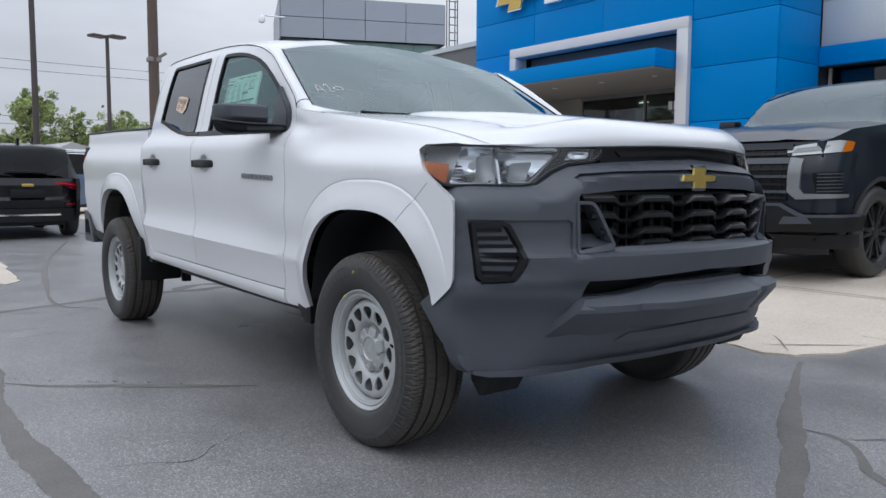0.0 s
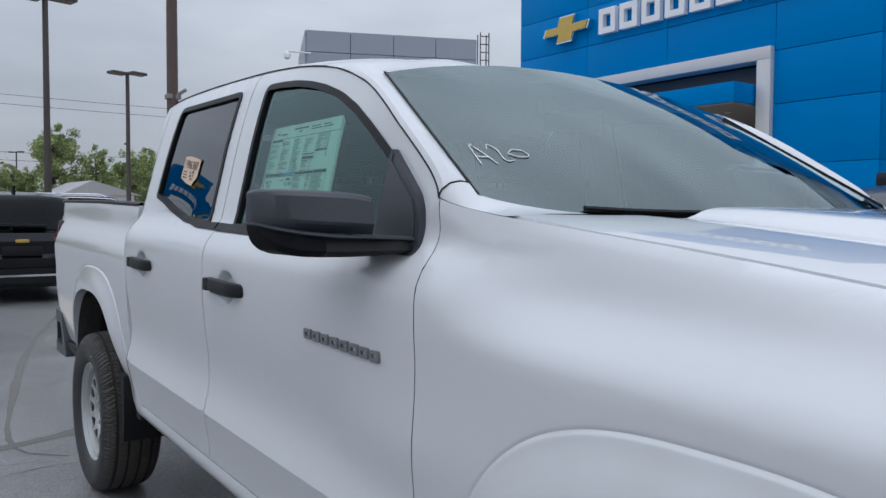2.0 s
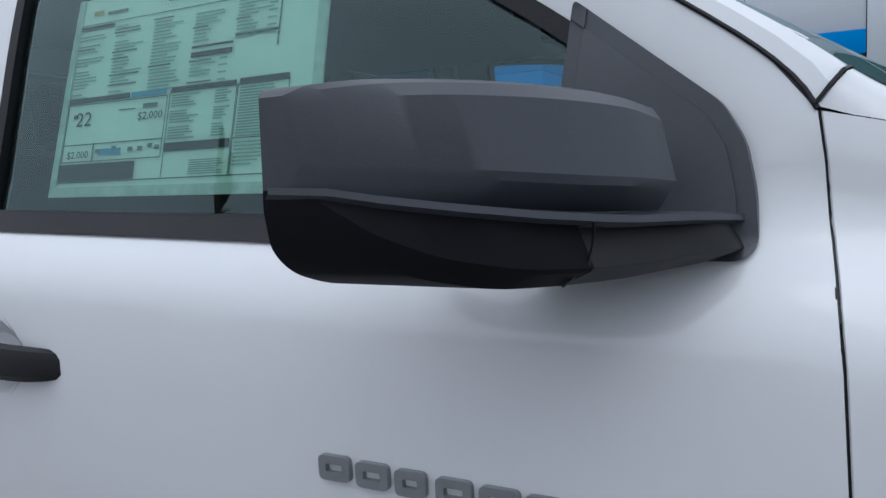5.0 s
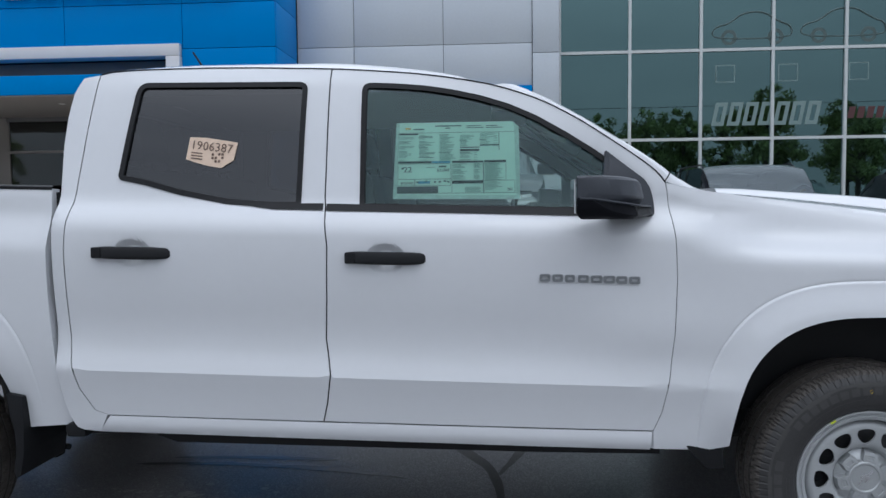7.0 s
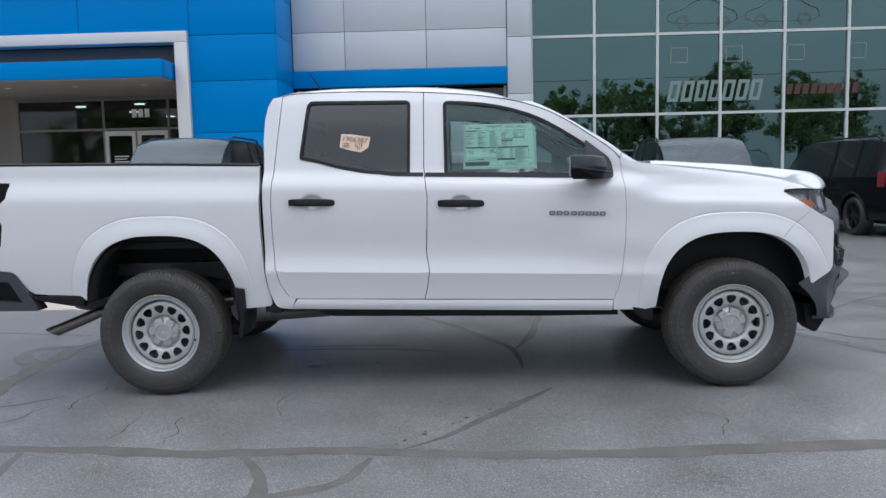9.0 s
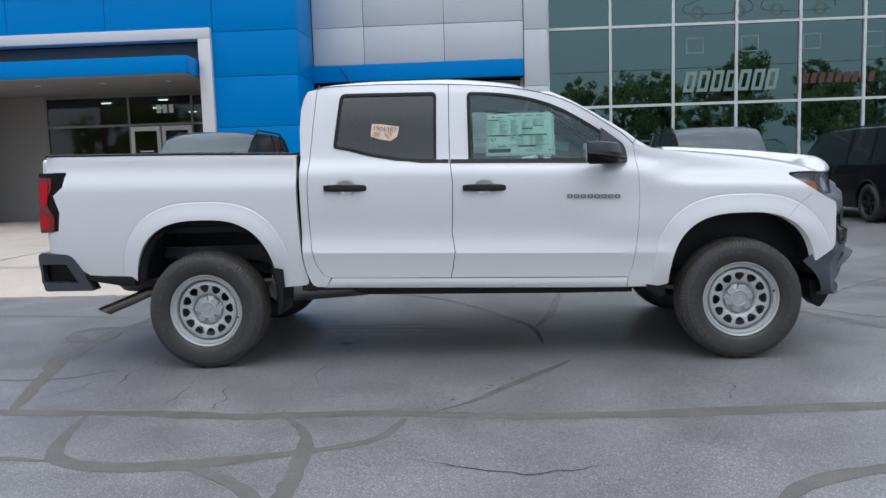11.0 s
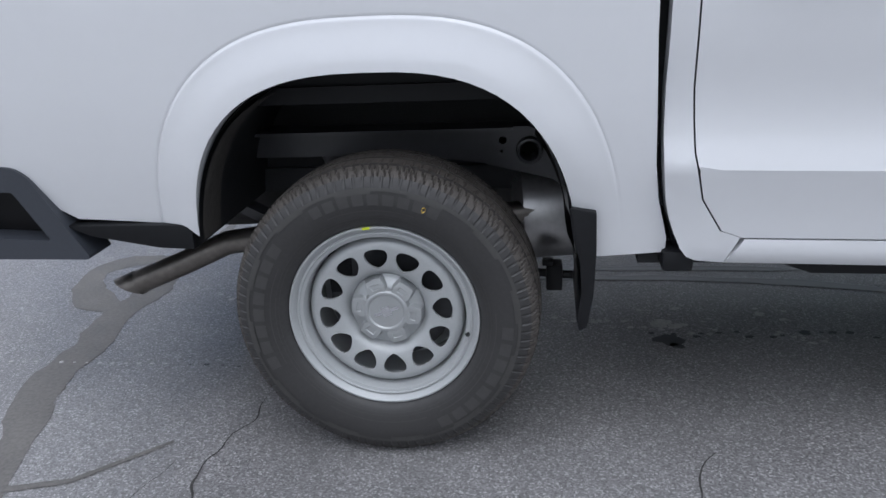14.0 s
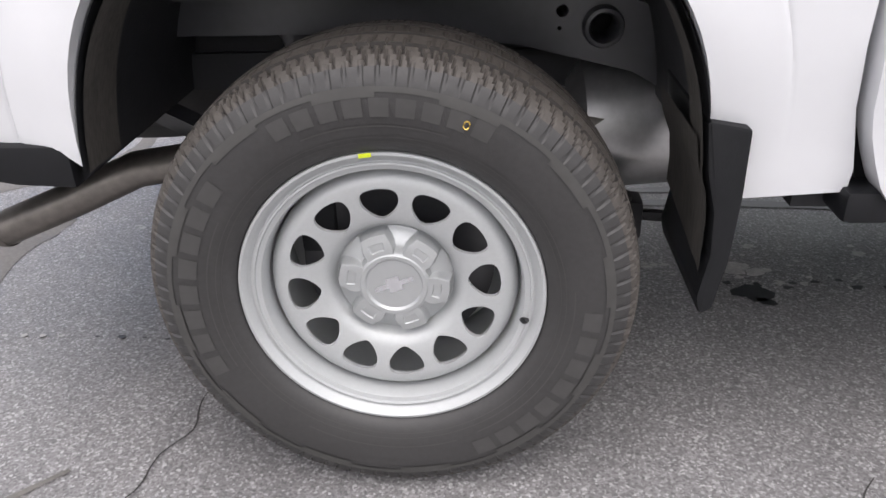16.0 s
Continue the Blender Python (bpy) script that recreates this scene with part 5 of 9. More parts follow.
for zc, reach in ((0.947, 0.60), (0.893, 0.565), (0.839, 0.53), (0.797, 0.49)):
    part("bar", wavy_bar(zc, 0.0105, 0.020, reach, -0.014), "gloss_bar", grille, "", face_out=False)
for i in range(18):
    a = -0.51 + 0.06 * i
    part("upright", join(sheet([(a - 0.003, 0.79), (a + 0.003, 0.79), (a + 0.003, 0.97), (a - 0.003, 0.97)], lambda p, z: on_fascia(p, z, -0.035), 0.05, back=(-0.03, 0, 0), out=(1, 0, 0))), "black", grille, "", face_out=False)
for s in (1, -1):
    f = (lambda q: q) if s > 0 else flip
    ring = round_poly([(-0.624, 0.952), (-0.565, 0.951), (-0.545, 0.935), (-0.468, 0.806), (-0.480, 0.788), (-0.618, 0.780)], 0.01)
    hole = round_poly([(-0.614, 0.941), (-0.568, 0.940), (-0.553, 0.926), (-0.486, 0.812), (-0.607, 0.790)], 0.006)
    br = part("grille_bracket", f(sheet(ring, lambda a, z: on_fascia(a, z, 0.006), 0.03, [hole], back=(-0.06, 0, 0), out=(1, 0, 0))), "plastic", grille, "", face_out=False)
    part("floor_plate", f(patch([[on_fascia(-0.606, 0.80, 0.004), on_fascia(-0.54, 0.80, 0.004), on_fascia(-0.478, 0.80, 0.004)], [on_fascia(-0.606, 0.84, -0.06), on_fascia(-0.55, 0.84, -0.06), on_fascia(-0.50, 0.84, -0.06)]])), "plastic", br, "", face_out=False)
    # fog grille with five slats
    fog = part("fog_grille", f(sheet(fog_near, lambda a, z: on_fascia(a, z, -0.03), 0.03, back=(-0.01, 0, 0), out=(1, 0, 0))), "black", bumper, "", face_out=False)
    part("rim", f(sheet(fog_near, lambda a, z: on_fascia(a, z, 0.007), 0.03, [trim_in(fog_near, 0.013)], back=(-0.04, 0, 0), out=(1, 0, 0))), "blackm", fog, "", face_out=False)
    for z, a1 in ((0.858, -0.865), (0.832, -0.845), (0.806, -0.825), (0.78, -0.812), (0.752, -0.812), (0.722, -0.830)):
        part("slat", f(sheet([(-0.952, z - 0.006), (a1, z - 0.006), (a1, z + 0.006), (-0.952, z + 0.006)], lambda a, q: on_fascia(a, q, -0.004), 0.04, back=(-0.025, 0, -0.004), out=(1, 0, 0))), "black", fog, "", face_out=False)
part("slot_back", sheet([(-0.62, 0.62), (0.62, 0.62), (0.62, 0.72), (-0.62, 0.72)], lambda a, z: on_fascia(a, z, -0.07), 0.06, back=(-0.01, 0, 0), out=(1, 0, 0)), "black", bumper, "", face_out=False)

# gloss bar between the lamps, under the bonnet lip
gap_bar = [(-0.42, 1.075), (-0.36, 1.078), (0.0, 1.092), (0.36, 1.078), (0.42, 1.075), (0.43, 1.135), (0.2, 1.15), (0.0, 1.154), (-0.2, 1.15), (-0.43, 1.135)]
gb = part("upper_grille_bar", sheet(gap_bar, lambda a, z: (on_lamp(a, 1.06, -0.02)[0], on_lamp(a, 1.06, -0.02)[1], z), 0.03, back=(-0.04, 0, 0), out=(1, 0, 0)), "black", truck, "", face_out=False)
part("trim_line", sheet([(-0.34, 1.100), (0.0, 1.113), (0.34, 1.100), (0.36, 1.118), (0.0, 1.13), (-0.36, 1.118)], lambda a, z: (on_lamp(a, 1.06, -0.012)[0], on_lamp(a, 1.06, -0.012)[1], z), 0.03, back=(-0.008, 0, 0), out=(1, 0, 0)), "blackm", gb, "", face_out=False)

# bow badge
def bow(w, h):
    return [(-w, -h * 0.30), (-w * 0.30, -h * 0.30), (-w * 0.36, -h), (w * 0.30, -h), (w * 0.36, -h * 0.30), (w * 0.92, -h * 0.30), (w, h * 0.30), (w * 0.30, h * 0.30), (w * 0.36, h), (-w * 0.30, h), (-w * 0.36, h * 0.30), (-w * 0.92, h * 0.30)]


def bow_at(w, h, cx, cz, d, back):
    return sheet([(a + cx, z + cz) for a, z in bow(w, h)], lambda a, z: (4.140 + d - 0.15 * a * a - 0.06 * (z - cz), a, z), 0.03, back=back, out=(1, 0, 0))


badge = part("front_badge", bow_at(0.118, 0.046, 0, 1.030, 0.022, (-0.05, 0, 0)), "chrome", truck, "gold bow-shaped badge with chrome edge", face_out=False)
part("badge_face", bow_at(0.100, 0.036, 0, 1.030, 0.027, (-0.006, 0, 0)), "gold", badge, "", face_out=False)

# headlamps: housing, reflector bowls, amber marker, dividing fin, clear lens
lens_line2 = round_poly([(-1.168, 1.096), (-1.162, 1.126), (-1.125, 1.140), (-0.778, 1.133), (-0.42, 1.135), (-0.410, 1.122), (-0.425, 1.096), (-0.448, 1.080), (-0.553, 1.069), (-0.618, 1.041), (-0.668, 1.004), (-0.70, 0.998), (-0.963, 0.996), (-0.985, 1.002), (-1.085, 1.052)], 0.007)


def bulge(a, z):
    """The lamp's outer end lies flush with the wing."""
    return (0.006 + 0.018 * step01(1.11, 1.04, z)) * step01(-0.90, -1.05, a)


hb = sheet(lens_line2, lambda a, z: on_lamp(a, z, -0.05 + bulge(a, z)), 0.03, back=(-0.02, 0.0, 0), out=(1, -0.5, 0))
ring2 = sheet(lens_line2, lambda a, z: on_lamp(a, z, 0.0 + bulge(a, z)), 0.03, [trim_in(lens_line2, 0.008)], back=(-0.055, 0.03, 0), out=(1, -0.5, 0))
lens2 = sheet(trim_in(lens_line2, 0.006), lambda a, z: on_lamp(a, z, 0.001 + bulge(a, z)), 0.03, back=None, out=(1, -0.5, 0))
amber = round_poly([(-1.125, 1.084), (-0.975, 1.070), (-0.975, 1.010), (-1.000, 1.012), (-1.08, 1.056)], 0.005)


def bowl(line, d0, d1, bend=1.4):
    """A hollow reflector behind the lens: d0 deep at its edge, d1 in the middle."""
    a0, a1 = min(p[0] for p in line), max(p[0] for p in line)
    z0, z1 = min(p[1] for p in line), max(p[1] for p in line)
    am, zm = (a0 + a1) / 2, (z0 + z1) / 2
    return sheet(round_poly(line, 0.008), lambda a, z: on_lamp(a, z, d1 + (d0 - d1) * min(1, (((a - am) / (a1 - a0) * 2) ** 2 + ((z - zm) / (z1 - z0) * 2) ** 2) / bend)), 0.012, back=(0, 0, 0.004), out=(1, -0.5, 0))


for s in (1, -1):
    f = (lambda q: q) if s > 0 else flip
    hl = part("headlamp", f(ring2), "black", truck, "clear headlamp with chrome bowls and amber side marker", face_out=False)
    part("housing", f(hb), "lamp_grey", hl, "", face_out=False)
    part("bowl", f(bowl([(-0.972, 1.006), (-0.800, 1.006), (-0.806, 1.124), (-0.940, 1.124), (-0.966, 1.08)], -0.010, -0.052, 1.7)), "lamp_bowl", hl, "", face_out=False)
    for k in range(5):
        z = 1.014 + 0.011 * k
        part("reflector_step", f(sheet([(-0.964 + 0.002 * k, z), (-0.905 - 0.006 * k, z), (-0.903 - 0.006 * k, z + 0.007), (-0.962 + 0.002 * k, z + 0.007)], lambda a, q: on_lamp(a, q, -0.016 + 0.9 * (q - z)), 0.02, back=(-0.006, 0, 0), out=(1, -0.5, 0))), "reflector", hl, "", face_out=False)
    part("bowl_cheek", f(bowl([(-0.872, 1.008), (-0.800, 1.008), (-0.808, 1.100), (-0.868, 1.088)], -0.012, -0.030, 1.7)), "lamp_grey", hl, "", face_out=False)
    part("bowl", f(bowl([(-0.784, 1.008), (-0.690, 1.010), (-0.650, 1.040), (-0.578, 1.112), (-0.590, 1.122), (-0.790, 1.122)], -0.010, -0.050, 1.9)), "lamp_bowl", hl, "", face_out=False)
    part("bowl_cheek", f(bowl([(-0.760, 1.012), (-0.695, 1.014), (-0.672, 1.075), (-0.745, 1.070)], -0.020, -0.036, 1.7)), "lamp_grey", hl, "", face_out=False)
    part("fin", f(sheet([(-0.790, 1.004), (-0.783, 1.004), (-0.791, 1.08), (-0.800, 1.088)], lambda a, z: on_lamp(a, z, -0.004), 0.03, back=(-0.03, 0, 0), out=(1, -0.5, 0))), "chrome", hl, "", face_out=False)
    part("inner_bezel", f(sheet([(-0.678, 1.004), (-0.655, 1.008), (-0.61, 1.048), (-0.55, 1.074), (-0.46, 1.086), (-0.435, 1.125), (-0.560, 1.122), (-0.574, 1.104)], lambda a, z: on_lamp(a, z, -0.016), 0.03, back=(-0.01, 0, 0), out=(1, -0.5, 0))), "black", hl, "", face_out=False)
    part("amber_marker", f(sheet(amber, lambda a, z: on_lamp(a, z, -0.006 + bulge(a, z)), 0.03, back=(-0.02, 0.01, 0), out=(1, -0.5, 0))), "amber", hl, "amber side marker", face_out=False)
    part("inner_marker", f(bowl([(-0.562, 1.086), (-0.475, 1.092), (-0.468, 1.110), (-0.535, 1.110)], -0.006, -0.014)), "reflector", hl, "", face_out=False)
    part("lens", f(lens2), "lens", hl, "", face_out=False)

# ---------------------------------------------------------------- door mirrors
def mirror_shell(sections):
    """Closed loft through sections of equal count."""
    n = len(sections[0])
    v, fc = [], []
    for sec in sections:
        v += [tuple(p) for p in sec]
    for i in range(len(sections) - 1):
        for k in range(n):
            fc.append((i * n + k, i * n + (k + 1) % n, (i + 1) * n + (k + 1) % n, (i + 1) * n + k))
    fc.append(tuple(range(n))[::-1])
    fc.append(tuple((len(sections) - 1) * n + k for k in range(n)))
    return v, fc


def loop_xz(x0, x1, z0, z1, y, r, top=0.05, low=0.012):
    """Faceted section in the x-z plane at y: flat face, sloping top, tucked-in foot."""
    h = z1 - z0
    p = [(x0, z0), (x1 - low, z0), (x1 - 0.003, z0 + 0.20 * h), (x1, z0 + 0.27 * h), (x1 - 0.010, z0 + 0.84 * h), (x1 - 0.4 * top - 0.006, z0 + 0.95 * h), (x1 - top, z1), (x0, z1)]
    return [(x, y, z) for x, z in p]


def flow(secs, n=4):
    """More sections between the given ones, on smooth curves."""
    t = [-s[0][1] for s in secs]
    out = []
    fx = [[curve1([(ti, s[k][c]) for ti, s in zip(t, secs)]) for c in (0, 2)] for k in range(len(secs[0]))]
    for i in range(len(t) - 1):
        for j in range(n):
            y = t[i] + (t[i + 1] - t[i]) * j / n
            out.append([(f[0](y), -y, f[1](y)) for f in fx])
    out.append(secs[-1])
    return out


for s in (1, -1):
    f = (lambda q: q) if s > 0 else flip
    sail = round_poly([(2.488, 1.234), (2.506, 1.449), (2.518, 1.439), (2.631, 1.349), (2.649, 1.318), (2.657, 1.28), (2.660, 1.238), (2.650, 1.227), (2.53, 1.228)], 0.010)
    mirror = part("door_mirror", f(sheet(sail, lambda x, z: (x, -max(side_w(x, z), 0.848 + 0.16 * max(0.0, 1.44 - z)) - 0.001 - 0.005 * step01(1.44, 1.36, z), z), 0.03, back=(0, 0.05, 0))), "mirror_cap", truck, "charcoal plastic door mirror on a black corner plate", face_out=False)
    part("raised_panel", f(sheet(trim_in(sail, 0.014), lambda x, z: (x, -max(side_w(x, z), 0.848 + 0.16 * max(0.0, 1.44 - z)) - 0.003 - 0.007 * step01(1.44, 1.36, z), z), 0.03, back=(0, 0.006, 0))), "mirror_cap", mirror, "", face_out=False)
    upper = mirror_shell(flow([loop_xz(2.485, 2.613, 1.268, 1.343, -0.953, 0.007, 0.024, 0.012), loop_xz(2.455, 2.600, 1.269, 1.350, -0.993, 0.008, 0.034, 0.022), loop_xz(2.425, 2.576, 1.271, 1.353, -1.04, 0.008, 0.040, 0.026), loop_xz(2.402, 2.540, 1.275, 1.355, -1.077, 0.009, 0.042, 0.026), loop_xz(2.390, 2.495, 1.280, 1.356, -1.102, 0.010, 0.04, 0.018), loop_xz(2.386, 2.450, 1.285, 1.354, -1.116, 0.010, 0.025), loop_xz(2.389, 2.420, 1.290, 1.348, -1.123, 0.006, 0.012)], 6))
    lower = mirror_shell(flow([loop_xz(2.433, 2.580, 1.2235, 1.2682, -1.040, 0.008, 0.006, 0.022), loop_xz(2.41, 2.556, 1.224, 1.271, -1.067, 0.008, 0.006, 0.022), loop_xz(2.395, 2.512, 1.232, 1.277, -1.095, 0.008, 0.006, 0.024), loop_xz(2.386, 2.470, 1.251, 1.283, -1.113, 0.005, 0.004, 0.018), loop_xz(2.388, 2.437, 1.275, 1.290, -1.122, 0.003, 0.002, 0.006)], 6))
    arm = mirror_shell(flow([loop_xz(2.50, 2.650, 1.228, 1.259, -0.862, 0.006, 0.006, 0.02), loop_xz(2.50, 2.650, 1.229, 1.262, -0.900, 0.006, 0.006, 0.02), loop_xz(2.48, 2.624, 1.226, 1.265, -0.955, 0.006, 0.006, 0.018), loop_xz(2.46, 2.598, 1.224, 1.2652, -1.004, 0.006, 0.006, 0.016), loop_xz(2.433, 2.580, 1.2235, 1.2680, -1.0395, 0.008, 0.006, 0.022)], 6))
    part("cap", f(upper), "mirror_cap", mirror, "", angle=20)
    # lower shell and arm in near-black: shade under the mirror put into colour
    part("lower_shell", f(lower), "mirror_shade", mirror, "", angle=20)
    part("arm", f(arm), "blackm", mirror, "", angle=20)
    edge_line = [(2.650, -0.872), (2.645, -0.90), (2.626, -0.955), (2.600, -1.005), (2.590, -1.03), (2.558, -1.067), (2.514, -1.095), (2.472, -1.113), (2.440, -1.1225), (2.394, -1.1245)]
    edge_z = (1.2600, 1.2625, 1.2650, 1.2660, 1.2675, 1.2715, 1.2775, 1.2835, 1.2890, 1.2910)
    part("ledge", f(patch([[(x - 0.020, y + 0.012, z + 0.002), (x + 0.001, y - 0.001, z + 0.0005), (x + 0.0015, y - 0.0015, z - 0.004), (x - 0.004, y + 0.002, z - 0.007)] for (x, y), z in zip(edge_line, edge_z)])), "mirror_cap", mirror, "", face_out=False)
    part("joint_line", f(tube([(2.581, -1.0400, 1.268), (2.5805, -1.0405, 1.258), (2.577, -1.0420, 1.238), (2.560, -1.0430, 1.2235)], 0.0012, 5)), "black", mirror)
    part("glass", f(block(2.381, 2.386, -1.098, -0.975, 1.243, 1.345, 0.0)), "chrome", mirror)

# model badge on the front doors: eight dark chrome plates in a row
for s in (1, -1):
    f = (lambda q: q) if s > 0 else flip
    bad = None
    for i, wdt in enumerate((0.034, 0.034, 0.031, 0.034, 0.036, 0.036, 0.034, 0.034)):
        x0 = 2.285 + i * 0.0409
        z0 = 1.0225 - 0.034 * (x0 - 2.285)
        ring = round_poly([(x0, z0), (x0 + wdt, z0), (x0 + wdt, z0 + 0.024), (x0, z0 + 0.024)], 0.006)
        inn = round_poly([(x0 + 0.008, z0 + 0.008), (x0 + wdt - 0.008, z0 + 0.008), (x0 + wdt - 0.008, z0 + 0.016), (x0 + 0.008, z0 + 0.016)], 0.002)
        pl = sheet(ring, lambda x, z: (x, -side_w(x, z) - 0.006, z), 0.02, [inn], back=(0, 0.006, 0))
        if bad is None:
            bad = part("model_badge", f(pl), "lamp_dark", truck, "row of small dark chrome badge plates", face_out=False)
        else:
            part("plate", f(pl), "lamp_dark", bad, "", face_out=False)

both("air_deflector", prism(round_poly([(3.80, 0.46), (3.92, 0.45), (3.945, 0.40), (3.880, 0.292), (3.860, 0.287), (3.815, 0.335)], 0.008), "y", -0.78, -0.62, 0.004), "blackm", truck)
part("lower_valance", block(3.70, 3.98, -0.50, 0.50, 0.36, 0.44, 0.01), "blackm", truck)


# ---------------------------------------------------------------- wheels
def cut_set(n, lo, hi, seed):
    """Places of the cross grooves, two steps wide, at an uneven pitch."""
    r, i, out = random.Random(seed), 0, set()
    while i < n - lo:
        out |= {i}
        i += r.randint(lo, hi)
    return out


def worn(r):
    """Radius of the tyre as it stands, a little under the nominal profile."""
    return 0.23 + (r - 0.23) * 0.948


CUTS = cut_set(800, 4, 8, 3), cut_set(800, 6, 11, 4)


def tyre_mesh():
    """Tyre with shoulder lugs, ribs and grooves. Outer face towards -y."""
    prof = [(0.080, 0.2300), (0.0975, 0.2308), (0.107, 0.2360), (0.1145, 0.2470), (0.1220, 0.267), (0.1270, 0.295), (0.1275, 0.312), (0.1262, 0.326), (0.1255, 0.333), (0.1225, 0.343), (0.1175, 0.352), (0.1135, 0.358), (0.1075, 0.365), (0.100, 0.3705), (0.090, 0.3745), (0.0795, 0.3770), (0.0785, 0.3775), (0.0675, 0.3785), (0.0665, 0.3790), (0.048, 0.3805), (0.0315, 0.3815), (0.0305, 0.3817), (0.0215, 0.3819), (0.0205, 0.3820), (0.010, 0.3823)]
    full = [(y, r) for y, r in prof] + [(-y, r) for y, r in prof[::-1]]
    n = 800
    v, f = [], []
    for i in range(n):
        t = 2 * math.pi * i / n
        for k, (y, r) in enumerate(full):
            a = abs(y)
            rr_, yy = r, y
            if 0.113 > a and r > 0.36:
                shift = 1 if a > 0.079 else (3 if a > 0.048 else (2 if y > 0 else 5))
                pitch = 8 if a > 0.079 else 10
                slant = int((a - 0.079) / 0.034 * 5) if a > 0.079 else int(abs(a - 0.05) * 160)
                deep = (i + 2 * shift + slant + (0 if y < 0 else 4)) % n in (CUTS[0] if a > 0.079 else CUTS[1])
                if 0.0672 < a < 0.0788 or 0.0208 < a < 0.0312:
                    rr_ -= 0.0085
                elif deep and a > 0.079:
                    rr_ -= 0.0085
                elif deep and 0.032 < a < 0.067:
                    rr_ -= 0.0055
                elif deep and a < 0.0205:
                    rr_ -= 0.0050
            elif 0.340 < r < 0.362 and y < 0:
                ph = (i + 2) % 8
                if ph < 2:
                    yy = y + 0.0035
                elif (i // 8) % 2 == 0 and r < 0.350:
                    yy = y + 0.0025
            c, s = math.cos(t), math.sin(t)
            rr_ = worn(rr_)
            v.append((rr_ * c, yy, rr_ * s))
    m = len(full)
    for i in range(n):
        j = (i + 1) % n
        for k in range(m - 1):
            f.append((i * m + k, j * m + k, j * m + k + 1, i * m + k + 1))
    return v, f


def split_faces(vf, test):
    v, f = vf
    a = [g for g in f if test([v[i] for i in g])]
    b = [g for g in f if not test([v[i] for i in g])]

    def pack(fs):
        used = sorted({i for g in fs for i in g})
        num = {u: i for i, u in enumerate(used)}
        return [v[i] for i in used], [tuple(num[i] for i in g) for g in fs]
    return pack(a), pack(b)


TYRE = tyre_mesh()
TREAD, SIDE = split_faces(TYRE, lambda q: sum(math.hypot(p[0], p[2]) for p in q) / 4 > worn(0.3585))

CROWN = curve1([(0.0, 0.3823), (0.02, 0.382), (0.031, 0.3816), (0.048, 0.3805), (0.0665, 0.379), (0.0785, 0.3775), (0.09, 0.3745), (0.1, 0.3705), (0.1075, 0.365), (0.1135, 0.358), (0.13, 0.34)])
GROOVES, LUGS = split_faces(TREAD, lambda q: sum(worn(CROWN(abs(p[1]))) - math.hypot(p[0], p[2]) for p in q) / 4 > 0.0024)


def side_y(r):
    """How far out the tyre's outer wall stands at a radius."""
    return curve1([(0.2300, 0.080), (0.2308, 0.0975), (0.2360, 0.107), (0.2470, 0.1145), (0.267, 0.1220), (0.295, 0.1270), (0.312, 0.1275), (0.326, 0.1262), (0.343, 0.1225)])(r)


def wall_sheet(r0, r1, t0, t1, lift=0.0012, n=5):
    """A raised patch on the tyre's wall between two radii and two angles in degrees."""
    rows = []
    for i in range(n + 1):
        t = radians(t0 + (t1 - t0) * i / n)
        rows.append([(worn(r) * math.cos(t), -side_y(r) - lift, worn(r) * math.sin(t)) for r in [r0 + (r1 - r0) * k / 3 for k in range(4)]])
    return patch(rows)


RIM_S = 1.045
CAP_S = 1.07


def wheel_rim():
    prof = [(0.150, 0.10), (0.196, 0.095), (0.205, -0.02), (0.209, -0.070), (0.2145, -0.0885), (0.2215, -0.0995), (0.2265, -0.1042), (0.2305, -0.1035), (0.2325, -0.098), (0.2315, -0.090), (0.225, -0.086)]
    step2 = [(0.2215, -0.0995), (0.2185, -0.0945), (0.2150, -0.0912), (0.2130, -0.0912), (0.2120, -0.0942), (0.2090, -0.0946), (0.2075, -0.0905), (0.2040, -0.0895), (0.2005, -0.0885), (0.1975, -0.082), (0.1950, -0.055)]
    return join(lathe(prof, 96), lathe(step2, 96))


DISC = curve1([(0.05, -0.036), (0.080, -0.038), (0.0905, -0.041), (0.0955, -0.057), (0.105, -0.066), (0.125, -0.0715), (0.150, -0.0745), (0.162, -0.0745), (0.172, -0.0715), (0.179, -0.064), (0.1835, -0.052)])


def wheel_disc():
    circ = [(0.1915 * math.cos(2 * math.pi * k / 120), 0.1915 * math.sin(2 * math.pi * k / 120)) for k in range(120)]
    holes = []
    for k in range(12):
        t = radians(-85 + 30 * k)
        e, q = Vector((math.cos(t), math.sin(t))), Vector((-math.sin(t), math.cos(t)))
        pts = [(0.1145, -0.004), (0.1250, -0.0185), (0.1410, -0.0290), (0.1600, -0.0275), (0.1660, 0.0), (0.1600, 0.0275), (0.1410, 0.0290), (0.1250, 0.0185), (0.1145, 0.004)]
        holes.append([tuple(e * r + q * u) for r, u in chaikin(pts, 2)])
    grid = [(r * math.cos(2 * math.pi * (k + 0.5 * (i % 2)) / 96), r * math.sin(2 * math.pi * (k + 0.5 * (i % 2)) / 96)) for i, r in enumerate((0.06, 0.075, 0.085, 0.092, 0.1, 0.107, 0.115, 0.125, 0.135, 0.145, 0.152, 0.157, 0.163, 0.168, 0.172, 0.1765, 0.1805, 0.184, 0.187, 0.1895)) for k in range(96)]
    return sheet(circ, lambda x, z: (x, DISC(math.hypot(x, z) / RIM_S), z), 0.008, holes, grid, back=(0, 0.007, 0), out=(0, -1, 0))


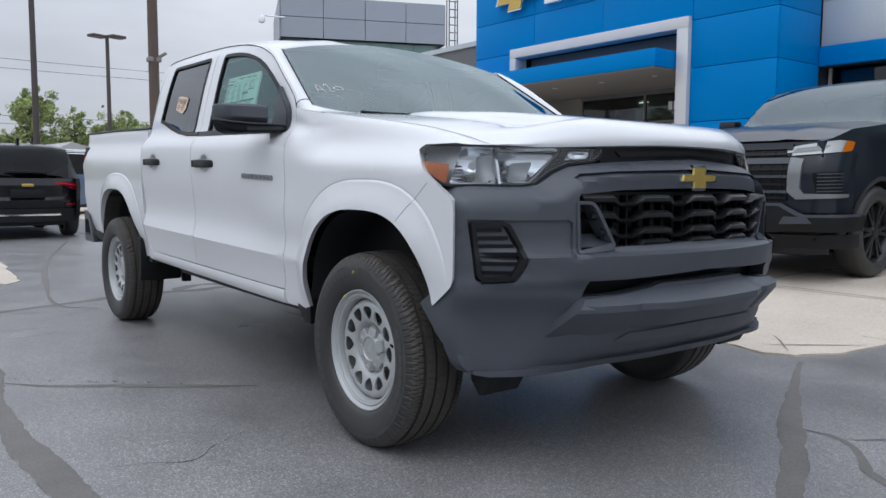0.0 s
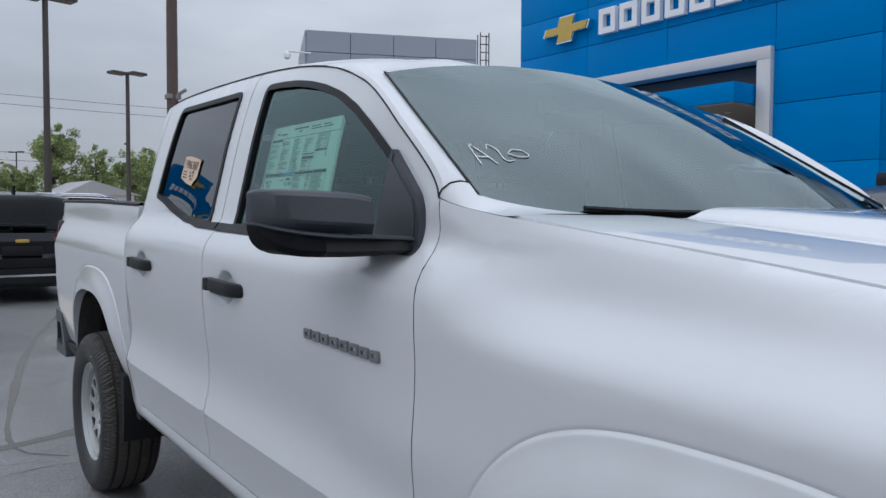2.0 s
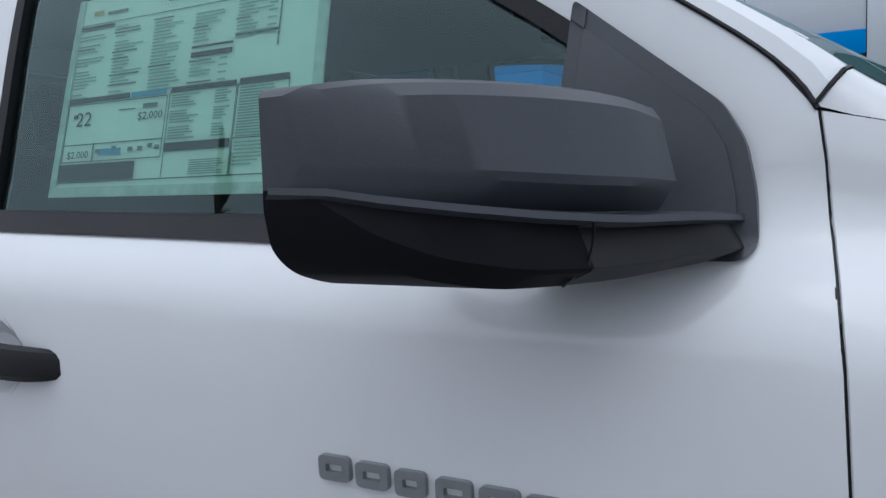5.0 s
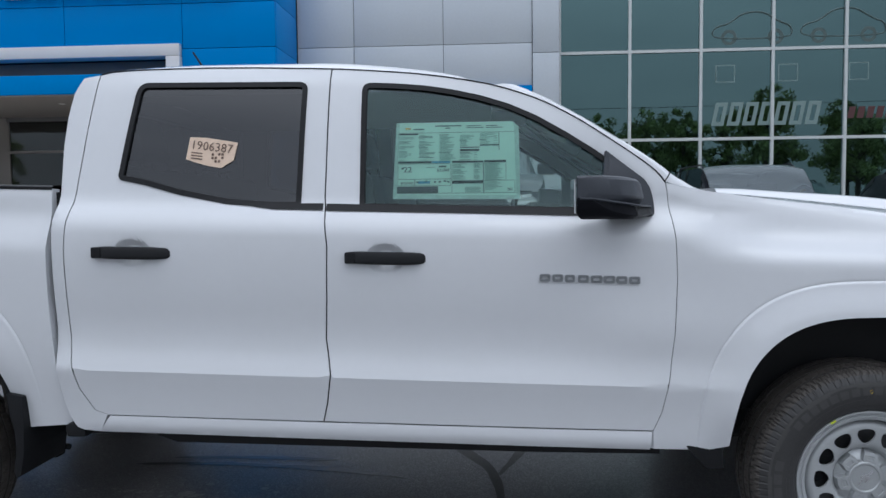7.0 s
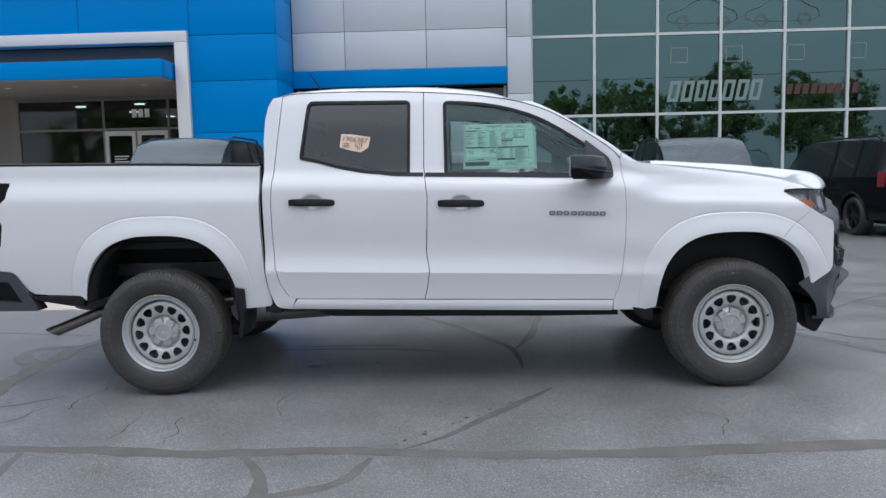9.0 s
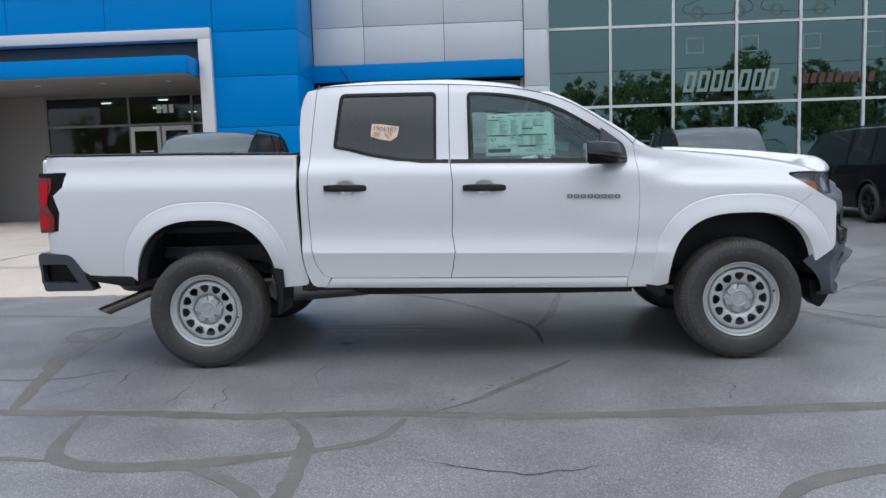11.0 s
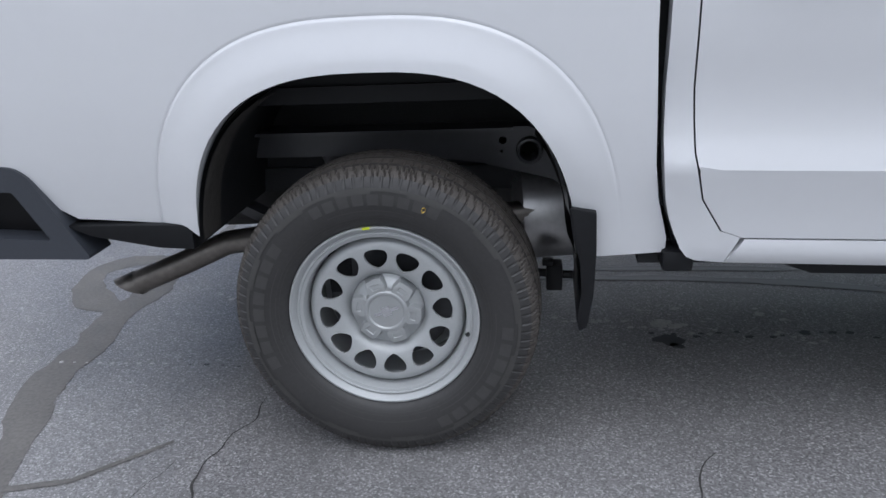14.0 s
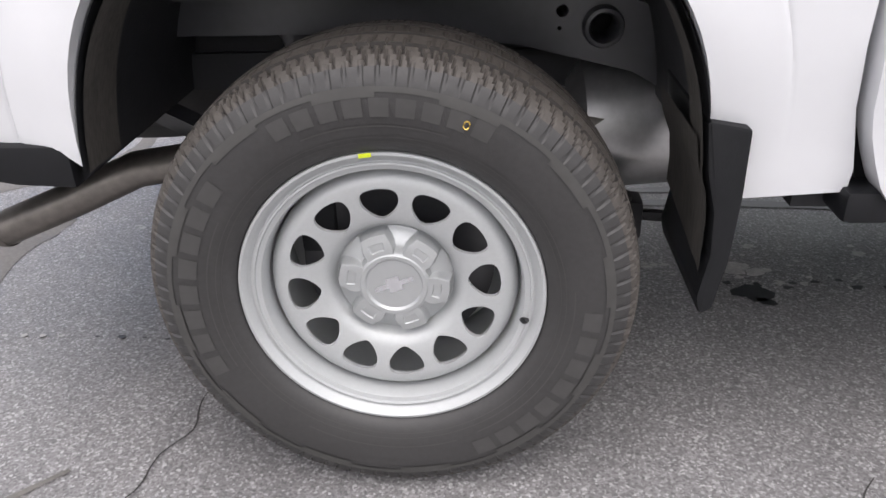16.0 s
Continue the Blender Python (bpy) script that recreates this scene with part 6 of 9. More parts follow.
def hub_cap():
    """Round cap with six raised lobes, a square dimple in each, sloping pockets between and a sunk round centre."""
    rows = []
    for r in (0.0, 0.014, 0.028, 0.0395, 0.0405, 0.0425, 0.0440, 0.0475, 0.0495, 0.0515, 0.0535, 0.0560, 0.0575, 0.060, 0.064, 0.0675, 0.0690, 0.071, 0.0735, 0.0760, 0.078, 0.0800, 0.0820, 0.0840, 0.0858, 0.0868, 0.0875):
        ring = []
        for k in range(288):
            t = 2 * math.pi * k / 288
            u = (math.degrees(t) - 50 + 30) % 60 - 30
            half = 22.5 - 330 * max(0.0, r - 0.055) * step01(0.055, 0.075, r)
            lobe = step01(half + 2.0, half - 1.0, abs(u)) * step01(0.0845, 0.0800, r)
            top = -0.0875 + 0.0040 * step01(0.060, 0.083, r)
            low = -0.0760 + 0.0130 * step01(0.054, 0.084, r)
            if r < 0.0400:
                y = -0.0850
            elif r < 0.0490:
                y = -0.0890 if r > 0.0415 else -0.0862
            else:
                y = low + (top - low) * max(lobe, step01(0.0560, 0.0505, r))
                if 0.0560 < r < 0.0685 and abs(u) < 9.0:
                    y += 0.0024
                y += 0.030 * step01(0.0835, 0.0885, r)
            ring.append((r * CAP_S * math.cos(t), y + 0.0205, r * CAP_S * math.sin(t)))
        ring.append(ring[0])
        rows.append(ring)
    return patch(rows)


def wheel_parts(parent):
    t = part("tyre", join(SIDE, ([], [])), "rubber", parent, "black all-terrain tyre with raised grey wall blocks", face_out=True, angle=30)
    part("tread", LUGS, "tread", t, "dusty brown lugged tread", face_out=False, angle=25)
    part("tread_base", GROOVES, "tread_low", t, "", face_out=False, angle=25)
    for t0, dt, n, r0, r1 in ((118, -6.6, 9, 0.292, 0.319), (205, -8.4, 8, 0.288, 0.316), (-2, -8.2, 8, 0.288, 0.316)):
        for k in range(n):
            part("wall_block", wall_sheet(r0, r1, t0 + dt * k, t0 + dt * (k + 0.74)), "letter", t, "", face_out=False)
    lines = [wall_sheet(0.2600, 0.2612, 0, 360, 0.0012, 120), wall_sheet(0.2520, 0.2530, 0, 360, 0.0012, 120)]
    for a0, a1, r in ((70, 112, 0.277), (150, 205, 0.272), (-62, 5, 0.272), (238, 290, 0.275)):
        lines.append(wall_sheet(r, r + 0.0022, a0, a1, 0.0013, 20))
    for k in range(24):
        lines.append(wall_sheet(0.3265 if k % 2 else 0.3195, 0.3345, k * 15, k * 15 + 15, 0.0016, 6))
    part("wall_relief", join(*lines), "relief", t, "", face_out=False)
    rim = part("rim", wheel_rim(), "silver", parent, "silver painted steel rim")
    part("disc", wheel_disc(), "silver", rim, "", face_out=False, angle=30)
    cap = part("hub_cap", hub_cap(), "capsilver", rim, "", angle=22)
    em = [(x, -0.0657, z) for x, z in [(math.cos(0.35) * a - math.sin(0.35) * b, math.sin(0.35) * a + math.cos(0.35) * b) for a, b in bow(0.033, 0.0125)]]
    part("cap_badge", (em, [tuple(range(len(em)))]), "chrome", rim, "", smooth=False)
    part("valve", tube([(0.196, -0.074, -0.054), (0.200, -0.094, -0.046), (0.203, -0.104, -0.038)], [0.0065, 0.0055, 0.0035], 8), "blackm", rim)
    part("tag", patch([[(0.2310 * math.cos(radians(a)), -0.1048, 0.2310 * math.sin(radians(a))), (0.2245 * math.cos(radians(a)), -0.1050, 0.2245 * math.sin(radians(a)))] for a in (93.5, 95, 96.5, 98)]), "yellow", rim, "small yellow-green tag", face_out=False)
    dot = [((0.300 + 0.0055 * math.cos(u)) * math.cos(radians(67)) - 0.004 * math.sin(u) * math.sin(radians(67)), -side_y(0.300) - 0.0018, (0.300 + 0.0055 * math.cos(u)) * math.sin(radians(67)) + 0.004 * math.sin(u) * math.cos(radians(67))) for u in [2 * math.pi * k / 14 for k in range(14)]]
    part("paint_dot", tube(dot + [dot[0]], 0.0011, 5), "gold", t, "yellow ring of paint")
    # brake disc and hub behind the holes
    part("brake_disc", join(lathe([(0.03, 0.01), (0.155, 0.01), (0.155, 0.03), (0.03, 0.03)], 48), lathe([(0.0, -0.02), (0.06, -0.02), (0.07, 0.02), (0.06, 0.12), (0.0, 0.12)], 24)), "chassis", rim)
    part("caliper", block(-0.155, -0.095, 0.0, 0.05, 0.02, 0.12, 0.01), "liner", rim)


wheel = new("wheel")
wheel.parent = truck
wheel.location = (REAR_AXLE, -0.826, 0.372)
wheel_parts(wheel)
for x, y, turn in ((FRONT_AXLE, -0.822, 0), (REAR_AXLE, 0.826, 180), (FRONT_AXLE, 0.822, 180)):
    copy_thing(wheel, pose(x, y, 0.372, 0, {0: -26 if y < 0 and x > 1 else 0, 180: 40}[turn], turn))


# ---------------------------------------------------------------- wheel wells, frame, exhaust
def well(arch, y0, y1, low):
    """Inner liner of a wheel opening."""
    ring = [p for p in arch_pts(arch, 1.0, -14, 194, 60) if p[1] > (0.53 if p[0] < 1.5 else 0.47)]
    rows = [[(x, y, z) for x, z in ring] for y in (-0.905, -0.80, -0.65, y1)]
    back = [(x, z) for x, z in ring]
    return patch(rows), sheet(back, lambda x, z: (x, y1, z), 0.08, back=None)


for arch, y1 in ((ARCHES[0], -0.42), (ARCHES[1], -0.45)):
    a, b = well((arch[0], arch[1], arch[2] - 0.004, arch[3] - 0.004), -0.9, y1, 0.4)
    both("wheel_liner", a, "liner", truck)
    both("well_wall", b, "liner", truck)
for lo, hi, y_in in ((118, 186, -0.80), (-6, 40, -0.83)):
    dust = [p for p in arch_pts((ARCHES[0][0], ARCHES[0][1], ARCHES[0][2] - 0.014, ARCHES[0][3] - 0.014), 1.0, lo, hi, 24) if p[1] > 0.55]
    both("liner_edge", patch([[(x, y, z) for x, z in dust] for y in (-0.905, -0.87, y_in)]), "dusty", truck, "dust-streaked edge of the wheel liner")
part("underbody", join(block(-0.85, 3.8, -0.44, 0.44, 0.55, 0.62), block(0.60, 2.72, -0.82, 0.82, 0.47, 0.53), block(-0.95, -0.5, -0.80, 0.80, 0.62, 0.70)), "liner", truck)
rail_line = [(-0.95, 0.73), (-0.42, 0.745), (0.34, 0.742), (0.52, 0.68), (0.75, 0.55), (3.6, 0.50), (3.6, 0.40), (0.75, 0.43), (0.50, 0.54), (0.40, 0.598), (0.20, 0.648), (0.0, 0.672), (-0.42, 0.672), (-0.95, 0.66)]
rail = sheet(rail_line, lambda x, z: (x, -0.52, z), 0.06, [[(0.343 + 0.030 * math.cos(t), 0.680 + 0.030 * math.sin(t)) for t in [2 * math.pi * k / 20 for k in range(20)]], [(0.272 + 0.011 * math.cos(t), 0.706 + 0.011 * math.sin(t)) for t in [2 * math.pi * k / 12 for k in range(12)]], [(0.268 + 0.004 * math.cos(t), 0.676 + 0.004 * math.sin(t)) for t in [2 * math.pi * k / 8 for k in range(8)]]], back=(0, 0.08, 0))
for s in (1, -1):
    f = (lambda q: q) if s > 0 else flip
    fr_ = part("frame_rail", f(rail), "chassis", truck, "satin black chassis rail", face_out=False)
    part("bushing", f(moved(lathe([(0.023, 0.06), (0.023, -0.002), (0.027, -0.009), (0.033, -0.008), (0.036, 0.0), (0.036, 0.05)], 28), Matrix.Translation((0.343, -0.535, 0.680)))), "chassis", fr_)
    part("flange", f(block(-0.85, 0.30, -0.575, -0.51, 0.742, 0.750)), "chassis", fr_)
    part("leaf_spring", f(patch([[(x, y, 0.40 + 0.20 * ((x - 0.0) / 0.62) ** 2 + dz) for x in (-0.62, -0.4, -0.2, 0, 0.06, 0.12)] for y, dz in ((-0.56, 0), (-0.56, 0.03), (-0.50, 0.03), (-0.50, 0))])), "chassis", truck)
    part("shock_absorber", f(tube([(-0.10, -0.46, 0.38), (-0.24, -0.47, 0.72)], 0.028, 12)), "chassis", truck)
    body = prism(round_poly([(0.437, 0.634), (0.498, 0.622), (0.499, 0.52), (0.494, 0.42), (0.480, 0.338), (0.462, 0.330), (0.455, 0.36), (0.466, 0.43), (0.462, 0.50), (0.446, 0.56)], 0.006), "y", -0.905, -0.63, 0.004)
    mf = part("mud_flap", f(body), "blackm", truck, "black rubber mud flap with a torn lower corner")
    part("dusty_face", f(sheet([(-0.895, 0.61), (-0.64, 0.61), (-0.64, 0.44), (-0.895, 0.40)], lambda y, z: (0.4275 + 0.05 * step01(0.60, 0.50, z) * 0.55, y, z), 0.05, back=None, out=(-1, 0, 0))), "dusty", mf, "", face_out=False)
    part("front_flap", f(prism([(2.76, 0.475), (2.88, 0.535), (2.885, 0.40), (2.83, 0.40)], "y", -0.90, -0.60, 0.004)), "blackm", truck)
    part("rocker_cap", f(block(0.645, 0.715, -0.895, -0.78, 0.475, 0.525, 0.012)), "blackm", truck)
part("rear_axle", join(tube([(0, -0.74, 0.372), (0, 0.74, 0.372)], 0.045, 14), moved(lathe([(0.0, -0.12), (0.10, -0.08), (0.14, 0.0), (0.10, 0.08), (0.0, 0.12)], 20), Matrix.Translation((0, 0.1, 0.372)))), "chassis", truck)
# unseen dark bulk, added to block the bright ground behind the rear wheel
part("bed_filler", moved(lathe([(0.0, -0.06), (0.22, -0.06), (0.24, -0.10), (0.34, -0.115), (0.37, -0.08), (0.37, 0.08), (0.34, 0.115), (0.24, 0.10), (0.22, 0.06), (0.0, 0.06)], 40), pose(-0.60, 0, 0.53, 90, 0, 0)), "rubber", truck, "dark round filler added under the bed")
part("front_axle", tube([(3.337, -0.74, 0.372), (3.337, 0.74, 0.372)], 0.035, 12), "chassis", truck)
ex = part("exhaust_pipe", tube([(0.9, -0.40, 0.55), (0.35, -0.50, 0.50), (-0.05, -0.56, 0.475), (-0.36, -0.60, 0.47), (-0.50, -0.62, 0.455), (-0.62, -0.635, 0.405), (-0.770, -0.6495, 0.347)], 0.034, 16, False), "exhaust", truck, "brown-grey steel exhaust pipe with a cut tip")


def slash_tip(c, d, r, t, reach):
    """Pipe end cut at a slant, so that its upper side reaches further out; t is the wall."""
    d = Vector(d).normalized()
    side = d.cross(Vector((0, 0, 1))).normalized()
    up = side.cross(d)
    rows = []
    for along, rad, cut in ((0.0, r, 0), (0.004, r + 0.0015, 0), (0.03, r + 0.0015, 1), (0.03, r - t, 1), (0.0, r - t, 0), (-0.10, r - t, 0)):
        ring = []
        for k in range(25):
            a = 2 * math.pi * k / 24
            ring.append(Vector(c) + d * (along + cut * reach * math.sin(a)) + (side * math.cos(a) + up * math.sin(a)) * rad)
        rows.append(ring)
    return patch(rows)


part("tip", slash_tip((-0.768, -0.6493, 0.3477), (-0.155, -0.015, -0.060), 0.035, 0.003, 0.034), "exhaust", ex)
part("muffler", tube([(0.29, -0.40, 0.47), (0.32, -0.40, 0.47), (0.95, -0.36, 0.50), (0.99, -0.36, 0.50)], [0.10, 0.14, 0.14, 0.10], 28), "muffler", truck, "aluminised steel muffler")
hb_ = part("hanger", block(0.385, 0.430, -0.60, -0.54, 0.30, 0.375, 0.008), "blackm", truck)
part("connector", join(tube([(0.36, -0.57, 0.345), (0.47, -0.58, 0.34)], 0.012, 8), block(0.375, 0.405, -0.61, -0.575, 0.378, 0.392, 0.004)), "blackm", hb_)


# ---------------------------------------------------------------- cab interior
part("headliner", patch([[(x, y, 1.725 - 0.05 * abs(y) / 0.7) for y in (-0.68, -0.4, 0, 0.4, 0.68)] for x in (0.72, 1.4, 2.12)]), "headliner", truck, "", face_out=False)
part("cab_floor", block(0.70, 2.75, -0.80, 0.80, 0.55, 0.60), "interior", truck)
dash = part("dashboard", prism(round_poly([(2.28, 0.95), (2.30, 1.16), (2.42, 1.235), (2.80, 1.275), (2.84, 0.70), (2.45, 0.70)], 0.03), "y", -0.77, 0.77), "interior", truck, "dark grey dashboard")
part("centre_screen", block(2.275, 2.30, -0.14, 0.14, 1.13, 1.27, 0.008), "black", dash)
part("instrument_hood", prism(round_poly([(2.28, 1.18), (2.30, 1.28), (2.45, 1.27), (2.45, 1.18)], 0.02), "y", 0.22, 0.56), "interior", dash)
part("steering_wheel", join(moved(lathe([(0.175, 0.0), (0.185, 0.014), (0.197, 0.0), (0.185, -0.014), (0.175, 0.0)], 36, "x"), pose(2.17, 0.39, 1.13, 0, 22, 0)), moved(block(-0.03, 0.03, -0.07, 0.07, -0.05, 0.05, 0.02), pose(2.19, 0.39, 1.13, 0, 22, 0)), moved(block(-0.01, 0.01, -0.18, 0.18, -0.02, 0.02, 0.005), pose(2.18, 0.39, 1.13, 0, 22, 0))), "blackm", truck)


def seat(x, y, w, name="seat"):
    st = part("cab_seat", join(block(x, x + 0.52, y - w, y + w, 0.72, 0.90, 0.05)), "interior", truck, "dark grey cloth seat")
    back = prism(round_poly([(x - 0.02, 0.82), (x + 0.14, 0.84), (x + 0.02, 1.42), (x - 0.12, 1.40)], 0.04), "y", y - w + 0.02, y + w - 0.02, 0.02)
    part("backrest", back, "interior", st)
    for o in ((0,) if w < 0.4 else (-0.42, 0, 0.42)):
        part("headrest", join(prism(round_poly([(x - 0.13, 1.44), (x - 0.02, 1.46), (x - 0.06, 1.63), (x - 0.15, 1.61)], 0.03), "y", y + o - 0.12, y + o + 0.12, 0.02), tube([(x - 0.06, y + o - 0.05, 1.38), (x - 0.08, y + o - 0.05, 1.48)], 0.006, 6), tube([(x - 0.06, y + o + 0.05, 1.38), (x - 0.08, y + o + 0.05, 1.48)], 0.006, 6)), "interior", st)


seat(1.58, -0.37, 0.26)
seat(1.58, 0.37, 0.26)
seat(0.82, 0.0, 0.68)
part("console", block(1.55, 2.35, -0.09, 0.09, 0.60, 0.95, 0.03), "interior", truck)
part("rear_view_mirror", join(block(2.20, 2.225, -0.12, 0.12, 1.56, 1.62, 0.01), tube([(2.22, 0, 1.62), (2.27, 0, 1.68)], 0.008, 6)), "blackm", truck)


# ---------------------------------------------------------------- window sheet and sticker
def on_glass(x, z, d):
    return (x, -side_w(x, z) + d, z)


sheet_line = round_poly([(1.800, 1.297), (1.808, 1.553), (2.203, 1.553), (2.222, 1.535), (2.226, 1.291)], 0.004)
price = part("price_sheet", sheet(sheet_line, lambda x, z: on_glass(x, z, 0.012), 0.05, back=(0, 0.001, 0)), "label", truck, "pale green printed price sheet taped inside the window", face_out=False)


def bars(rows, mat):
    """Printed bars on the sheet: x, z, width, height in parts of the sheet."""
    out = []
    for u, w_, q, h in rows:
        x0, z0 = 1.803 + 0.42 * u, 1.294 + 0.258 * q
        out.append(sheet([(x0, z0), (x0 + 0.42 * w_, z0), (x0 + 0.42 * w_, z0 + 0.258 * h), (x0, z0 + 0.258 * h)], lambda x, z: on_glass(x, z, 0.0105), 0.2, back=None))
    part("print", join(*out), mat, price, "", face_out=False, smooth=False)


rng = random.Random(5)
pale, mid, strong = [], [], []
for c, (u0, top, n) in enumerate(((0.03, 0.80, 21), (0.195, 0.83, 22), (0.36, 0.83, 22), (0.525, 0.82, 9), (0.525, 0.595, 7), (0.685, 0.845, 11))):
    for k in range(n):
        if rng.random() < 0.10:
            continue
        head = rng.random() < 0.12
        (mid if head else pale).append((u0 + (0 if head else 0.006), 0.045 + 0.085 * rng.random(), top - 0.0165 * k, 0.0075))
        if c > 3 and k % 2 == 0:
            pale.append((u0 + 0.115, 0.03, top - 0.0165 * k, 0.0075))
# ruled frames and dividers
for u0, v0, u1, v1 in ((0.02, 0.065, 0.985, 0.862), (0.03, 0.25, 0.455, 0.452), (0.03, 0.165, 0.455, 0.25), (0.465, 0.065, 0.715, 0.47), (0.72, 0.225, 0.895, 0.47), (0.72, 0.065, 0.965, 0.225), (0.165, 0.165, 0.168, 0.25), (0.84, 0.62, 0.842, 0.86)):
    mid += [(u0, u1 - u0, v0, 0.005), (u0, u1 - u0, v1, 0.005), (u0, 0.003, v0, v1 - v0), (u1, 0.003, v0, v1 - v0)]
for k in range(18):
    if k % 6 != 5:
        pale.append((0.475, 0.05 + 0.06 * rng.random(), 0.445 - 0.0125 * k, 0.007))
        pale.append((0.64, 0.03 + 0.03 * rng.random(), 0.445 - 0.0125 * k, 0.007))
    pale.append((0.73, 0.09 + 0.06 * rng.random(), 0.445 - 0.0125 * k, 0.007))
for k in range(7):
    pale.append((0.73, 0.06 + 0.09 * rng.random(), 0.205 - 0.016 * k, 0.007))
    pale.append((0.57, 0.10 + 0.03 * rng.random(), 0.14 - 0.010 * k, 0.005))
mid += [(0.15, 0.09, 0.905, 0.016), (0.33, 0.21, 0.945, 0.016), (0.41, 0.04, 0.915, 0.014), (0.58, 0.12, 0.945, 0.010), (0.58, 0.14, 0.920, 0.010), (0.74, 0.09, 0.945, 0.010), (0.74, 0.13, 0.920, 0.010), (0.26, 0.07, 0.405, 0.006), (0.36, 0.06, 0.405, 0.022), (0.18, 0.02, 0.205, 0.02), (0.25, 0.02, 0.215, 0.02), (0.32, 0.02, 0.205, 0.02), (0.36, 0.02, 0.205, 0.02), (0.40, 0.02, 0.215, 0.02), (0.43, 0.018, 0.205, 0.02)]
strong += [(0.03, 0.16, 0.838, 0.020), (0.53, 0.155, 0.615, 0.026), (0.53, 0.155, 0.66, 0.010), (0.69, 0.15, 0.685, 0.014), (0.03, 0.27, 0.462, 0.026), (0.47, 0.245, 0.462, 0.026), (0.725, 0.17, 0.462, 0.030), (0.025, 0.33, 0.072, 0.085), (0.468, 0.245, 0.19, 0.040), (0.06, 0.02, 0.385, 0.02)]
bars(pale, "ink_pale")
bars(mid, "ink")
bars(strong, "ink_dark")
bars([(0.305, 0.145, 0.462, 0.026), (0.19, 0.10, 0.195, 0.03)], "ink_blue")
bars([(0.085, 0.045, 0.912, 0.022)], "gold")
for word, u0, v0, w_, h_ in (("22", 0.075, 0.345, 0.068, 0.07), ("$2,000", 0.345, 0.345, 0.10, 0.042), ("$2,000", 0.055, 0.180, 0.095, 0.040), ("3W", 0.905, 0.085, 0.045, 0.045)):
    fig_pts, fig_faces = letters(word, 0.42 * w_, 0.258 * h_)
    part("printed_figure", ([on_glass(1.803 + 0.42 * u0 + x, 1.294 + 0.258 * v0 + z, 0.0102) for x, z in fig_pts], fig_faces), "ink_dark", price, "", face_out=False, smooth=False)
tape = [[(1.800, 1.293), (1.808, 1.553), (1.820, 1.553), (1.812, 1.293)], [(2.203, 1.553), (2.224, 1.533), (2.226, 1.291), (2.214, 1.291), (2.208, 1.53)], [(1.800, 1.293), (2.226, 1.289), (2.226, 1.302), (1.800, 1.306)]]
for q in tape:
    part("tape", sheet(q, lambda x, z: on_glass(x, z, 0.0098), 0.1, back=None), "tape", price, "", face_out=False, smooth=False)
stk_line = [(1.082, 1.438), (1.092, 1.515), (1.150, 1.512), (1.262, 1.493), (1.250, 1.432), (1.207, 1.406), (1.15, 1.416)]
stock = part("stock_sticker", sheet(stk_line, lambda x, z: on_glass(x, z, 0.001), 0.05, back=(0, 0.001, 0)), "tan", truck, "crumpled tan stock sticker on the rear side window", face_out=False)
tags = []
num_pts, num_faces = letters("1906387", 0.140, 0.030)
num_rot = [(1.104 + x + 0.10 * z, 1.474 + z - 0.13 * x) for x, z in num_pts]
part("stock_number", ([on_glass(x, z, -0.0008) for x, z in num_rot], num_faces), "brown_ink", stock, "", face_out=False, smooth=False)
for i in range(4):
    for j in range(3):
        tags.append(sheet([(1.172 + 0.0115 * i, 1.425 + 0.012 * j), (1.180 + 0.0115 * i, 1.425 + 0.012 * j), (1.180 + 0.0115 * i, 1.433 + 0.012 * j), (1.172 + 0.0115 * i, 1.433 + 0.012 * j)], lambda x, z: on_glass(x, z, -0.0005), 0.1, back=None) if (i + j) % 3 else sheet([(1.10, 1.44 + 0.01 * j), (1.14, 1.435 + 0.01 * j), (1.14, 1.439 + 0.01 * j), (1.10, 1.444 + 0.01 * j)], lambda x, z: on_glass(x, z, -0.0005), 0.1, back=None))
part("print", join(*tags), "brown_ink", stock, "", face_out=False, smooth=False)


# ---------------------------------------------------------------- ground
ground = solid("ground", ([(-400, -400, 0), (400, -400, 0), (400, 400, 0), (-400, 400, 0)], [(0, 1, 2, 3)]), "asphalt", "worn grey asphalt parking lot with sealed cracks", "ground", "structure", face_out=False)


def ragged(poly, step, amp, seed):
    r = random.Random(seed)
    return [(x + r.uniform(-amp, amp), y + r.uniform(-amp, amp)) for x, y in resample(poly, step)]


def slab(name, poly, z, mat, label, holes=()):
    vf = sheet(poly, lambda x, y: (x, y, z), 1.5, holes, [], back=(0, 0, -0.02), out=(0, 0, 1))
    return solid(name, vf, mat, label, name.replace("_", " "), "structure", smooth=False, face_out=False)




def apron_z(y):
    return 0.012 + 0.125 * step01(2.4, 4.7, y)


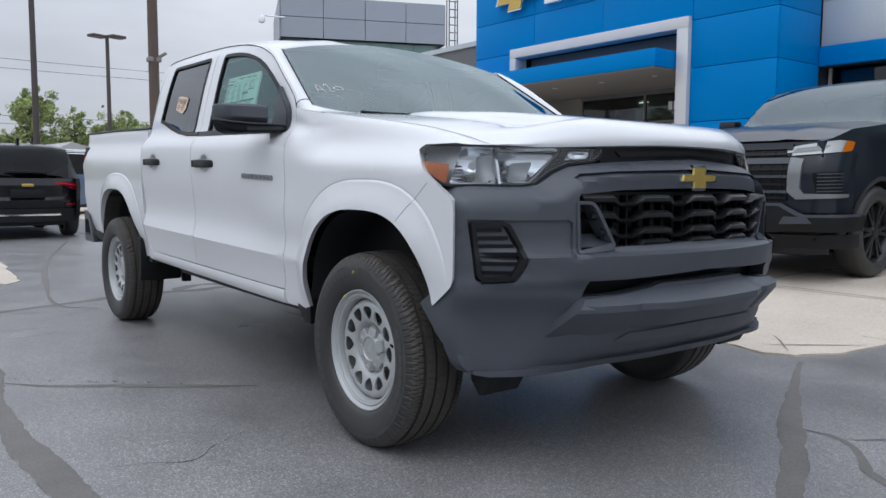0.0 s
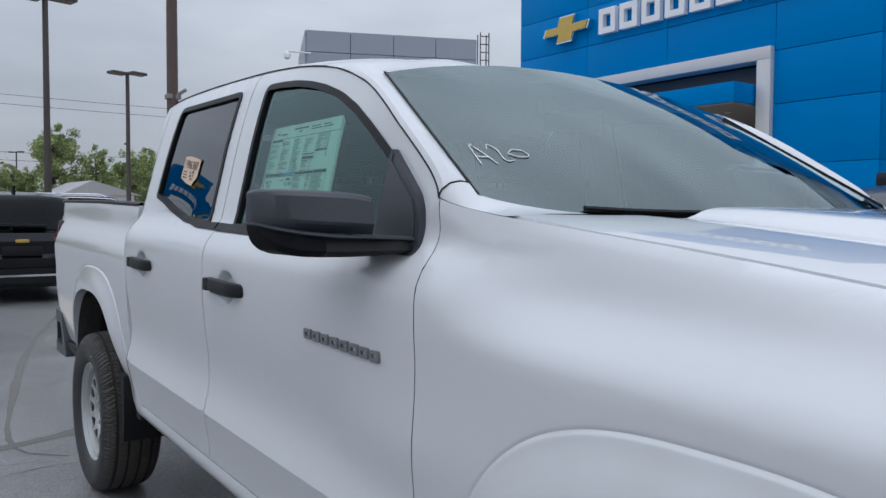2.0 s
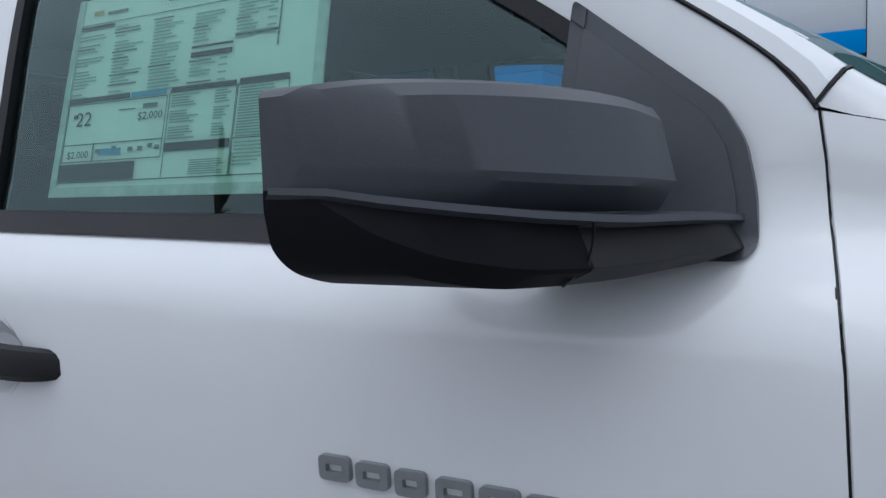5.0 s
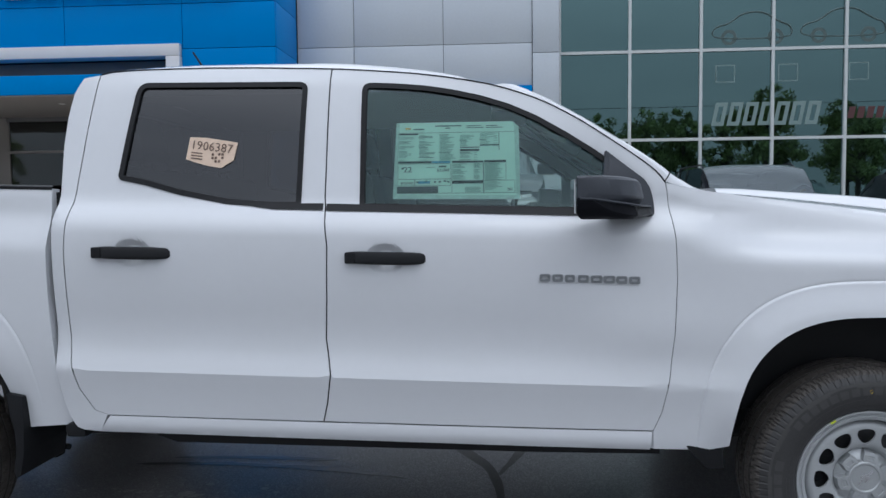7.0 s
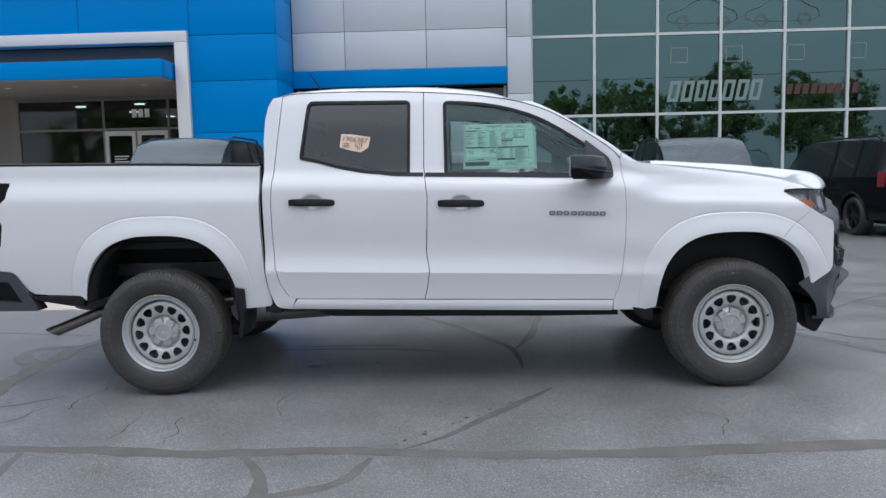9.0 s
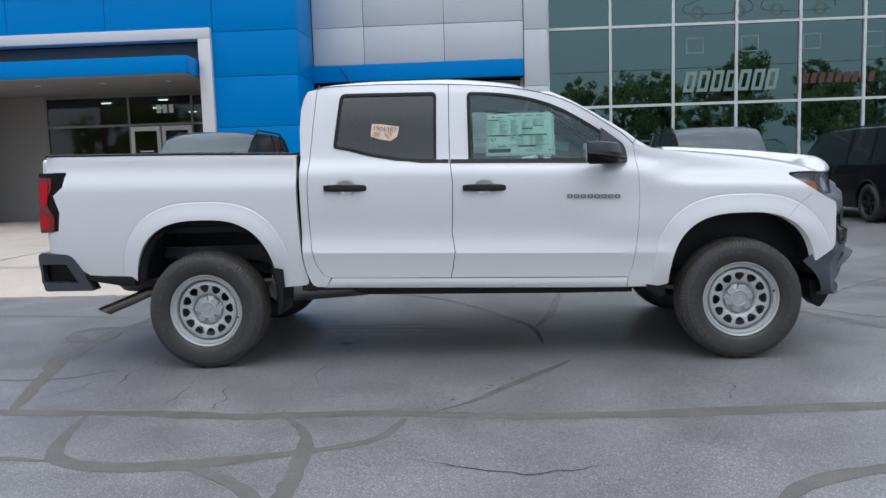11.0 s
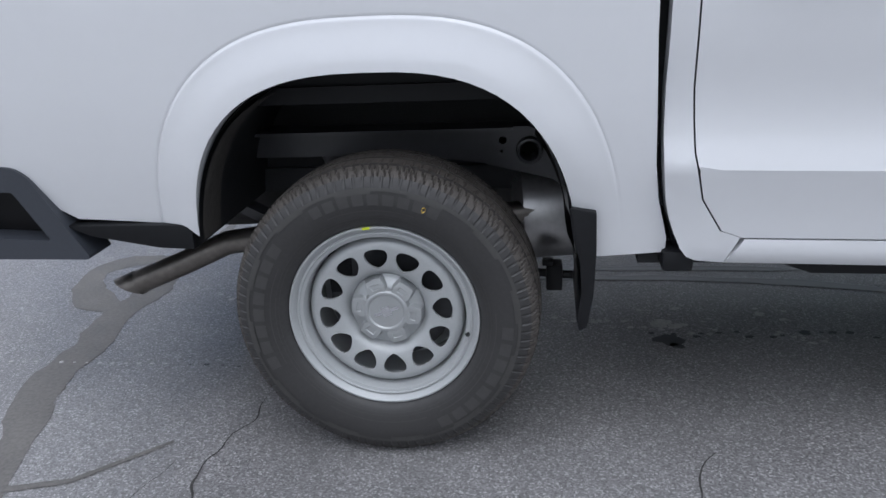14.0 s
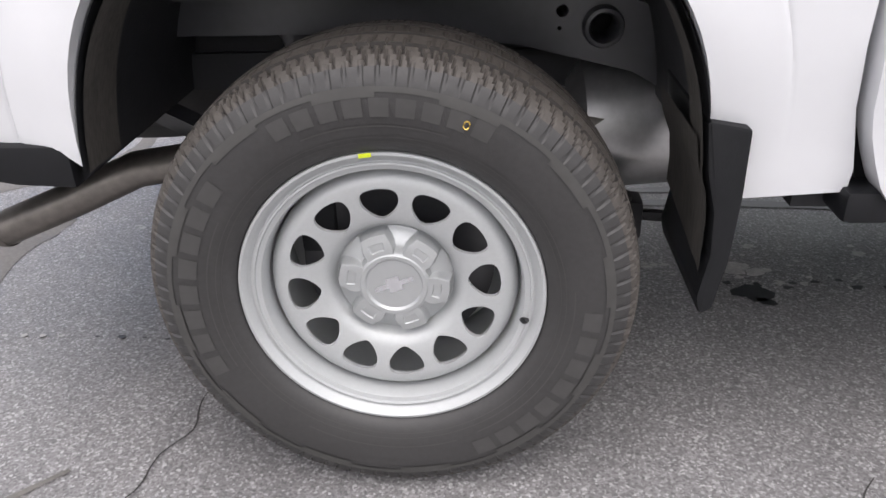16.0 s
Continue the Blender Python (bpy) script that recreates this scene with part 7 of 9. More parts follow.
near_edge = [(3.72, 3.2), (3.74, 2.6), (3.70, 2.2), (3.55, 1.90), (3.40, 1.80), (3.2, 1.86), (3.0, 1.93), (2.6, 2.05), (1.0, 2.10), (-1.0, 2.08), (-3.4, 2.15), (-9.0, 2.25), (-60, 2.6)]
rg = random.Random(3)
near_edge = [(x + rg.uniform(-0.025, 0.025), y + rg.uniform(-0.025, 0.025)) for x, y in resample(near_edge[:-1], 0.12, False)] + [(-60, 2.6)]
apron = solid("pavement", sheet([(3.9, 14.6)] + near_edge + [(-60, 14.6)], lambda x, y: (x, y, apron_z(y)), 1.2, back=(0, 0, -0.02), out=(0, 0, 1)), "concrete", "sand-coloured concrete apron with a broken edge", "pavement", "structure", face_out=False)
joints = [[(-60, 4.15), (3.8, 4.0)], [(-60, 7.0), (3.8, 6.9)], [(-60, 10.2), (3.8, 10.2)]] + [[(x, 2.1), (x + 0.05, 13.9)] for x in (-12.2, -8.6, -5.0, -1.5, 2.05)]


def ribbon(pts, width, z=0.004, seed=1, wob=0.35, step=0.05, ends=True):
    """A flat strip of uneven width along a line on the ground."""
    r = random.Random(seed)
    pts = resample(chaikin(pts, 2, False), step, False)
    n = len(pts)
    v, f = [], []
    wl_, wr_ = 1.0, 1.0
    for i, p in enumerate(pts):
        a, b = Vector(pts[max(i - 1, 0)]), Vector(pts[min(i + 1, n - 1)])
        d = (b - a).normalized()
        q = Vector((-d.y, d.x))
        wl_ = min(1 + wob, max(1 - wob, wl_ + r.uniform(-wob, wob) * 0.6))
        wr_ = min(1 + wob, max(1 - wob, wr_ + r.uniform(-wob, wob) * 0.6))
        t = min(1.0, 4 * min(i, n - 1 - i) / max(1, n)) if ends else 1.0
        k = width / 2 * (0.25 + 0.75 * t)
        for s, w_ in ((1, wl_), (-1, wr_)):
            e = Vector(p) + q * s * k * w_
            v.append((e.x, e.y, z))
    for i in range(n - 1):
        f.append((2 * i, 2 * i + 1, 2 * i + 3, 2 * i + 2))
    return v, f


def on_apron(vf):
    return [(x, y, apron_z(y) + 0.004) for x, y, z in vf[0]], vf[1]


part("slab_joint", on_apron(join(*[ribbon(j, 0.022, 0.017, 20 + i, 0.3, 0.3, False) for i, j in enumerate(joints)])), "tar", apron, "", face_out=False, smooth=False)
part("slab_crack", on_apron(join(ribbon([(3.75, 2.75), (3.2, 2.72), (2.85, 2.9), (2.2, 2.8), (1.4, 2.9)], 0.018, 0.017, 51), ribbon([(3.5, 1.95), (3.2, 2.35), (2.9, 2.5)], 0.010, 0.017, 52), ribbon([(3.3, 2.0), (3.7, 2.5)], 0.012, 0.017, 53))), "tar", apron, "", face_out=False, smooth=False)
slab("pavement_patch", ragged([(-2.55, -1.28), (-2.75, -1.12), (-4.0, -1.05), (-8, -0.9), (-8, -1.9), (-4.2, -1.7), (-3.0, -1.45)], 0.25, 0.03, 9), 0.008, "concrete", "small patch of sand-coloured concrete")

SEALS = (
    ([(-4.5, -1.35), (-2.6, -1.5), (-0.9, -1.77), (-0.40, -1.80), (0.2, -1.87), (0.65, -1.92), (1.12, -1.86), (1.49, -1.90), (1.95, -2.00), (2.6, -1.96), (3.6, -1.88), (5.0, -1.9), (8, -2.1)], 0.10),
    ([(0.74, -1.92), (0.92, -2.16), (0.97, -2.45), (0.98, -2.70), (0.99, -2.92), (0.9, -3.6), (1.1, -4.4)], 0.085),
    ([(-0.33, -1.80), (-0.26, -2.19), (-0.15, -2.48), (0.14, -2.57), (0.46, -2.56), (0.73, -2.48), (0.94, -2.42), (1.27, -2.29), (1.36, -1.98)], 0.09),
    ([(0.46, -2.56), (0.74, -2.75), (0.90, -2.92), (1.0, -3.5)], 0.08),
    ([(-0.15, -2.49), (-0.44, -2.44), (-1.4, -2.5), (-3, -2.3)], 0.07),
    ([(2.6, -3.4), (2.85, -2.90), (3.0, -2.78), (3.31, -2.65), (4.4, -2.5), (6, -2.8)], 0.07),
    ([(-0.80, -1.74), (-0.92, -1.33), (-1.02, -1.0), (-1.16, -0.62), (-1.12, -0.40), (-1.19, -0.14), (-1.13, 0.10), (-1.22, 0.34), (-1.12, 0.60), (-1.16, 0.95)], 0.14),
    ([(-1.16, 0.40), (-1.36, 0.44), (-1.52, 0.36), (-1.50, 0.14), (-1.33, -0.05), (-1.14, -0.10)], 0.12),
    ([(1.50, -1.88), (1.70, -1.71), (1.90, -1.42), (2.13, -1.12), (2.30, -0.88)], 0.045),
    ([(2.16, -0.42), (2.16, -0.2), (2.12, 0.19), (1.92, 0.56), (1.72, 1.0), (1.2, 1.7), (0.4, 2.0)], 0.055),
    ([(2.15, 0.12), (2.3, 0.55), (2.37, 0.92), (2.5, 1.8)], 0.06),
    ([(3.65, 1.80), (3.80, 1.45), (3.96, 1.12), (4.22, 0.62), (4.60, -0.03), (4.9, -0.9), (5.3, -2.0), (6.1, -3.2)], 0.085),
    ([(4.22, 0.62), (4.46, 0.66), (4.75, 0.17), (6.0, 0.3), (8.5, 0.1)], 0.05),
    ([(4.46, 0.66), (5.19, 1.76), (6.5, 2.6)], 0.04),
    ([(-0.6, -0.92), (-0.9, -1.2), (-2.2, -1.0), (-4.5, -0.6), (-8, 0.4)], 0.05),
    ([(-12, 1.1), (-6, 0.9), (-3, 1.2), (-1.3, 0.85)], 0.05),
    ([(-9, -4.5), (-4, -4.2), (0.9, -4.3), (5, -4.6), (12, -4.1)], 0.09),
)
for i, (pts, w_) in enumerate(SEALS):
    part("crack_sealer", ribbon(pts, w_, 0.0010 + 0.00006 * i, 100 + i), "tar", ground, "dark sealed crack in the asphalt", face_out=False, smooth=False)
def jagged(line, seed):
    """A line that wanders like a crack."""
    r = random.Random(seed)
    return [(x + r.uniform(-0.022, 0.022), y + r.uniform(-0.012, 0.012)) for x, y in resample(line, 0.055, False)]


HAIR = ([(0.0, -1.2), (0.05, -1.45), (0.02, -1.75)], [(-0.55, -1.0), (-0.62, -1.3), (-0.75, -1.55)], [(0.25, -1.35), (0.32, -1.6), (0.30, -1.8)], [(-0.4, -0.7), (-0.48, -1.0), (-0.45, -1.25)], [(1.4, -2.5), (1.9, -2.7), (2.3, -2.6)], [(-0.3, -2.9), (0.1, -3.2), (0.2, -3.7)], [(0.8, -0.9), (0.7, -1.1), (0.78, -1.35)], [(2.9, -1.2), (3.1, -1.5), (3.0, -1.8)], [(-1.0, -2.0), (-1.1, -2.6), (-0.9, -3.0)], [(2.2, -3.0), (2.35, -3.3), (2.2, -3.8)], [(5.0, -0.5), (5.4, -1.0), (5.3, -1.6)], [(-1.9, -1.9), (-2.3, -1.6), (-3.2, -1.7)], [(-2.2, -0.2), (-2.7, 0.1), (-3.3, 0.05)])
part("hairline_crack", join(*[ribbon(jagged(h, 300 + i), 0.0045, 0.0024, 200 + i, 0.7, 0.03) for i, h in enumerate(HAIR)]), "crack", ground, "", face_out=False, smooth=False)


def blots(spots, z, seed):
    r = random.Random(seed)
    v, f = [], []
    for x, y, rad in spots:
        k = len(v)
        n = 11
        for j in range(n):
            t = 2 * math.pi * j / n
            q = rad * r.uniform(0.6, 1.25)
            v.append((x + q * math.cos(t) * 1.3, y + q * math.sin(t), z))
        f.append(tuple(range(k, k + n)))
    return v, f


r4 = random.Random(4)
drips = [(1.47 + 0.045 * k + r4.uniform(-0.03, 0.03), -1.80 + 0.052 * k + r4.uniform(-0.02, 0.02), r4.uniform(0.004, 0.011)) for k in range(16)]
drips += [(0.74 + 0.05 * k + r4.uniform(-0.02, 0.02), -0.26 + r4.uniform(-0.025, 0.025), r4.uniform(0.006, 0.016)) for k in range(14)] + [(0.77, -0.30, 0.035), (0.79, -0.34, 0.02)]
drips += [(-0.74 + 0.055 * k, -0.505 + r4.uniform(-0.01, 0.01), r4.uniform(0.004, 0.008)) for k in range(8)]
for pts, w_, sd in (([(0.35, 0.20), (0.7, 0.235), (0.98, 0.215), (1.4, 0.16), (1.72, 0.05)], 0.05, 71), ([(0.5, 0.30), (0.9, 0.32), (1.35, 0.29)], 0.035, 72)):
    part("damp_streak", ribbon(pts, w_, 0.0023, sd, 0.6, 0.3), "wet", ground, "dark damp streak on the asphalt", face_out=False, smooth=False)
part("damp_spots", blots(drips, 0.0028, 6), "wet", ground, "small dark damp drips", face_out=False, smooth=False)
chalk = [(0.55 + 0.05 * k + r4.uniform(-0.05, 0.05), -0.10 + r4.uniform(-0.07, 0.05), r4.uniform(0.004, 0.014)) for k in range(14)] + [(-0.9 + 0.028 * k + r4.uniform(-0.03, 0.03), 0.03 - 0.0042 * k + r4.uniform(-0.035, 0.035), r4.uniform(0.003, 0.011)) for k in range(78)] + [(-1.5 + 0.045 * k, -0.505, r4.uniform(0.004, 0.008)) for k in range(16)] + [(0.76, -0.18, 0.03), (0.80, -0.20, 0.02)]
part("pale_residue", blots(chalk, 0.0030, 7), "chalk", ground, "pale dried residue", face_out=False, smooth=False)


# ---------------------------------------------------------------- car dealership
dealer = thing("dealership_building", "blue and silver-grey showroom with glass walls and white portal frame", "building", Matrix.Identity(4))


def slab_box(name, x0, x1, y0, y1, z0, z1, mat, parent, label="", r=0.0):
    return part(name, block(x0, x1, y0, y1, z0, z1, r), mat, parent, label, smooth=r > 0)


# blue portal: four walls of panels round the entrance
PY = 12.2
part("portal_core", join(block(-11.55, -10.0, PY + 0.06, 15.2, 3.95, 7.1), block(-4.59, -2.42, PY + 0.06, 15.2, 0, 7.1), block(-11.55, -2.42, PY + 0.06, 15.2, 4.40, 7.1)), "joint", dealer, "blue clad entrance portal", smooth=False)
zs = [0.02, 1.16, 2.33, 3.49, 4.51, 5.43, 6.35, 7.13]
for i in range(len(zs) - 1):
    z0, z1 = zs[i] + 0.006, zs[i + 1] - 0.006
    spans = ([(-4.36, -2.38)] if z1 < 3.6 else [(-11.6, -10.03), (-4.36, -2.38)]) if z1 < 4.6 else [(-11.6, -9.2), (-9.2, -6.85), (-6.85, -4.33), (-4.33, -2.38)]
    for x0, x1 in spans:
        slab_box("panel", x0 + 0.006, x1 - 0.006, PY, PY + 0.06, z0, z1, "blue", dealer, "blue cladding panel" if i == 0 else "", 0.004)
    slab_box("panel", -2.42, -2.375, PY + 0.062, 13.85, z0, z1, "blue", dealer, "", 0.004)
    if z0 > 3.4:
        slab_box("panel", -11.6, -11.555, PY + 0.062, 15.2, z0, z1, "blue", dealer, "", 0.004)
slab_box("coping", -11.63, -2.35, PY - 0.03, 15.2, 7.13, 7.22, "blue", dealer)
# white frame
FY = PY - 0.12
part("portal_frame", join(block(-10.03, -9.80, FY, FY + 0.42, 3.96, 4.355, 0.01), block(-4.65, -4.36, FY, FY + 0.42, 0, 4.355, 0.01), block(-10.03, -4.36, FY, FY + 0.42, 4.357, 4.60, 0.01)), "alu", dealer, "white aluminium portal frame")
slab_box("recess_wall", -9.8, -4.66, FY + 0.60, FY + 0.70, 3.9, 4.36, "recess", dealer)
slab_box("recess_side", -4.66, -4.60, FY + 0.43, 15.0, 0.0, 3.5, "recess", dealer)
can = slab_box("canopy", -12.2, -4.70, 11.42, 14.9, 3.52, 3.90, "blue", dealer, "blue canopy over the entrance", 0.01)
part("soffit", block(-12.17, -4.73, 11.45, 14.9, 3.49, 3.517), "soffit", can, smooth=False)
for x in (-8.8, -7.2, -5.6):
    part("downlight", lathe([(0.0, 3.487), (0.07, 3.487), (0.075, 3.495)], 16, "z"), "signwhite", can).location = (x, 12.6, 0)
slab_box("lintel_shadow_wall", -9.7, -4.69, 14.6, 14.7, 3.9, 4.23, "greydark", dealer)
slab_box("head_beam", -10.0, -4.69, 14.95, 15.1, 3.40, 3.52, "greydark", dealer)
# entrance glazing
slab_box("side_wall", -14.0, -10.06, 15.0, 15.2, 0, 3.5, "soffit", dealer)
GX = (-10.02, -7.72, -6.85, -5.98, -4.72)
for x in GX:
    slab_box("mullion", x - 0.025, x + 0.025, 14.98, 15.08, 0.0, 2.62 if x == -6.85 else 3.4, "soffit", dealer)
slab_box("transom", -10.0, -4.7, 14.975, 15.085, 2.62, 2.68, "soffit", dealer)
for x0, x1 in zip(GX, GX[1:]):
    slab_box("pane", x0 + 0.025, x1 - 0.025, 15.02, 15.032, 0.02, 2.62, "shopglass", dealer)
for x0, x1 in ((GX[0], GX[1]), (GX[1], GX[3]), (GX[3], GX[4])):
    slab_box("pane", x0 + 0.025, x1 - 0.025, 15.02, 15.032, 2.68, 3.4, "shopglass", dealer)
for x0, x1 in ((-7.69, -6.88), (-6.82, -6.01)):
    dfr = part("entrance_door", join(block(x0, x0 + 0.09, 14.965, 15.015, 0.02, 2.60), block(x1 - 0.09, x1, 14.965, 15.015, 0.02, 2.60), block(x0 + 0.09, x1 - 0.09, 14.965, 15.015, 2.48, 2.60), block(x0 + 0.09, x1 - 0.09, 14.965, 15.015, 0.02, 0.25)), "alu", dealer, "glass entrance door with pale metal frame", smooth=False)
    part("notice", join(*[block(x0 + 0.2, x1 - 0.22 - 0.06 * (k % 2), 15.006, 15.012, 1.92 - 0.07 * k, 1.95 - 0.07 * k) for k in range(4)]), "signwhite", dfr, "", smooth=False)
part("number_plates", join(*[block(-6.95 + 0.17 * k, -6.83 + 0.17 * k, 15.006, 15.012, 2.95, 3.17) for k in range(3)]), "signwhite", dealer, "", smooth=False)
# sign on the portal: gold bow and white letter plates
bowpts = [(a * 0.93 - 9.78, b * 0.9 + 5.93) for a, b in bow(0.85, 0.36)]
sg = part("bow_sign", prism([(x + 0.09 * (z - 5.93), z) for x, z in bowpts], "y", 12.04, 12.2), "chrome", dealer, "gold bow sign with chrome rim", smooth=False)
bp2 = [(a * 0.85 - 9.78, b * 0.80 + 5.93) for a, b in bow(0.85, 0.36)]
part("sign_face", prism([(x + 0.09 * (z - 5.93), z) for x, z in bp2], "y", 12.02, 12.045), "gold", sg, "", smooth=False)
for k in range(9):
    x0 = -8.72 + 0.63 * k
    ring = [(x0, 5.60), (x0 + 0.50, 5.60), (x0 + 0.50, 6.18), (x0, 6.18)]
    inn = [(x0 + 0.13, 5.74), (x0 + 0.36, 5.74), (x0 + 0.36, 6.04), (x0 + 0.13, 6.04)]
    part("sign_plate", sheet(ring, lambda x, z: (x, 12.06, z), 0.4, [inn], [], back=(0, 0.13, 0)), "signwhite", dealer, "white raised sign plate" if k == 0 else "", face_out=False, smooth=False)

# silver-grey wall between portal and glass
GY = 13.9
slab_box("grey_wall_core", -2.42, 3.5, GY + 0.05, 14.6, 3.48, 6.05, "joint", dealer)
gx = (-2.37, -1.08, 0.93, 2.90)
for z0, z1 in ((3.87, 4.80), (4.80, 6.05)):
    for x0, x1 in zip(gx, gx[1:]):
        slab_box("panel", x0 + 0.006, x1 - 0.006, GY, GY + 0.05, z0 + 0.006, z1 - 0.006, "grey", dealer, "", 0.004)
slab_box("coping", -2.37, 3.5, GY - 0.04, 14.6, 6.052, 6.14, "signwhite", dealer)
slab_box("blue_band", -2.37, 2.895, GY - 0.08, GY + 0.048, 3.46, 3.86, "blue", dealer, "", 0.006)
for z0, z1 in ((0.0, 1.6), (1.6, 3.2), (3.2, 4.57), (4.57, 6.05)):
    slab_box("panel", 2.91, 3.49, GY - 0.05, 14.6, z0 + 0.006, z1 - 0.006, "grey", dealer, "", 0.004)
# shop windows under the band
for x in (-2.35, -0.6, 1.15, 2.86):
    slab_box("mullion", x - 0.03, x + 0.03, 14.30, 14.40, 0.0, 3.46, "alu", dealer)
for x0, x1 in ((-2.32, -0.63), (-0.57, 1.12), (1.18, 2.83)):
    for z0, z1 in ((0.3, 2.25), (2.31, 3.45)):
        slab_box("pane", x0, x1, 14.34, 14.352, z0, z1, "shopglass", dealer)
    slab_box("transom", x0, x1, 14.305, 14.395, 2.25, 2.31, "alu", dealer)
slab_box("plinth", -2.37, 2.9, 14.2, 14.45, 0.0, 0.3, "greydark", dealer)

# glass curtain wall
CY = 14.2
cols = [3.52 + 1.55 * k for k in range(15)]
rows_z = [0.55, 2.64, 4.59, 6.10]
for x in cols:
    slab_box("mullion", x - 0.032, x + 0.032, CY - 0.06, CY + 0.08, 0.0, 6.1, "mullion", dealer)
for z in rows_z:
    for x0, x1 in zip(cols, cols[1:]):
        slab_box("transom", x0 + 0.032, x1 - 0.032, CY - 0.055, CY + 0.075, z - 0.032, z + 0.032, "mullion", dealer)
for x0, x1 in zip(cols, cols[1:]):
    for z0, z1 in zip([0.0] + rows_z, rows_z):
        slab_box("pane", x0 + 0.032, x1 - 0.032, CY, CY + 0.012, z0 + 0.032, z1 - 0.032, "curtain", dealer)
slab_box("coping", 3.5, cols[-1] + 0.1, CY - 0.1, 14.8, 6.135, 6.5, "grey", dealer)
# lettering on the glass as plain slanted plates
def slant(pts):
    return [(x + 0.2 * (z - 2.93), z) for x, z in pts]


def ring_plate(x0, x1, z0, z1, t=0.085):
    return sheet(slant([(x0, z0), (x1, z0), (x1, z1), (x0, z1)]), lambda x, z: (x, CY - 0.006, z), 0.2, [slant([(x0 + t, z0 + t), (x1 - t, z0 + t), (x1 - t, z1 - t), (x0 + t, z1 - t)])], [], back=(0, 0.004, 0))


plates = [ring_plate(6.86 + 0.335 * k, 7.13 + 0.335 * k, 2.93, 3.44) for k in range(7)]
for q in plates:
    part("window_lettering", q, "signfaint", dealer, "pale slanted vinyl plate on the glass", smooth=False, face_out=False)
# faint outlines of two cars on the upper panes
for x0, k in ((6.85, 1.0), (8.75, 1.05)):
    body = chaikin([(x0 + k * a, 4.72 + k * b) for a, b in ((0.0, 0.16), (0.05, 0.36), (0.40, 0.44), (0.65, 0.66), (1.10, 0.70), (1.45, 0.46), (1.70, 0.38), (1.74, 0.16), (1.5, 0.12), (0.9, 0.10), (0.3, 0.12))], 2)
    part("window_decal", tube([(x, CY - 0.004, z) for x, z in body + body[:1]], 0.018, 5), "decal", dealer, "faint car outline on the glass")
    for cx in (x0 + 0.38 * k, x0 + 1.38 * k):
        part("window_decal", sheet([(cx + 0.17 * math.cos(t), 4.86 + 0.17 * math.sin(t)) for t in [2 * math.pi * i / 20 for i in range(20)]], lambda x, z: (x, CY - 0.005, z), 0.2, [[(cx + 0.10 * math.cos(t), 4.86 + 0.10 * math.sin(t)) for t in [2 * math.pi * i / 20 for i in range(20)]]], [], back=(0, 0.003, 0)), "decal", dealer, "", face_out=False, smooth=False)
part("window_lettering", join(*[prism([(9.78 + 0.2 * k, 3.05), (9.92 + 0.2 * k, 3.05), (9.97 + 0.2 * k, 3.30), (9.83 + 0.2 * k, 3.30)], "y", CY - 0.006, CY - 0.002) for k in range(9)]), "signred", dealer, "row of dull red plates on the glass", smooth=False)
sq = []
for x0 in (6.95, 8.3, 9.8, 11.3):
    for a, b, c, d in ((x0, x0 + 0.42, 3.88, 3.90), (x0, x0 + 0.42, 4.24, 4.26), (x0, x0 + 0.02, 3.90, 4.24), (x0 + 0.40, x0 + 0.42, 3.90, 4.24)):
        sq.append(block(a, b, CY - 0.005, CY - 0.002, c, d))
    part("window_square", join(*sq[-4:]), "signfaint", dealer, "pale square outline on the glass", smooth=False)

# shell behind the glass: floor, back wall, roof, inside lights
slab_box("showroom_floor", -11.5, 25.3, 14.5, 26, 0.0, 0.03, "soffit", dealer)
# back wall, ceilings and partition painted near-black to read as an unlit room
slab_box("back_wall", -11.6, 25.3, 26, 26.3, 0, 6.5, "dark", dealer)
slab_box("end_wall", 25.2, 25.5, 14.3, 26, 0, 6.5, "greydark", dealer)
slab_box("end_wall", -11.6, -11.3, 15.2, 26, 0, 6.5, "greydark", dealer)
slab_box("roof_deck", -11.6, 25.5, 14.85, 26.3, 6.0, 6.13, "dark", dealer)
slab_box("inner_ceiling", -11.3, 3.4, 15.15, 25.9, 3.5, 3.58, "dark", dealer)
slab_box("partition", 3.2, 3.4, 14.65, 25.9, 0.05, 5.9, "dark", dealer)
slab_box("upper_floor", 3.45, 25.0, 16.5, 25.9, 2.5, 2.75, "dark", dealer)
for x, y, z in ((-9.3, 17, 3.44), (-8.6, 19, 3.44), (-7.4, 16.6, 3.44), (-6.6, 18.5, 3.44), (-5.6, 17.2, 3.44), (-8.2, 21, 3.44), (-5.9, 20.8, 3.44), (0.2, 17, 3.44), (1.6, 18, 3.44)):
    d = new("ceiling_lamp", mesh_of("ceiling_lamp", block(x - 0.13, x + 0.13, y - 0.05, y + 0.05, z, z + 0.03), "lamp", False))
    d.parent = dealer

# lower wing and tall grey box further off
wing = thing("grey_wing", "low silver-grey flat-roofed building wing", "building", Matrix.Identity(4))
part("wall", block(-24, -11.62, 13.4, 24, 0, 5.25), "greydark", wing, smooth=False)
part("coping", block(-24.1, -11.62, 13.35, 24.1, 5.25, 5.40), "grey", wing, smooth=False)
box = thing("grey_box_building", "silver-grey panelled upper storey over a strip of green glass", "building", Matrix.Identity(4))
ax, ay, bx, by = -29.6, 14.8, -26.3, 22.5
ang = math.degrees(math.atan2(by - ay, bx - ax))
LL = math.dist((ax, ay), (bx, by))
bm_ = pose(ax, ay, 0, 0, 0, ang)
part("core", moved(block(0.0, LL, 0.08, 7.0, 8.07, 10.05), bm_), "joint", box, smooth=False)
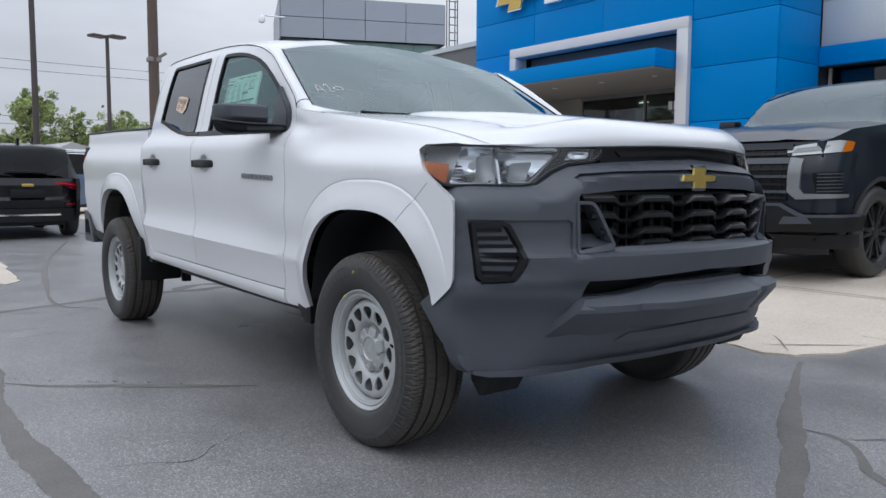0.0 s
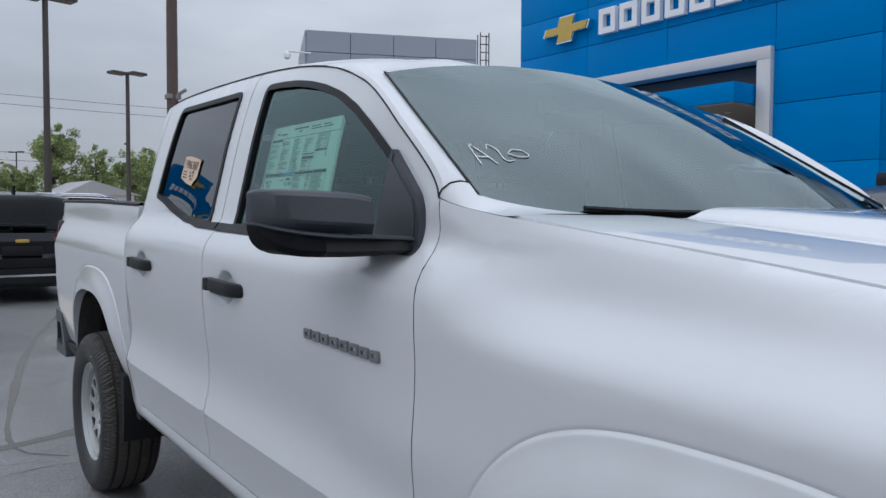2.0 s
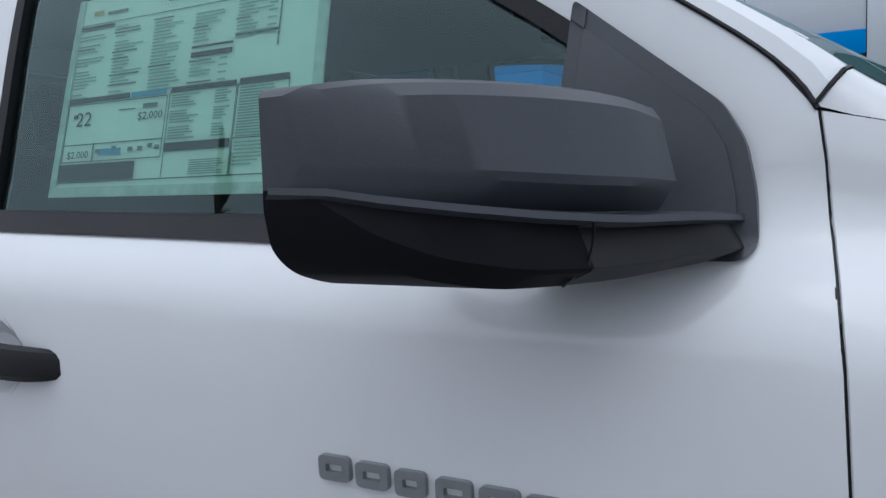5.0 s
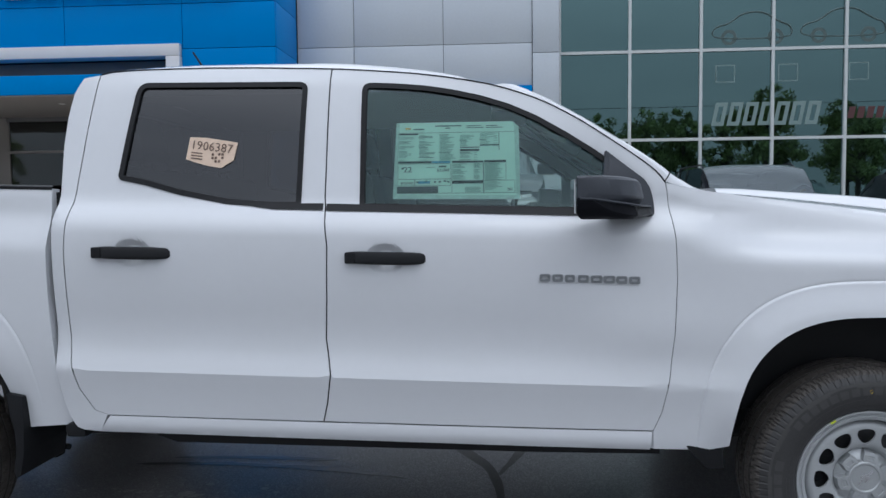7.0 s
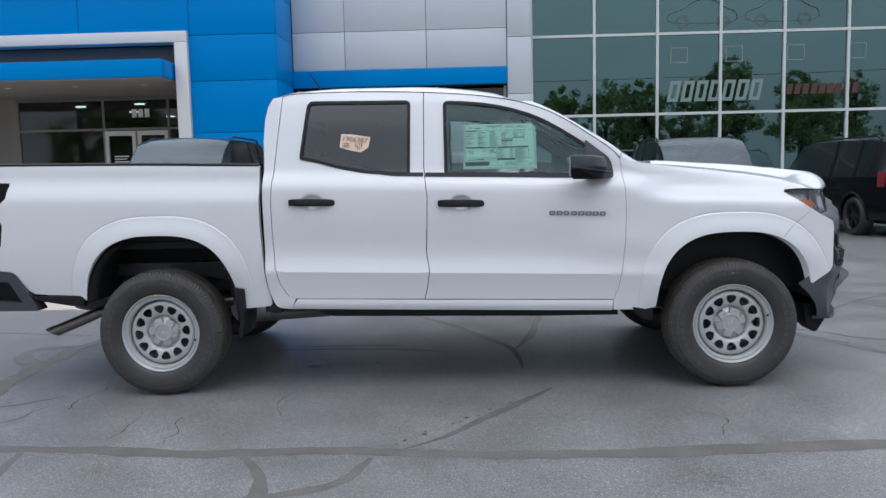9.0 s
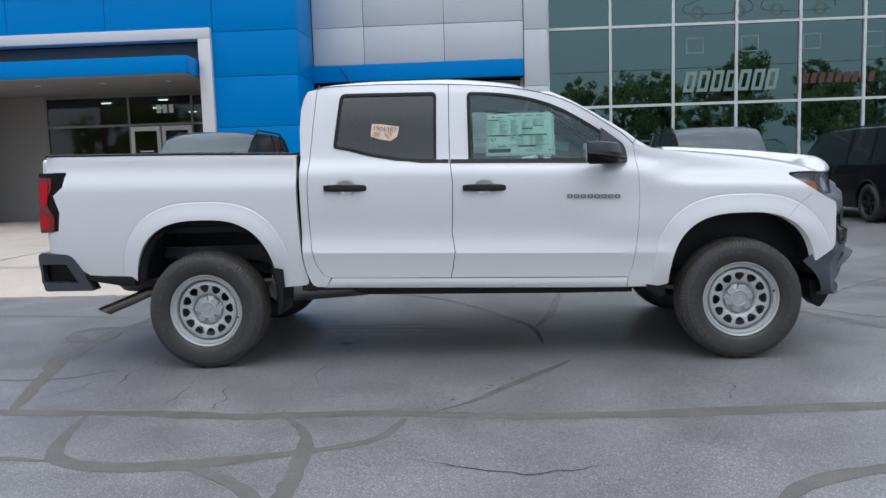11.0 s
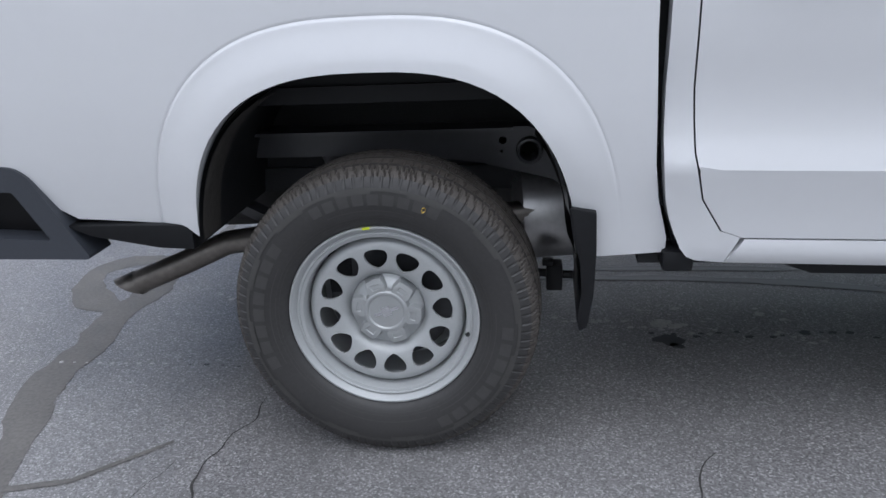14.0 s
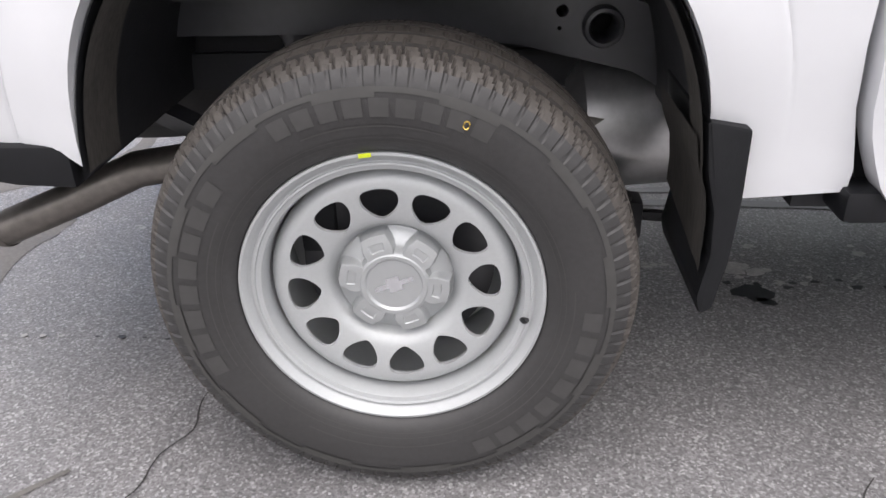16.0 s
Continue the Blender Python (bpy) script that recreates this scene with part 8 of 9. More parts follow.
for i in range(4):
    for z0, z1 in ((8.07, 9.08), (9.08, 10.10)):
        part("panel", moved(block(LL * i / 4 + 0.015, LL * (i + 1) / 4 - 0.015, 0, 0.08, z0 + 0.015, z1 - 0.015), bm_), "boxgrey", box, smooth=False)
for z0, z1 in ((8.07, 9.08), (9.08, 10.10)):
    part("panel", moved(block(-0.06, 0.0, 0.05, 7.0, z0 + 0.015, z1 - 0.015), bm_), "boxgrey", box, smooth=False)
part("storey", moved(block(0.25, LL - 0.3, 0.37, 6.5, 0, 8.07), bm_), "greydark", box, smooth=False)
for i in range(6):
    part("pane", moved(block(0.95 + i * (LL - 1.4) / 6, 0.88 + 0.03 + (i + 1) * (LL - 1.4) / 6, 0.30, 0.36, 6.3, 8.02), bm_), "boxglass", box, smooth=False)
lad = [tube([(LL + 0.35 + a, 0.6 + b, 7.6), (LL + 0.35 + a, 0.6 + b, 10.6)], 0.03, 6) for a in (0, 0.45) for b in (0, 0.5)] + [block(LL + 0.33, LL + 0.82, 0.57, 0.62, z, z + 0.04) for z in (8.0, 8.4, 8.8, 9.2, 9.6, 10.0, 10.4)]
part("roof_ladder", moved(join(*lad), bm_), "pole", box, "", smooth=False)
cam_arm = tube([(0.2, 0.0, 9.0), (-0.9, -0.2, 9.0)], 0.04, 6)
part("camera_bracket", moved(join(cam_arm, moved(lathe([(0.0, -0.2), (0.16, -0.12), (0.18, 0.05), (0.1, 0.2), (0.0, 0.22)], 14, "z"), Matrix.Translation((-0.9, -0.2, 8.8)))), bm_), "signwhite", box)


# ---------------------------------------------------------------- parked cars
def car_wheel(parent, x, y, r, side, alloy):
    w = new("wheel")
    w.parent = parent
    w.matrix_basis = pose(x, y, r, 0, 0, 0 if side < 0 else 180)
    h = 0.115
    part("tyre", lathe([(r * 0.66, -h + 0.02), (r * 0.72, -h), (r * 0.86, -h - 0.006), (r * 0.95, -h + 0.012), (r, -h + 0.045), (r, h - 0.045), (r * 0.95, h), (r * 0.66, h)], 48), "rubber", w)
    rim = part("rim", join(lathe([(r * 0.60, 0.05), (r * 0.62, -h + 0.04), (r * 0.67, -h + 0.01), (r * 0.69, -h + 0.018)], 40), lathe([(0.0, -h + 0.022), (0.06, -h + 0.024), (0.07, -h + 0.05)], 20)), alloy, w)
    sp = []
    for k in range(6):
        for d in (-9, 9):
            t = radians(60 * k + d)
            sp.append(moved(block(0.03, r * 0.66, -h + 0.03, -h + 0.055, -0.017, 0.017, 0.004), Matrix.Rotation(-t, 4, "Y")))
    part("spokes", join(*sp), alloy, rim)
    part("hub_back", lathe([(0.0, -h + 0.085), (r * 0.6, -h + 0.085)], 24), "liner", rim)
    return w


def big_front(c, L):
    """Face of the full-size pickup: tall slatted grille, stepped lamps, bright hooks, vents and a two-tier bumper."""
    nose = plan_curve([(L / 2 + 0.03, 0.0), (L / 2 + 0.025, 0.55), (L / 2 + 0.01, 0.82), (L / 2 - 0.05, 0.96), (L / 2 - 0.18, 1.03), (L / 2 - 0.45, 1.045), (L / 2 - 0.80, 1.05)])

    def at(a, z, d=0.0):
        x, y = nose(abs(a))
        x2, y2 = nose(abs(a) + 0.01)
        n = Vector((y2 - y, x - x2)).normalized()
        lean = -0.10 * step01(0.95, 1.28, z) - 0.10 * step01(0.55, 0.30, z)
        return (x + n.x * d + lean, math.copysign(1, a) * (y + n.y * d), z)

    def piece(name, line, d, mat, parent, label="", back=(-0.03, 0, 0), both_sides=True):
        vf = sheet(line, lambda a, z: at(a, z, d), 0.04, back=back, out=(1, 0.4, 0))
        ob = part(name, vf, mat, parent, label, face_out=False)
        if both_sides:
            part(name, flip(vf), mat, parent, label, face_out=False)
        return ob

    full = lambda z0, z1, w0, w1: [(-w0, z0), (w0, z0), (w1, z1), (-w1, z1)]
    piece("face", [(-1.25, 0.62), (1.25, 0.62), (1.25, 1.13), (1.10, 1.24), (-1.10, 1.24), (-1.25, 1.13)], 0.0, "carnavy", c, "", (-0.08, 0, 0), False)
    gr = piece("grille", full(0.72, 1.20, 0.66, 0.64), 0.012, "black", c, "tall black slatted grille", (-0.02, 0, 0), False)
    for z, h, m in ((1.20, 0.022, "carnavy"), (1.135, 0.010, "blackm"), (1.075, 0.026, "plastic"), (1.00, 0.010, "blackm"), (0.935, 0.012, "plastic"), (0.865, 0.010, "blackm"), (0.80, 0.012, "plastic"), (0.745, 0.010, "blackm")):
        piece("bar", full(z - h, z + h, 0.66, 0.66), 0.03, m, gr, "", (-0.03, 0, 0), False)
    for k in range(13):
        a = -0.60 + 0.1 * k
        piece("upright", [(a - 0.004, 0.73), (a + 0.004, 0.73), (a + 0.004, 1.19), (a - 0.004, 1.19)], 0.020, "blackm", gr, "", (-0.01, 0, 0), False)
    piece("front_lamp", [(0.60, 1.19), (0.63, 1.115), (0.92, 1.135), (1.06, 1.15), (1.12, 1.24), (1.02, 1.25), (0.80, 1.22)], 0.014, "capsilver", c, "clear stepped headlamp with amber end")
    piece("lamp_bezel", [(0.66, 1.145), (0.90, 1.160), (0.95, 1.205), (0.70, 1.185)], 0.020, "lamp_dark", c)
    piece("amber_end", [(1.06, 1.145), (1.15, 1.16), (1.17, 1.235), (1.09, 1.245)], 0.018, "amber", c)
    piece("bright_bracket", [(0.66, 1.105), (0.66, 0.80), (0.74, 0.735), (1.18, 0.755), (1.18, 0.785), (0.80, 0.785), (0.765, 0.83), (0.775, 1.09)], 0.022, "lamp_dark", c, "satin grey bracket round the vent")
    piece("vent", [(0.86, 0.965), (1.10, 0.98), (1.14, 0.79), (0.90, 0.77)], 0.010, "black", c)
    for k in range(6):
        z = 0.80 + 0.03 * k
        piece("vent_slat", [(0.90, z), (1.11, z + 0.006), (1.11, z + 0.016), (0.90, z + 0.010)], 0.022, "plastic", c, "", (-0.015, 0, 0))
    piece("bumper", [(0.0001, 0.44), (1.25, 0.46), (1.32, 0.55), (1.32, 0.60), (0.80, 0.595), (0.62, 0.69), (0.0001, 0.69)], 0.06, "blackm", c, "black two-tier front bumper", (-0.12, 0, 0))
    piece("bumper_edge", [(0.0001, 0.675), (0.61, 0.675), (0.79, 0.58), (1.31, 0.588), (1.31, 0.612), (0.81, 0.606), (0.63, 0.70), (0.0001, 0.70)], 0.066, "plastic", c)
    piece("fog_lamp", [(0.62, 0.515), (0.88, 0.53), (0.84, 0.585), (0.66, 0.585)], 0.066, "plastic", c)
    piece("skirt", [(0.0001, 0.29), (1.20, 0.31), (1.24, 0.43), (0.0001, 0.41)], 0.03, "blackm", c, "", (-0.12, 0, 0))
    part("lip_gap", block(L / 2 - 0.35, L / 2 - 0.05, -0.9, 0.9, 0.38, 0.66), "black", c)


def car(name, label, category, at, L=4.65, W=1.85, H=1.68, belt=1.03, hood=1.0, wsb=1.15, wst=0.35, rrt=-1.75, rrb=-2.15, wb=2.72, r=0.355, paint="carblack", glass="carglass", alloy="alloy", rails=True, bed=False, red=True, bright=False, front_kind="suv"):
    """A parked car, built lying along x with its front at +x."""
    c = thing(name, label, category, at)
    hw = W / 2

    def plan(x):
        return hw * (1 - 0.13 * max(0.0, abs(x) / (L / 2) - 0.62) ** 2 / 0.1444)

    def w_at(x, z):
        return plan(x) * (0.955 + 0.045 * math.sin(math.pi * min(1, max(0, (z - 0.15) / (belt * 1.25))))) + 0.012 * math.exp(-((z - belt + 0.14) / 0.05) ** 2) - 0.02 * step01(0.45, 0.28, z)

    topf = lambda x: belt if x < wsb else belt + (hood - belt) * step01(wsb, wsb + (1.7 if front_kind == "truck" else 0.5), x) - 0.10 * step01(L / 2 - 0.5, L / 2, x)
    xs = list(np.linspace(-L / 2 + 0.05, L / 2 - 0.08, 46))
    arc = lambda cx: [(cx + (r + 0.065) * math.cos(t), r + (r + 0.065) * math.sin(t)) for t in [radians(a) for a in range(-12, 193, 8)]]
    line = [(x, topf(x)) for x in xs[::-1]] + [(-L / 2 + 0.02, 0.62), (-L / 2 + 0.14, 0.33)] + [p for p in arc(-wb / 2)[::-1] if p[1] > 0.29] + [p for p in arc(wb / 2)[::-1] if p[1] > 0.29] + [(L / 2 - 0.2, 0.30), (L / 2 - 0.06, 0.5), (L / 2 - 0.05, 0.75)]
    side = sheet(line, lambda x, z: (x, -w_at(x, z), z), 0.07, back=(0, 0.06, 0))
    body = part("body", join(side, flip(side)), paint, c, "", face_out=False)
    # nose and tail
    def ends(prof, sg):
        rows = []
        for x, z in prof:
            row = []
            for k in range(17):
                q = -1 + k / 8
                xe = x - 0.20 * abs(q) ** 4
                row.append((sg * xe, q * w_at(sg * (xe if xe < L / 2 - 0.05 else L / 2 - 0.05), z) * 0.998, z))
            rows.append(row)
        return patch(rows)
    zt = topf(L / 2 - 0.1)
    part("nose", ends([(L / 2 - 0.14, zt), (L / 2 - 0.05, zt - 0.04), (L / 2, zt - 0.16), (L / 2 + 0.01, 0.55), (L / 2 - 0.01, 0.40), (L / 2 - 0.10, 0.24)], 1), paint, c, "", face_out=False)
    part("tail", ends([(L / 2 - 0.10, belt), (L / 2 - 0.03, belt - 0.12), (L / 2 - 0.05, 0.72), (L / 2 + 0.01, 0.66), (L / 2, 0.50), (L / 2 - 0.12, 0.30)], -1), paint, c, "", face_out=False)
    part("bonnet", turned(patch([[(x, q * w_at(x, topf(x)), topf(x) + 0.05 * (1 - q * q) * step01(L / 2, L / 2 - 0.4, x) + 0.012 * math.exp(-((abs(q) - 0.62) / 0.08) ** 2)) for q in np.linspace(-1, 1, 21)] for x in np.linspace(wsb - 0.05, L / 2 - 0.13, 12)])), paint, c, "", face_out=False)
    # cabin
    lean = 0.19 if not bed else 0.16

    def roofline(x):
        return curve1([(rrb, belt + 0.02), (rrt, H - 0.07), (rrt + 0.35, H - 0.02), ((rrt + wst) / 2, H), (wst - 0.1, H - 0.02), (wst, H - 0.05), (wsb, belt + 0.02)])(x)

    xc = list(np.linspace(rrb + 0.03, wsb - 0.03, 34))
    yb, yt = lambda x: w_at(x, belt) - 0.01, lambda x: plan(x) - lean
    gl_rows = [[(x, -(yb(x) + (yt(x) - yb(x)) * t), belt + (max(roofline(x) - 0.06, belt + 0.005) - belt) * t) for t in (0, 0.5, 1)] for x in xc]
    sg_ = turned(patch(gl_rows))
    part("side_window", sg_, glass, c, "", face_out=False)
    part("side_window", flip(sg_), glass, c, "", face_out=False)
    pil = []
    for x0, x1 in ((rrb + 0.03, rrt + 0.18), ((rrt + wst) / 2 - 0.02, (rrt + wst) / 2 + 0.09), (wst - 0.02, wsb - 0.03)) + (() if bed else (((rrt * 0.72 + wst * 0.0) - 0.45 * 0, rrt * 0.72 + 0.08),)):
        xq = list(np.linspace(x0, x1, 8))
        if x1 > wst + 0.2:
            rows = [[(x, -(yb(x) + (yt(x) - yb(x)) * t) - 0.006, belt + (max(roofline(x) - 0.06, belt + 0.005) - belt) * t) for t in (0.78, 0.9, 1)] for x in xq]
        else:
            rows = [[(x, -(yb(x) + (yt(x) - yb(x)) * t) - 0.006, belt + (max(roofline(x) - 0.06, belt + 0.005) - belt) * t) for t in (0, 0.5, 1)] for x in xq]
        pil.append(patch(rows))
    for p in pil + [flip(p) for p in pil]:
        part("pillar", p, paint if bed else "black", c, "", face_out=False)

    def over(x, q):
        y = yt(x) * q
        return (x, y, max(roofline(x) - 0.06, belt + 0.005) + 0.06 * (1 - abs(q) ** 3.5))

    part("roof", turned(patch([[over(x, q) for q in np.linspace(-1, 1, 15)] for x in np.linspace(rrt, wst, 16)])), paint, c, "", face_out=False)
    part("windscreen", patch([[over(x, q) if k else (x + 0.06 * (1 - q * q), q * (yb(x) - 0.02), belt + 0.012) for q in np.linspace(-1, 1, 15)] for k, x in enumerate(np.linspace(wsb - 0.02, wst, 9))]), "carws", c, "", face_out=False)
    part("rear_window", turned(patch([[over(x, q) for q in np.linspace(-1, 1, 15)] for x in np.linspace(rrb + 0.03, rrt, 8)])), glass, c, "", face_out=False)
    part("cabin_interior", join(block(rrt + 0.3, wst - 0.05, -hw + 0.22, hw - 0.22, 0.5, belt - 0.05), block(wst - 0.75, wst - 0.6, -0.62, -0.12, belt - 0.1, H - 0.32, 0.05), block(wst - 0.75, wst - 0.6, 0.12, 0.62, belt - 0.1, H - 0.32, 0.05), block(wst + 0.25, wsb - 0.1, -hw + 0.2, hw - 0.2, belt - 0.2, belt - 0.02)), "interior", c)
    part("underbody", join(block(-L / 2 + 0.25, L / 2 - 0.25, -hw + 0.32, hw - 0.32, 0.22, 0.5), block(-wb / 2 + r + 0.1, wb / 2 - r - 0.1, -hw + 0.06, hw - 0.06, 0.24, 0.36), *[block(sx - r - 0.05, sx + r + 0.05, -hw + 0.28, hw - 0.28, 0.3, r * 2 + 0.12) for sx in (-wb / 2, wb / 2)]), "liner", c, "", smooth=False)
    for sx in (-wb / 2, wb / 2):
        ringp = [(sx + (r + 0.06) * math.cos(t), r + (r + 0.06) * math.sin(t)) for t in [radians(a) for a in range(-8, 189, 7)]]
        for s in (-1, 1):
            part("arch_trim", tube([(x, s * (w_at(x, z) + 0.002), z) for x, z in ringp], 0.022, 6), "blackm", c)
            car_wheel(c, sx, s * (hw - 0.125), r, s, alloy)
    for s in (-1, 1):
        m = part("door_mirror", moved(block(-0.08, 0.08, -0.11, 0.11, -0.07, 0.07, 0.035), Matrix.Translation((wsb - 0.28, s * (hw + 0.08), belt + 0.08))), paint, c)
        if rails:
            part("roof_rail", tube([(rrt + 0.15, s * (hw - lean - 0.05), H - 0.08), (rrt + 0.28, s * (hw - lean - 0.05), H - 0.01), (wst - 0.4, s * (hw - lean - 0.05), H - 0.005), (wst - 0.22, s * (hw - lean - 0.05), H - 0.07)], 0.022 if bright else 0.017, 6), "chrome" if bright else "blackm", c)
        if bright:
            part("window_line", tube([(x, s * (yb(x) + (yt(x) - yb(x)) * 0.96 + 0.012), belt + (max(roofline(x) - 0.10, belt + 0.02) - belt)) for x in xc[2:-2]], 0.016, 6), "chrome", c, "bright line over the side windows")
        # lamps
        zl = zt - 0.14
        if front_kind != "truck":
            part("front_lamp", patch([[(L / 2 + 0.012 - 0.20 * q ** 4, s * q * w_at(L / 2 - 0.1, z) * 1.003, z + 0.03 * q) for q in (0.52, 0.62, 0.72, 0.82, 0.9, 0.965)] for z in (zl - 0.05, zl, zl + 0.05)]), "reflector", c, "clear headlamp", face_out=False)
        if red:
            lamp_q = (0.50, 0.60, 0.70, 0.80, 0.88, 0.94, 0.98, 1.0)
            tl = part("tail_lamp", patch([[(-(L / 2 + 0.018 - 0.20 * q ** 4), s * q * w_at(L / 2 - 0.08, belt - 0.1) * 1.012, belt - 0.06 - t * (0.03 + 0.11 * step01(0.5, 0.95, q))) for q in lamp_q] for t in (0, 0.5, 1)]), "darkred", c, "red wedge-shaped tail lamp", face_out=False)
            part("light_bar", tube([(-(L / 2 + 0.024 - 0.20 * q ** 4), s * q * w_at(L / 2 - 0.08, belt - 0.1) * 1.014, belt - 0.082 - 0.03 * step01(0.5, 0.95, q)) for q in lamp_q], 0.016, 6), "red", tl)
            part("low_reflector", patch([[(-(L / 2 + 0.026 - 0.20 * q ** 4), s * q * w_at(L / 2 - 0.08, 0.6) * 1.004, z) for q in (0.70, 0.80, 0.90)] for z in (0.575, 0.61)]), "darkred", c, "", face_out=False)
    if front_kind != "truck":
        part("grille", patch([[(L / 2 + 0.014 - 0.20 * abs(q) ** 4, q * w_at(L / 2 - 0.1, z), z) for q in np.linspace(-0.5, 0.5, 9)] for z in (0.48, 0.6, zl + 0.05)]), "black", c, "", face_out=False)
        for k in range(5):
            z = 0.50 + (zl - 0.46) * k / 4.5
            part("grille_bar", tube([(L / 2 + 0.022 - 0.20 * abs(q) ** 4, q * w_at(L / 2 - 0.1, z), z) for q in np.linspace(-0.49, 0.49, 9)], 0.014, 6), "lamp_dark" if front_kind == "truck" else "blackm", c)
    if front_kind != "truck":
        part("front_skirt", patch([[(L / 2 + 0.02 - 0.20 * abs(q) ** 4, q * w_at(L / 2 - 0.1, z) * 1.004, z) for q in np.linspace(-0.97, 0.97, 15)] for z in (0.25, 0.33, 0.42)]), "blackm", c, "", face_out=False)
    part("rear_skirt", patch([[(-(L / 2 + 0.018 - 0.20 * abs(q) ** 4), q * w_at(L / 2 - 0.1, z) * 1.004, z) for q in np.linspace(-0.97, 0.97, 15)] for z in (0.30, 0.40, 0.52)]), "blackm", c, "", face_out=False)
    part("skid_strip", patch([[(-(L / 2 + 0.026 - 0.20 * abs(q) ** 4), q * w_at(L / 2 - 0.1, z), z) for q in np.linspace(-0.6, 0.6, 9)] for z in (0.40, 0.43)]), "chrome", c, "", face_out=False)
    part("rear_badge", block(-L / 2 - 0.005, -L / 2 + 0.05, -0.09, 0.09, belt - 0.14, belt - 0.09, 0.01), "gold", c)
    part("plate_recess", block(-L / 2 - 0.012, -L / 2 + 0.06, -0.26, 0.26, 0.70, 0.84, 0.01), "blackm", c)
    if front_kind == "truck":
        big_front(c, L)
    if not bed:
        part("rear_wiper", tube([(rrb - 0.0, 0.0, belt + 0.10), (rrb + 0.02, 0.3, belt + 0.13), (rrb + 0.02, -0.35, belt + 0.11)], 0.012, 5), "blackm", c)
    return c


suv = car("suv", "black compact SUV seen from behind with red tail lamps", "suv", pose(-10.95, -0.05, 0, 0, 0, 180), paint="carblack", H=1.66, rails=False)
part("roof_fin", prism([(-1.55, 1.60), (-1.30, 1.62), (-1.50, 1.72), (-1.56, 1.73)], "y", -0.02, 0.02), "blackm", suv)
car("suv", "steel-blue SUV with bright window line, parked side-on", "suv", pose(-18.5, 2.95, 0, 0, 0, 96), paint="carsteel", bright=True, H=1.84, belt=1.16, L=4.9, alloy="alloy_silver")
car("suv", "grey SUV with roof rails parked nose-out by the showroom", "suv", pose(6.30, 9.9, 0, 0, 0, -90), paint="cargrey", L=4.9, W=1.96, H=1.88, belt=1.12, hood=1.10)
car("suv", "blue SUV with roof rails parked before the entrance", "suv", pose(-2.72, 7.45, 0.137, 0, 0, -90), paint="carblue", glass="carblack", H=1.84, belt=1.12, W=1.84)
van = car("minivan", "black minivan with dusty glass parked nose-in", "minivan", pose(9.75, 10.35, 0, 0, 0, 92), paint="carblack", L=4.9, W=1.96, H=1.78, belt=1.05, hood=1.0, wsb=1.75, wst=0.75, rrt=-2.1, rrb=-2.36, wb=2.95, glass="carblack")
car("pickup_truck", "very dark blue full-size pickup with black wheels, parked nose-out", "pickup truck", pose(1.62, 6.90, 0.137, 0, 0, -90), paint="carnavy", L=5.50, W=2.06, H=2.04, belt=1.46, hood=1.33, wsb=1.15, wst=0.35, rrt=-0.95, rrb=-1.1, wb=3.55, r=0.43, rails=False, bed=True, front_kind="truck")

for s in (-1, 1):
    rows = []
    for i in range(13):
        z = 0.88 + 0.26 * i / 12
        wide = math.sqrt(max(0.0, 1 - (2 * i / 12 - 1) ** 2))
        rows.append([(-(2.476 - 0.20 * q ** 4), s * q * 0.972, z) for q in [0.90 - 0.11 * wide + (0.11 + 0.11 * wide) * k / 5 for k in range(6)]])
    part("corner_lamp", patch(rows), "darkred", van, "rounded red tail lamp", face_out=False)


# ---------------------------------------------------------------- poles, wires, trees
def lamp_pole(x, y, h, turn):
    p = thing("street_lamp", "brown steel car-park lamp post with twin flat heads", "street lamp", pose(x, y, 0, 0, 0, turn), "car-park lamp posts")
    part("pole", tube([(0, 0, 0), (0, 0, h)], [0.10, 0.075], 12), "pole", p)
    part("base", lathe([(0.0, 0.5), (0.22, 0.5), (0.25, 0.45), (0.25, 0.0)], 20, "z"), "soffit", p)
    for s in (1, -1):
        part("lamp_head", moved(block(-0.24, 0.24, 0.12, 0.80, -0.05, 0.07, 0.03), pose(0, 0, h - 0.02 + 0.05 * s, 0, 0, 0 if s > 0 else 180)), "pole", p)
        part("arm", moved(block(-0.04, 0.04, 0.0, 0.2, -0.03, 0.03), pose(0, 0, h, 0, 0, 0 if s > 0 else 180)), "pole", p)
    return p


lamp_pole(-20.0, 2.13, 7.3, 12)
lamp_pole(-30.0, 6.8, 7.2, 20)
lamp_pole(-96, 11.2, 8.4, 10)
util = thing("utility_pole", "tall weathered wooden utility pole", "utility pole", pose(-14.0, 3.75, 0))
part("pole", tube([(0, 0, 0), (0, 0, 6), (0.1, 0.03, 13)], [0.135, 0.12, 0.09], 14), "timber", util)
part("bracket", join(block(-0.12, 0.12, -0.15, 0.17, 3.93, 4.05, 0.03), tube([(0, 0, 3.98), (0.2, 0.25, 4.15)], 0.04, 8)), "soffit", util)
part("crossarm", block(-1.2, 1.2, -0.06, 0.06, 12.1, 12.25), "timber", util)
copy_thing(util, pose(-15.0, -16.2, -1.6, 0, 0, 25))
wires = []
